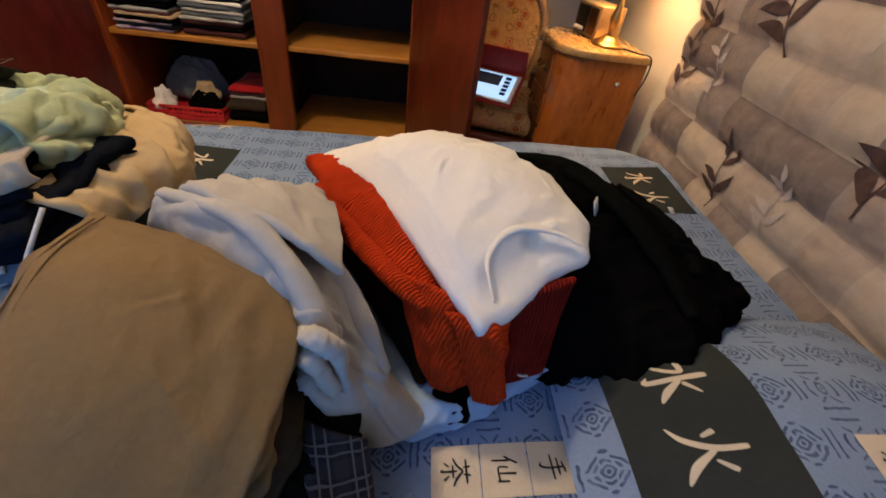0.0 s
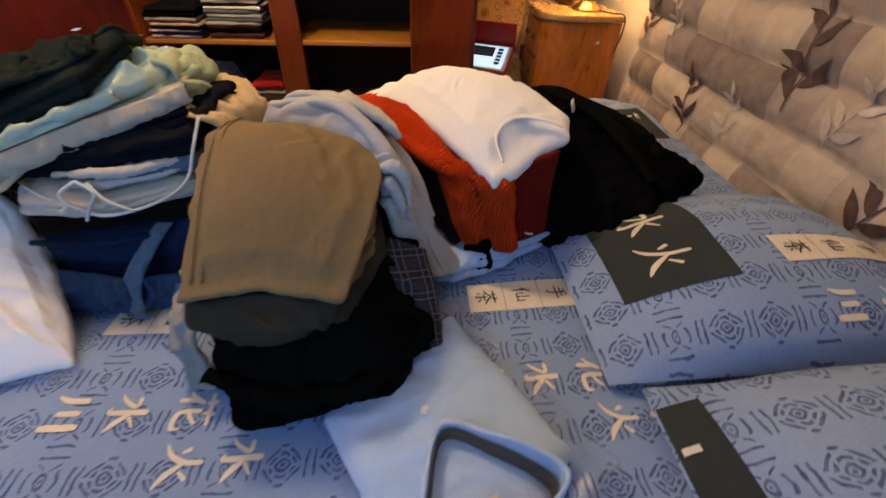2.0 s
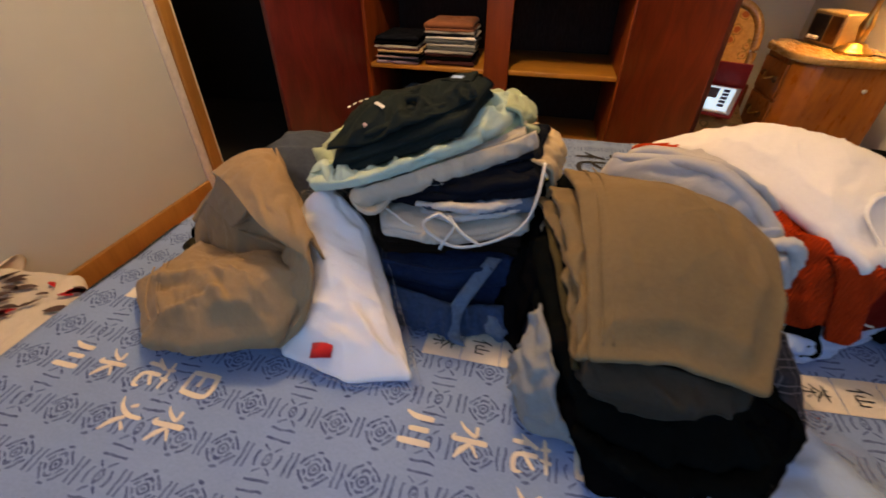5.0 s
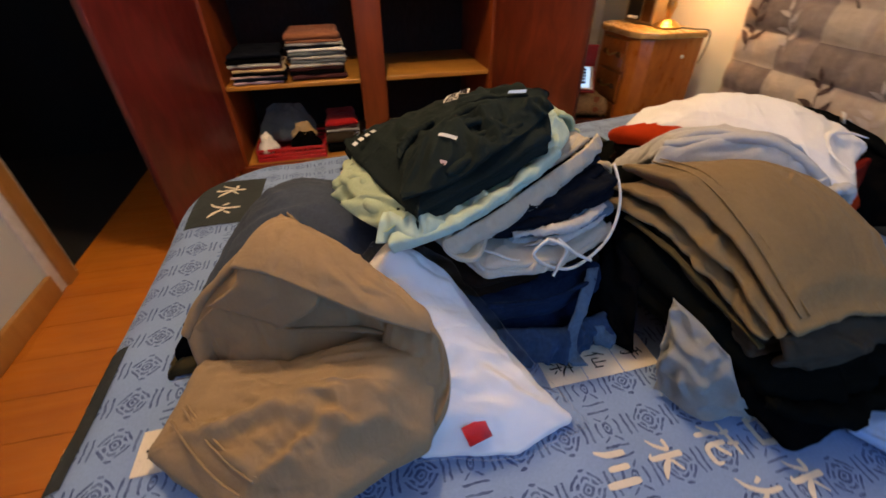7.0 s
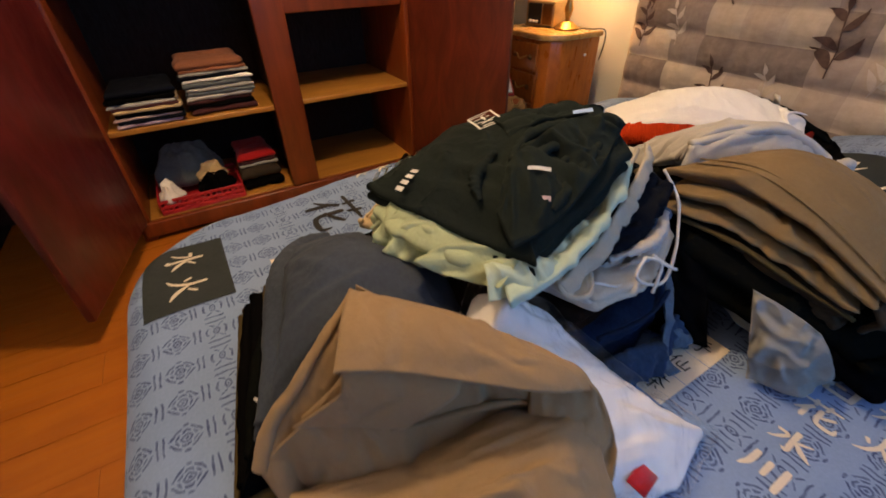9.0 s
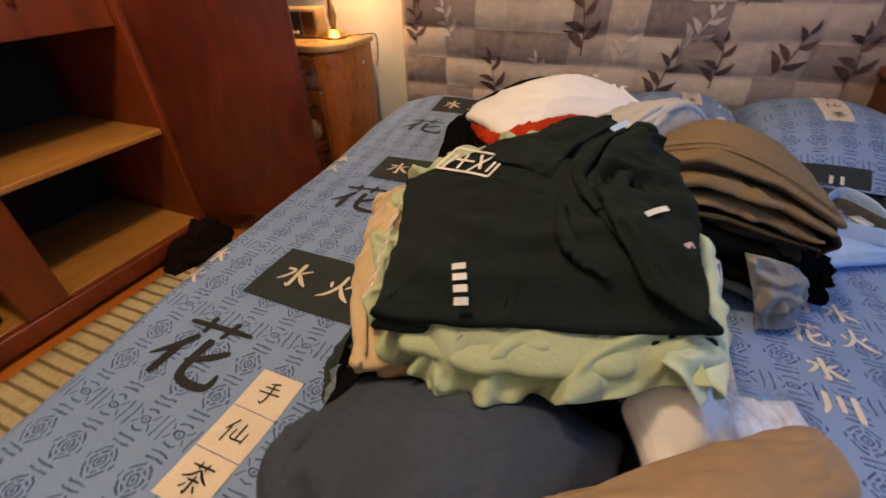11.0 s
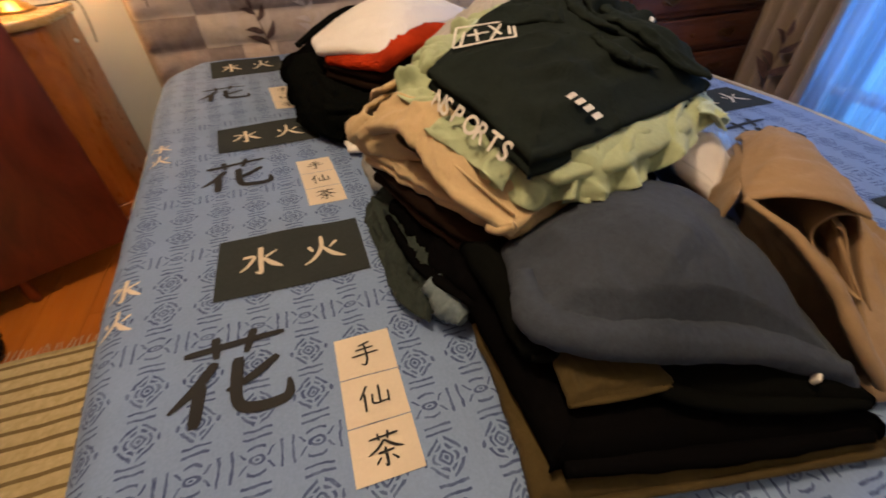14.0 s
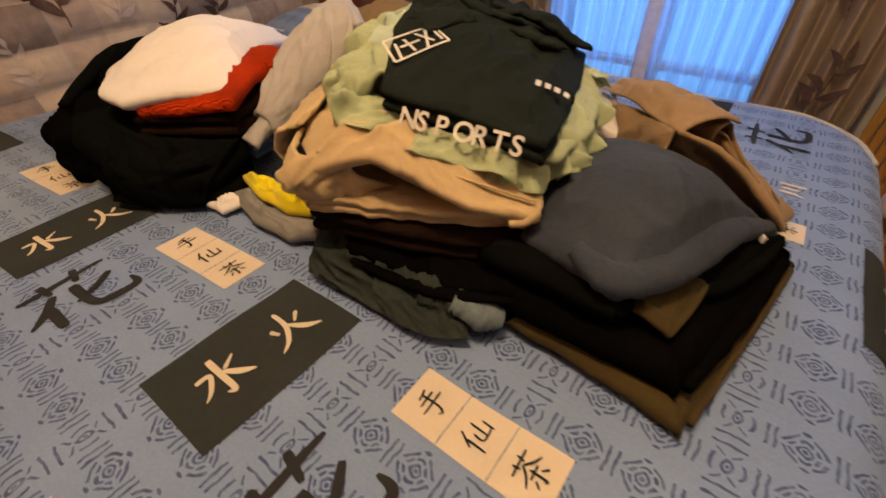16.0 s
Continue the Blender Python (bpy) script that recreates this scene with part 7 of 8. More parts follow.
part("folded_front", drape([[on_shirt(*p) for p in row] for row in (
    [(-0.755, 0.385, 0.014), (-0.700, 0.432, 0.018), (-0.635, 0.452, 0.015), (-0.575, 0.440, 0.020), (-0.535, 0.420, 0.010)],
    [(-0.762, 0.350, 0.008), (-0.700, 0.380, 0.020), (-0.630, 0.402, 0.010), (-0.570, 0.410, 0.016), (-0.528, 0.402, 0.012)],
    [(-0.764, 0.336, 0.006), (-0.700, 0.334, 0.004), (-0.622, 0.350, 0.012), (-0.565, 0.380, 0.002), (-0.525, 0.398, 0.006)])],
    0.007, 46, 90, 0.008, 12, seed=81), "green", gt, "creased front fold")
part("folded_sleeve", drape([[on_shirt(*p) for p in row] for row in (
    [(-0.650, 0.498, 0.004), (-0.600, 0.482, 0.014), (-0.545, 0.445, 0.008)],
    [(-0.635, 0.535, 0.008), (-0.590, 0.515, 0.006), (-0.540, 0.480, 0.010)],
    [(-0.620, 0.580, 0.004), (-0.580, 0.560, 0.006), (-0.545, 0.525, 0.000)])],
    0.008, 40, 46, 0.006, 14, seed=83), "green", gt, "sleeve folded under")
part("blue_tab", strip(on_shirt, (-0.578, 0.446), (-0.556, 0.430), 0.008, lift=0.027), "skyblue", gt, "small pale blue tab")
for i in range(4):
    s = i / 3
    part("print_bar", strip(on_shirt, (-0.784 - 0.034 * s, 0.566 - 0.015 * s), (-0.779 - 0.034 * s, 0.553 - 0.015 * s), 0.0075, 3, lift=0.006), "cord", gt, "white printed mark")
emblem = [(-0.622, 0.652), (-0.650, 0.572), (-0.612, 0.560), (-0.585, 0.634)]
for a, b in zip(emblem, emblem[1:] + emblem[:1]):
    part("emblem_line", strip(on_shirt, a, b, 0.0035, lift=0.006), "cord", gt, "white printed shield outline")
for a, b in (((-0.600, 0.627), (-0.625, 0.642)), ((-0.603, 0.612), (-0.630, 0.619)), ((-0.610, 0.627), (-0.620, 0.599)), ((-0.606, 0.593), (-0.636, 0.587)), ((-0.612, 0.577), (-0.640, 0.605)), ((-0.618, 0.569), (-0.642, 0.577))):
    part("emblem_line", strip(on_shirt, a, b, 0.004, lift=0.0065), "cord", gt, "white printed emblem")


def lettering(words, size, m, mat, parent, label):
    cu = bpy.data.curves.new("lettering", "FONT")
    cu.body, cu.size, cu.offset = words, size, size * 0.02
    holder = new("lettering_source", cu)
    bpy.context.view_layer.update()
    me = bpy.data.meshes.new_from_object(holder)
    bpy.data.objects.remove(holder)
    me.transform(m)
    me.materials.append(M[mat])
    ob = new("lettering", me)
    ob.parent = parent
    ob["label"] = label
    return ob


ax = Vector((-0.159, -0.041, -0.018)).normalized()
up = Vector((0.0, -0.62, 0.80))
up = (up - ax * up.dot(ax)).normalized()
nz = ax.cross(up)
for i, ch in enumerate("NSPORTS"):
    at = Vector((-0.660, 0.7000, 0.716)) + ax * (0.0245 * i)
    m = Matrix(((ax.x, up.x, nz.x, at.x), (ax.y, up.y, nz.y, at.y), (ax.z, up.z, nz.z, at.z), (0, 0, 0, 1)))
    lettering(ch, 0.034, m, "cord", gt, "white printed letter")

# near pile: brown trousers on black and grey clothes
pg = garment("pale_grey_shirt", "pale grey shirt crumpled at the bottom of a pile", "shirt", "greige",
             outline=[(-0.340, 0.120, 0.500), (-0.310, 0.066, 0.492), (-0.22, 0.040, 0.486), (-0.12, 0.040, 0.484), (-0.065, 0.085, 0.49), (-0.06, 0.32, 0.52), (-0.32, 0.34, 0.54), (-0.36, 0.22, 0.54)], thick=0.050, wrinkle=0.008, freq=14, ragged=0.008, seed=25, floor_z=B)
part("hanging_sleeve", drape([[(-0.385, 0.200, 0.590), (-0.376, 0.155, 0.582), (-0.356, 0.108, 0.560)], [(-0.405, 0.170, 0.530), (-0.394, 0.118, 0.524), (-0.345, 0.076, 0.512)], [(-0.406, 0.145, 0.458), (-0.388, 0.092, 0.456), (-0.292, 0.066, 0.456)]], 0.008, 40, 40, 0.012, 20, seed=21, wave=0.008, waves=2.0), "greige", pg)
part("shirt_tail", drape([[(-0.180, 0.110, 0.510), (-0.130, 0.100, 0.512), (-0.084, 0.128, 0.506)], [(-0.184, 0.062, 0.492), (-0.130, 0.050, 0.490), (-0.080, 0.084, 0.488)], [(-0.180, 0.036, 0.460), (-0.132, 0.030, 0.459), (-0.078, 0.060, 0.459)]], 0.008, 34, 40, 0.009, 18, seed=33), "greige", pg, "crumpled pale grey shirt tail")
pl = thing("plaid_shirt", "dark plaid flannel shirt hanging out of a pile", "shirt", "clothes on the bed")
part("cloth", drape([[(-0.135, 0.240, 0.600), (-0.095, 0.225, 0.598), (-0.055, 0.225, 0.580)], [(-0.118, 0.150, 0.540), (-0.080, 0.138, 0.535), (-0.036, 0.152, 0.522)], [(-0.112, 0.102, 0.462), (-0.072, 0.090, 0.460), (-0.030, 0.105, 0.460)]], 0.008, 36, 36, 0.006, 16, seed=26, wave=0.006, waves=2.0), "plaid", pl)
part("cuff", drape([[(-0.100, 0.098, 0.486), (-0.066, 0.086, 0.486), (-0.038, 0.100, 0.484)], [(-0.102, 0.094, 0.462), (-0.066, 0.080, 0.458), (-0.034, 0.096, 0.458)]], 0.010, 16, 24, 0.002, seed=27), "plaid", pl)
bc = garment("black_cardigan", "black knitted cardigan with a ragged hem in a pile", "cardigan", "fleece",
        outline=[(-0.375, 0.145, 0.585), (-0.325, 0.055, 0.545), (-0.23, 0.034, 0.535), (-0.12, 0.052, 0.545), (-0.060, 0.110, 0.532), (-0.034, 0.162, 0.536), (-0.060, 0.21, 0.575), (-0.10, 0.38, 0.63), (-0.34, 0.46, 0.645), (-0.415, 0.32, 0.63)], thick=0.085, wrinkle=0.012, freq=12, ragged=0.012, folds=2, seed=27, floor_z=B + 0.010)
part("sleeve", drape([[(-0.400, 0.420, 0.640), (-0.402, 0.330, 0.625), (-0.385, 0.270, 0.595)], [(-0.440, 0.400, 0.560), (-0.440, 0.310, 0.545), (-0.402, 0.240, 0.520)], [(-0.455, 0.390, 0.470), (-0.456, 0.285, 0.462), (-0.410, 0.210, 0.458)]], 0.012, 36, 36, 0.010, 16, seed=51), "black", bc)
part("back_fold", tube([(-0.425, 0.440, 0.590), (-0.365, 0.468, 0.640), (-0.280, 0.470, 0.640)], [0.022, 0.030, 0.026], 40, 14, 0.9, rumple=0.008, seed=52), "fleece", bc)
part("ragged_hem", tube([(-0.335, 0.048, 0.525), (-0.25, 0.028, 0.505), (-0.15, 0.034, 0.505), (-0.060, 0.105, 0.515)], [0.012, 0.016, 0.016, 0.012], 50, 12, 0.8, rumple=0.012, seed=8), "fleece", bc)
garment("black_skirt", "black cotton garment hanging over the edge of a pile", "skirt", "black",
        outline=[(-0.345, 0.095, 0.535), (-0.300, 0.006, 0.482), (-0.20, 0.026, 0.492), (-0.10, 0.030, 0.500), (-0.06, 0.12, 0.55), (-0.2, 0.2, 0.57)], thick=0.045, wrinkle=0.012, freq=18, ragged=0.012, seed=28, floor_z=B)
ct = garment("charcoal_trousers", "dark brown-grey trousers folded in a pile", "trousers", "charcoal",
             outline=[(-0.334, 0.100, 0.602), (-0.25, 0.096, 0.604), (-0.160, 0.098, 0.604), (-0.114, 0.20, 0.640), (-0.135, 0.38, 0.645), (-0.34, 0.40, 0.640), (-0.362, 0.28, 0.628)], thick=0.050, wrinkle=0.005, folds=2, seed=29)
# brown trousers' own fold, drawn in darker cloth to paint its shade
part("shaded_front_fold", drape([[(-0.338, 0.078, 0.626), (-0.25, 0.086, 0.630), (-0.160, 0.078, 0.620)], [(-0.338, 0.064, 0.604), (-0.246, 0.056, 0.602), (-0.170, 0.068, 0.608)], [(-0.322, 0.082, 0.570), (-0.25, 0.072, 0.560), (-0.190, 0.086, 0.584)]], 0.010, 30, 50, 0.006, 12, seed=29), "charcoal", ct, "rounded fold of the brown trousers, its shade put into the colour")
part("waistband", tube([(-0.342, 0.088, 0.594), (-0.354, 0.16, 0.612), (-0.374, 0.25, 0.640), (-0.392, 0.34, 0.648)], [0.004, 0.006, 0.006, 0.005], 36, 10, 0.6, rumple=0.003), "olive", ct, "olive waistband edge")
garment("olive_shorts", "olive shorts folded in a pile", "shorts", "olive",
        outline=[(-0.340, 0.125, 0.566), (-0.26, 0.125, 0.566), (-0.15, 0.125, 0.570), (-0.118, 0.22, 0.615), (-0.14, 0.37, 0.630), (-0.35, 0.40, 0.628), (-0.360, 0.28, 0.620)], thick=0.010, wrinkle=0.004, seed=30)
br = garment("brown_trousers", "brown cotton trousers folded square on top of a pile", "trousers", "brown",
             outline=[(-0.336, 0.068, 0.644), (-0.25, 0.074, 0.652), (-0.154, 0.066, 0.640), (-0.122, 0.160, 0.690), (-0.116, 0.245, 0.712), (-0.145, 0.310, 0.724), (-0.25, 0.365, 0.722), (-0.375, 0.405, 0.712), (-0.362, 0.30, 0.735), (-0.346, 0.18, 0.702)],
             peaks=[(-0.25, 0.27, 0.752), (-0.24, 0.17, 0.720)], thick=0.011, wrinkle=0.0028, freq=6, along=1.4, seed=31)
part("lower_leg", cloth([(-0.346, 0.076, 0.632), (-0.25, 0.100, 0.634), (-0.160, 0.095, 0.626), (-0.125, 0.165, 0.664), (-0.12, 0.24, 0.688), (-0.15, 0.31, 0.696), (-0.27, 0.37, 0.696), (-0.396, 0.402, 0.680), (-0.384, 0.30, 0.700), (-0.360, 0.20, 0.674), (-0.352, 0.13, 0.650)], 0.008, ragged=0.010, wrinkle=0.008, freq=8, along=1.4, seed=61, wave=0.006, rim=0.9), "brown", br)
part("inner_leg", cloth([(-0.348, 0.092, 0.616), (-0.25, 0.120, 0.618), (-0.160, 0.112, 0.612), (-0.128, 0.165, 0.640), (-0.13, 0.30, 0.668), (-0.30, 0.38, 0.668), (-0.414, 0.408, 0.650), (-0.392, 0.32, 0.672), (-0.366, 0.22, 0.650), (-0.354, 0.15, 0.630)], 0.008, ragged=0.014, wrinkle=0.010, freq=8, along=1.4, seed=64, wave=0.010, rim=0.9), "brown", br)
for a in ([(-0.324, 0.080, 0.652), (-0.333, 0.18, 0.710), (-0.340, 0.28, 0.742), (-0.348, 0.37, 0.728)], [(-0.312, 0.080, 0.653), (-0.321, 0.18, 0.712), (-0.328, 0.28, 0.746), (-0.336, 0.37, 0.732)]):
    part("seam", tube(a, 0.0012, 40, 6), "brown", br)

# grey sweatshirt between the piles
gs = thing("grey_sweatshirt", "light grey sweatshirt draped between two piles", "sweatshirt", "clothes on the bed")
part("body", drape([
    [(-0.325, 0.405, 0.690), (-0.195, 0.322, 0.715), (-0.135, 0.278, 0.690), (-0.118, 0.250, 0.660), (-0.100, 0.245, 0.580), (-0.065, 0.265, 0.475)],
    [(-0.305, 0.412, 0.730), (-0.187, 0.340, 0.755), (-0.126, 0.292, 0.726), (-0.100, 0.262, 0.694), (-0.078, 0.258, 0.600), (-0.045, 0.262, 0.490)],
    [(-0.290, 0.436, 0.692), (-0.178, 0.372, 0.715), (-0.120, 0.326, 0.694), (-0.090, 0.290, 0.662), (-0.064, 0.272, 0.585), (-0.025, 0.268, 0.485)],
    [(-0.278, 0.450, 0.706), (-0.168, 0.400, 0.716), (-0.115, 0.355, 0.690), (-0.080, 0.314, 0.654), (-0.048, 0.292, 0.582), (-0.002, 0.280, 0.482)],
    [(-0.268, 0.475, 0.682), (-0.155, 0.432, 0.680), (-0.110, 0.388, 0.650), (-0.076, 0.356, 0.622), (-0.040, 0.326, 0.548), (0.020, 0.300, 0.475)],
    [(-0.262, 0.500, 0.650), (-0.148, 0.462, 0.640), (-0.106, 0.412, 0.600), (-0.074, 0.368, 0.555), (-0.034, 0.338, 0.500), (0.032, 0.308, 0.462)]],
    0.012, 70, 90, 0.006, 15, seed=32), "grey", gs)
for k, pts in enumerate(([(-0.120, 0.262, 0.698), (-0.100, 0.244, 0.712), (-0.084, 0.248, 0.690), (-0.080, 0.250, 0.645)],
                         [(-0.122, 0.262, 0.676), (-0.107, 0.238, 0.690), (-0.095, 0.238, 0.668), (-0.090, 0.246, 0.632)],
                         [(-0.120, 0.258, 0.655), (-0.110, 0.238, 0.656), (-0.100, 0.242, 0.628)])):
    part("gathered_fold", tube(pts, [0.008, 0.012, 0.011, 0.007][:len(pts)], 44, 14, 0.8, rumple=0.005, seed=k + 60), "grey", gs)
for pts, rd in (([(-0.300, 0.415, 0.735), (-0.190, 0.345, 0.762), (-0.128, 0.296, 0.732), (-0.100, 0.268, 0.692), (-0.078, 0.262, 0.612)], [0.009, 0.012, 0.013, 0.013, 0.010]),
                ([(-0.275, 0.452, 0.708), (-0.182, 0.412, 0.722), (-0.114, 0.362, 0.694), (-0.074, 0.322, 0.654), (-0.045, 0.300, 0.590)], [0.009, 0.013, 0.014, 0.014, 0.010])):
    part("fold", tube(pts, rd, 60, 12, 0.75, rumple=0.002, seed=7), "grey", gs)
part("sleeve", drape([
    [(-0.090, 0.318, 0.722), (-0.125, 0.322, 0.748), (-0.195, 0.350, 0.768), (-0.265, 0.395, 0.752), (-0.300, 0.430, 0.700)],
    [(-0.105, 0.390, 0.708), (-0.140, 0.395, 0.735), (-0.200, 0.415, 0.750), (-0.262, 0.445, 0.728), (-0.282, 0.465, 0.676)],
    [(-0.128, 0.470, 0.690), (-0.155, 0.472, 0.708), (-0.205, 0.485, 0.712), (-0.250, 0.500, 0.690), (-0.262, 0.505, 0.640)],
    [(-0.160, 0.560, 0.636), (-0.176, 0.562, 0.652), (-0.208, 0.565, 0.654), (-0.238, 0.565, 0.636), (-0.245, 0.562, 0.600)],
    [(-0.178, 0.630, 0.584), (-0.188, 0.632, 0.597), (-0.206, 0.634, 0.600), (-0.226, 0.632, 0.588), (-0.230, 0.630, 0.562)]],
    0.012, 60, 44, 0.006, 14, seed=44), "grey", gs, "light grey sleeve lying over the pile")
part("cuff", tube([(-0.203, 0.622, 0.580), (-0.202, 0.646, 0.566), (-0.200, 0.672, 0.550)], [0.026, 0.024, 0.025], 20, 18, 0.7, rumple=0.004), "grey", gs, "ribbed cuff")

# pile by the pillows
garment("pale_blue_shirt", "pale blue shirt folded under jumpers", "shirt", "skyblue",
        outline=[(-0.075, 0.290, 0.490), (0.0, 0.286, 0.488), (0.048, 0.301, 0.488), (0.103, 0.327, 0.490), (0.172, 0.371, 0.492), (0.236, 0.420, 0.495), (0.28, 0.60, 0.50), (-0.10, 0.62, 0.50)], thick=0.038, wrinkle=0.011, freq=18, ragged=0.010, folds=2, seed=33, floor_z=B)
bj = garment("black_jacket", "black hooded jacket heaped beside the pillow", "jacket", "black",
             outline=[(0.175, 0.385, 0.530), (0.24, 0.362, 0.525), (0.315, 0.352, 0.545), (0.40, 0.372, 0.575), (0.49, 0.435, 0.580), (0.568, 0.515, 0.572), (0.520, 0.600, 0.585), (0.415, 0.760, 0.585), (0.30, 0.900, 0.560), (0.14, 0.920, 0.575), (0.08, 0.70, 0.63), (0.12, 0.50, 0.61)],
             peaks=[(0.30, 0.56, 0.655), (0.26, 0.72, 0.655), (0.42, 0.50, 0.595)], thick=0.15, wrinkle=0.020, freq=11, ragged=0.026, folds=2, seed=34, floor_z=B)
part("fold", tube([(0.19, 0.86, 0.610), (0.26, 0.70, 0.668), (0.34, 0.55, 0.652), (0.40, 0.42, 0.585)], [0.012, 0.022, 0.022, 0.012], 44, 12, 0.6, rumple=0.005), "fleece", bj)
part("hood_edge", tube([(0.36, 0.70, 0.640), (0.42, 0.635, 0.626), (0.455, 0.56, 0.600), (0.44, 0.50, 0.600)], [0.010, 0.014, 0.014, 0.010], 36, 10, 0.7, rumple=0.004), "fleece", bj)
part("size_label", moved(box((-0.010, -0.007, -0.0008), (0.010, 0.007, 0.0008), 0), pose(0.438, 0.628, 0.640, 30, 20, 30)), "cord", bj, "white woven label")
part("zip_pull", tube([(0.130, 0.365, 0.520), (0.142, 0.358, 0.512), (0.155, 0.360, 0.508)], 0.0022, 12, 6), "cord", bj)
bf = garment("black_fleece", "dark green-black fleece folded under jumpers", "fleece", "fleece",
        outline=[(-0.165, 0.825, 0.528), (-0.08, 0.880, 0.550), (0.045, 0.905, 0.590), (0.14, 0.88, 0.60), (0.16, 0.70, 0.61), (-0.05, 0.60, 0.60), (-0.20, 0.685, 0.560), (-0.215, 0.775, 0.535)], thick=0.11, wrinkle=0.010, freq=11, folds=2, seed=35, floor_z=B)
part("sleeve", drape([[(-0.20, 0.690, 0.570), (-0.12, 0.760, 0.575), (0.0, 0.830, 0.590)], [(-0.215, 0.760, 0.535), (-0.14, 0.830, 0.540), (-0.02, 0.885, 0.550)], [(-0.190, 0.800, 0.470), (-0.12, 0.860, 0.466), (-0.01, 0.905, 0.464)]], 0.014, 36, 50, 0.010, 14, seed=71), "fleece", bf, "dark green-black fleece sleeve")
garment("brown_jumper", "dark brown wool jumper folded under a rust jumper", "jumper", "darkbrown",
        outline=[(-0.195, 0.690, 0.622), (-0.03, 0.805, 0.622), (0.14, 0.76, 0.64), (0.17, 0.52, 0.63), (0.10, 0.37, 0.57), (0.0, 0.345, 0.545), (-0.10, 0.46, 0.62), (-0.17, 0.57, 0.63)], thick=0.055, wrinkle=0.006, folds=2, seed=36, floor_z=B + 0.02)
orj = garment("rust_jumper", "rust orange cable-knit jumper folded on a pile", "jumper", "orange",
              outline=[(-0.218, 0.690, 0.662), (-0.13, 0.748, 0.650), (-0.05, 0.800, 0.645), (0.12, 0.72, 0.665), (0.205, 0.52, 0.655), (0.185, 0.415, 0.640), (0.100, 0.355, 0.625), (0.020, 0.365, 0.628), (-0.060, 0.425, 0.660), (-0.145, 0.515, 0.680), (-0.180, 0.605, 0.682)],
              peaks=[(0.0, 0.58, 0.70)], thick=0.040, wrinkle=0.004, folds=1, seed=37)
part("hanging_sleeve", drape([[(-0.040, 0.405, 0.650), (-0.020, 0.374, 0.600), (-0.002, 0.350, 0.555), (0.018, 0.340, 0.505)], [(0.010, 0.378, 0.655), (0.018, 0.348, 0.610), (0.030, 0.330, 0.558), (0.046, 0.335, 0.502)], [(0.045, 0.372, 0.645), (0.050, 0.352, 0.605), (0.062, 0.345, 0.558), (0.074, 0.350, 0.505)]], 0.014, 40, 40, 0.003, 16, seed=36), "orange", orj)
part("sleeve_end", drape([[(0.020, 0.352, 0.640), (0.040, 0.336, 0.612), (0.058, 0.332, 0.550), (0.076, 0.330, 0.494)], [(0.070, 0.345, 0.645), (0.082, 0.328, 0.615), (0.094, 0.322, 0.550), (0.104, 0.324, 0.492)], [(0.098, 0.358, 0.640), (0.098, 0.344, 0.610), (0.108, 0.338, 0.548), (0.120, 0.332, 0.494)]], 0.014, 30, 40, 0.003, 16, seed=35), "orange", orj)
part("rib_sleeve", drape([[(0.065, 0.368, 0.630), (0.080, 0.356, 0.560), (0.100, 0.350, 0.490)], [(0.130, 0.385, 0.650), (0.138, 0.374, 0.575), (0.150, 0.366, 0.495)], [(0.190, 0.405, 0.662), (0.182, 0.392, 0.595), (0.180, 0.375, 0.502)]], 0.016, 36, 36, 0.003, 16, seed=38), "rustrib", orj, "dark rust ribbed sleeve")
part("rolled_edge", tube([(-0.165, 0.560, 0.672), (-0.128, 0.492, 0.668), (-0.055, 0.410, 0.650), (0.0, 0.366, 0.630)], [0.010, 0.014, 0.015, 0.012], 56, 14, 0.8, rumple=0.002), "orange", orj)
so = garment("black_sock", "black knitted cuff poking out under the rust jumper", "sock", "black",
             outline=[(0.018, 0.338, 0.520), (0.044, 0.304, 0.498), (0.072, 0.308, 0.500), (0.078, 0.350, 0.520)], thick=0.05, wrinkle=0.003, seed=39, n=48, floor_z=B)
wh = garment("white_jumper", "white wool jumper folded on top of a rust jumper", "jumper", "white",
             outline=[(-0.190, 0.676, 0.672), (-0.112, 0.748, 0.672), (-0.040, 0.815, 0.660), (0.05, 0.820, 0.662), (0.14, 0.76, 0.675), (0.205, 0.63, 0.695), (0.232, 0.50, 0.692), (0.212, 0.432, 0.684), (0.155, 0.400, 0.668), (0.105, 0.350, 0.655), (0.062, 0.322, 0.652), (0.030, 0.360, 0.668), (-0.045, 0.478, 0.694), (-0.100, 0.560, 0.704), (-0.152, 0.615, 0.694)],
             peaks=[(-0.02, 0.60, 0.742), (0.10, 0.55, 0.735), (0.06, 0.43, 0.700)], thick=0.032, wrinkle=0.006, freq=8, along=0.9, seed=40)
part("neck_rib", tube([(0.075, 0.345, 0.668), (0.070, 0.400, 0.690), (0.105, 0.440, 0.705), (0.160, 0.445, 0.702), (0.200, 0.432, 0.692)], [0.002, 0.0045, 0.006, 0.005, 0.002], 40, 12, 0.6, rumple=0.002), "white", wh)
part("woven_label", moved(box((-0.010, -0.001, 0), (0.010, 0.001, 0.022), 0), pose(0.245, 0.52, 0.690, -20, 0, 60)), "cord", wh)
garment("white_vest", "white vest corner showing under dark clothes", "vest", "white",
        outline=[(-0.25, 0.745, 0.475), (-0.235, 0.795, 0.470), (-0.165, 0.80, 0.475), (-0.18, 0.74, 0.48)], thick=0.025, wrinkle=0.006, freq=25, seed=41, n=56, floor_z=B)

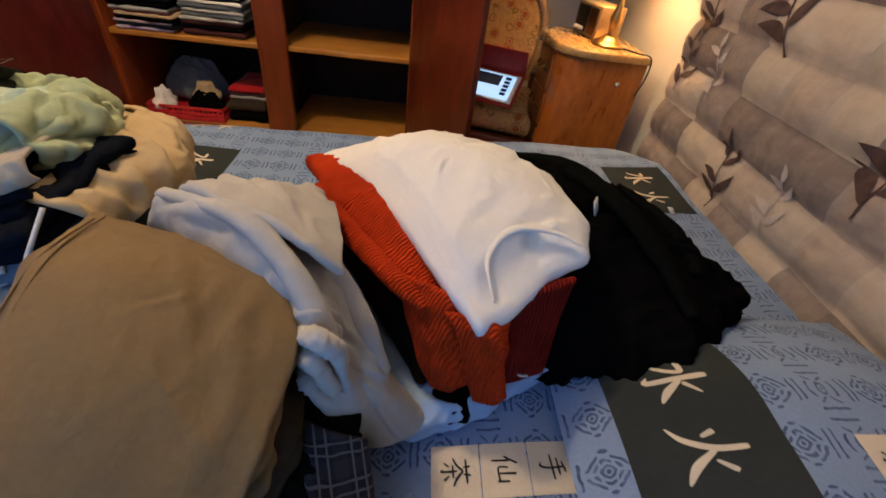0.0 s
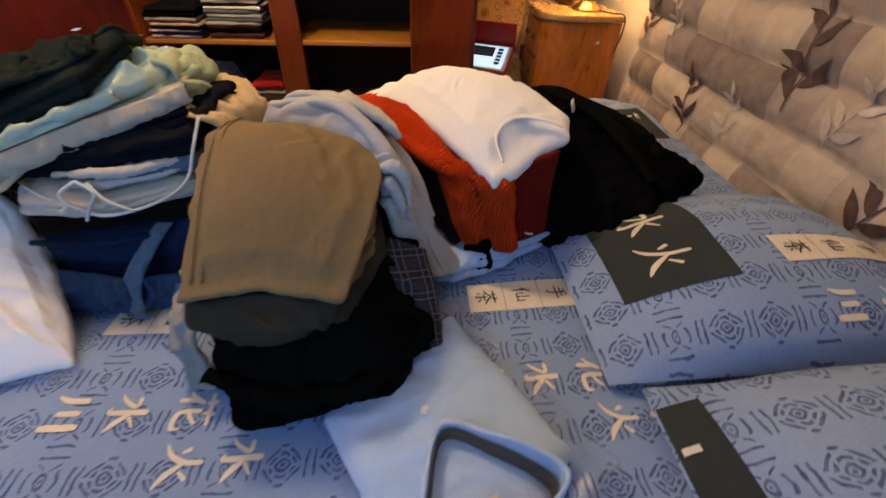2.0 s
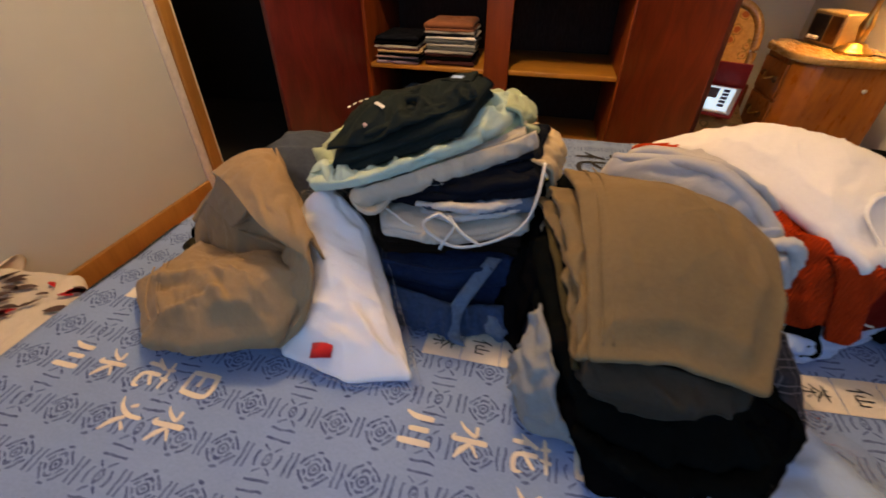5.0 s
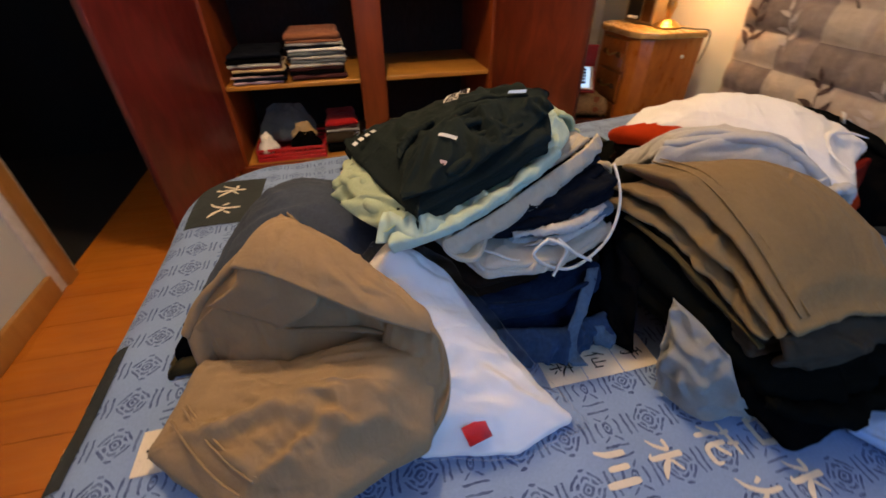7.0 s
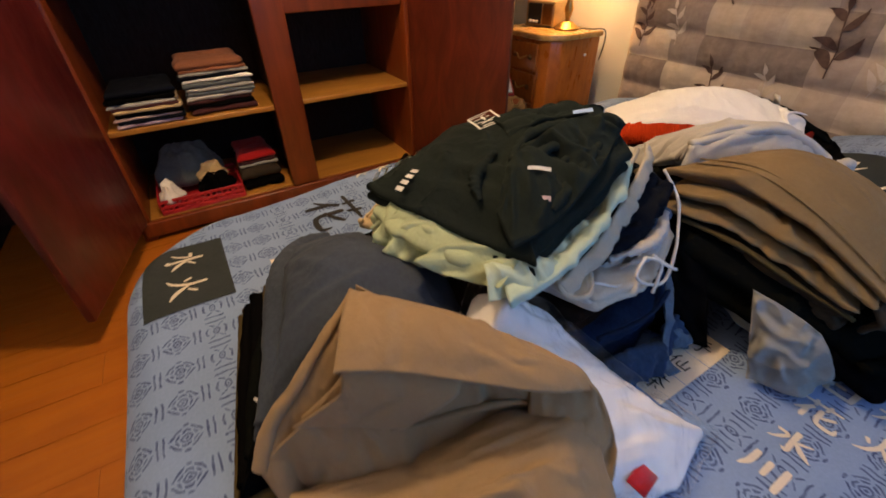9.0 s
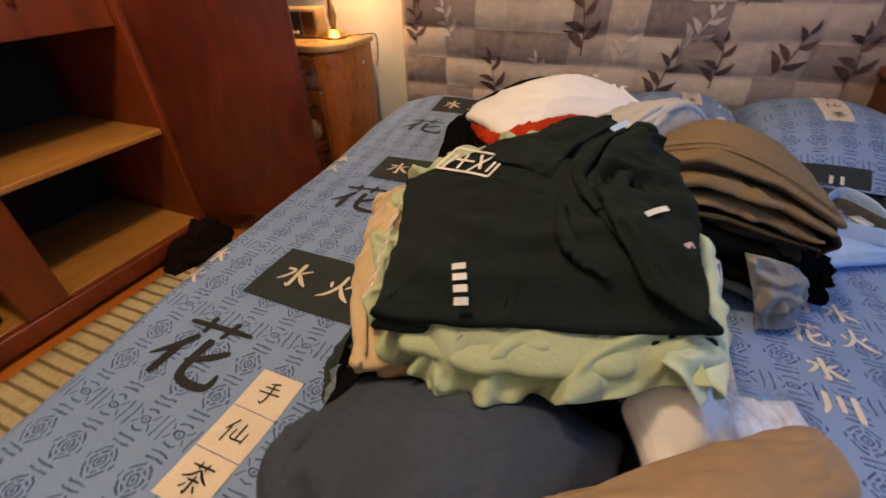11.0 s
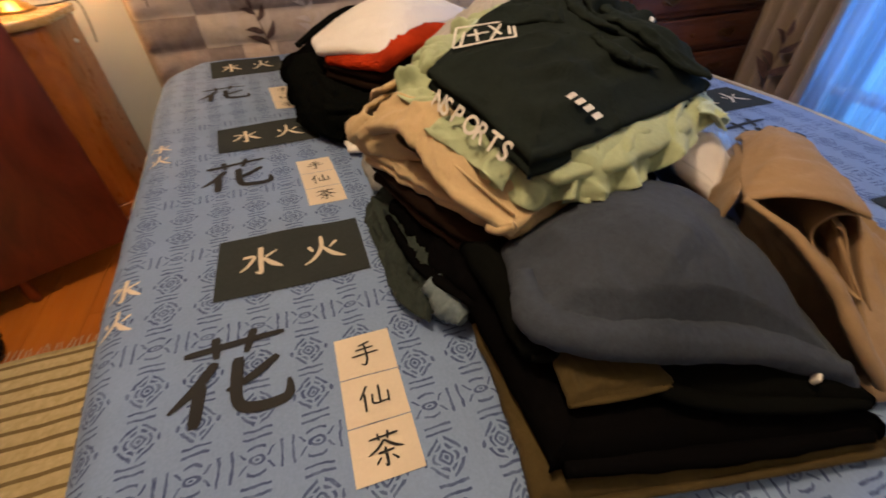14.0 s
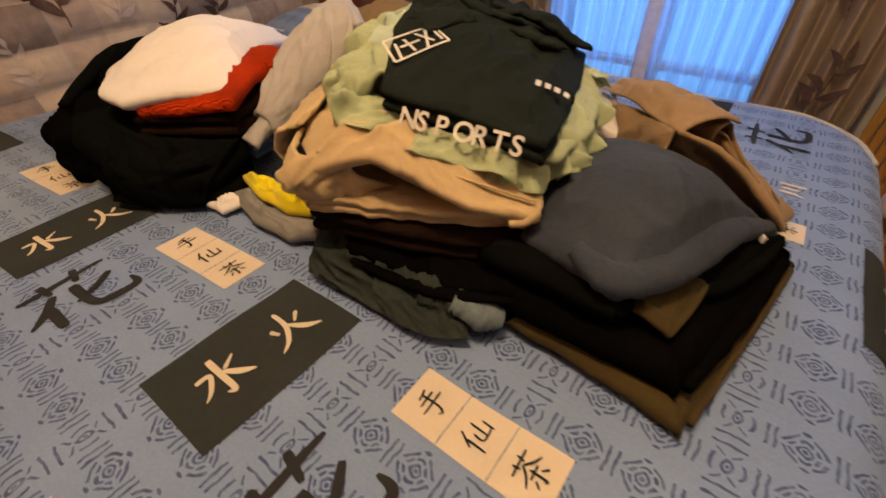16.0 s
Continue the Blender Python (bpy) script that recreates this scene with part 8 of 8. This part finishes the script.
# pale blue shirt in its packet
pk = garment("packed_shirt", "pale blue shirt in a clear packet with its collar standing", "shirt", "skyblue",
             outline=[(-0.195, 0.020, 0.478), (-0.10, 0.120, 0.480), (-0.015, 0.190, 0.478), (0.045, 0.095, 0.478), (0.120, -0.040, 0.480), (0.075, -0.110, 0.478), (-0.030, -0.185, 0.476), (-0.090, -0.165, 0.476), (-0.14, -0.075, 0.478)],
             peaks=[(-0.04, 0.02, 0.488)], thick=0.030, wrinkle=0.003, seed=42)
COLLAR = [(-0.045, -0.024), (0.015, -0.040), (0.076, -0.078), (0.076, -0.106), (0.015, -0.146), (-0.044, -0.182), (-0.072, -0.166), (-0.068, -0.108)]
cl = spline([(x, y, 0.0) for x, y in COLLAR], 90, True)
bm = bmesh.new()
cc = cl.mean(axis=0)
rows = []
for i, (x, y, _) in enumerate(cl):
    d = Vector((x - cc[0], y - cc[1], 0)).normalized()
    h = 0.032 + 0.018 * max(0.0, d.x)
    z = 0.484
    rows.append([bm.verts.new(p) for p in ((x + d.x * 0.006, y + d.y * 0.006, z), (x + d.x * 0.004, y + d.y * 0.004, z + h), (x, y, z + h + 0.003), (x - d.x * 0.003, y - d.y * 0.003, z + h), (x - d.x * 0.002, y - d.y * 0.002, z))])
for i in range(90):
    a, b = rows[i], rows[(i + 1) % 90]
    for j in range(4):
        bm.faces.new((a[j], b[j], b[j + 1], a[j + 1]))
part("collar", bm, "skyblue", pk, "stiff standing collar")
inner = bmesh.new()
band = []
for i, (x, y, _) in enumerate(cl):
    d = Vector((x - cc[0], y - cc[1], 0)).normalized()
    band.append([inner.verts.new(p) for p in ((x - d.x * 0.004, y - d.y * 0.004, 0.484), (x - d.x * 0.0055, y - d.y * 0.0055, 0.511), (x - d.x * 0.007, y - d.y * 0.007, 0.511), (x - d.x * 0.008, y - d.y * 0.008, 0.484))])
for i in range(90):
    a, b = band[i], band[(i + 1) % 90]
    for j in range(3):
        inner.faces.new((a[j], b[j], b[j + 1], a[j + 1]))
part("neck_band", inner, "neckband", pk, "grey inner neck band")
part("paper_slip", moved(box((-0.020, -0.013, 0), (0.020, 0.013, 0.002), 0), pose(0.000, -0.115, 0.496, 0, 0, 25)), "cord", pk)
part("button", moved(lathe([(0.0055, 0), (0.0055, 0.003)], 16), pose(-0.062, 0.010, 0.491)), "shell", pk)
part("film", cloth([(-0.205, 0.018, 0.488), (-0.10, 0.130, 0.492), (-0.005, 0.215, 0.484), (0.060, 0.105, 0.492), (0.165, -0.060, 0.486), (0.095, -0.130, 0.520), (-0.030, -0.215, 0.486), (-0.105, -0.185, 0.488), (-0.15, -0.080, 0.488)],
                   0.010, peaks=[(0.03, -0.08, 0.532), (-0.03, -0.10, 0.530), (-0.04, 0.05, 0.502), (0.10, -0.06, 0.530)], wrinkle=0.007, freq=16, ragged=0.006, seed=43), "film", pk, "clear creased plastic film")

# ---- floor boards ----
k = 0
for r in range(30):
    y0 = -1.55 + r * 0.145
    x = -3.3 - (r * 0.37) % 1.1
    while x < 1.0:
        x1 = x + 1.1
        part("board", box((max(x, -3.38) + 0.0008, y0 + 0.0008, -0.012), (min(x1, 1.05) - 0.0008, y0 + 0.1442, 0.0), 0), "floorwood", floor, smooth=False)
        x = x1
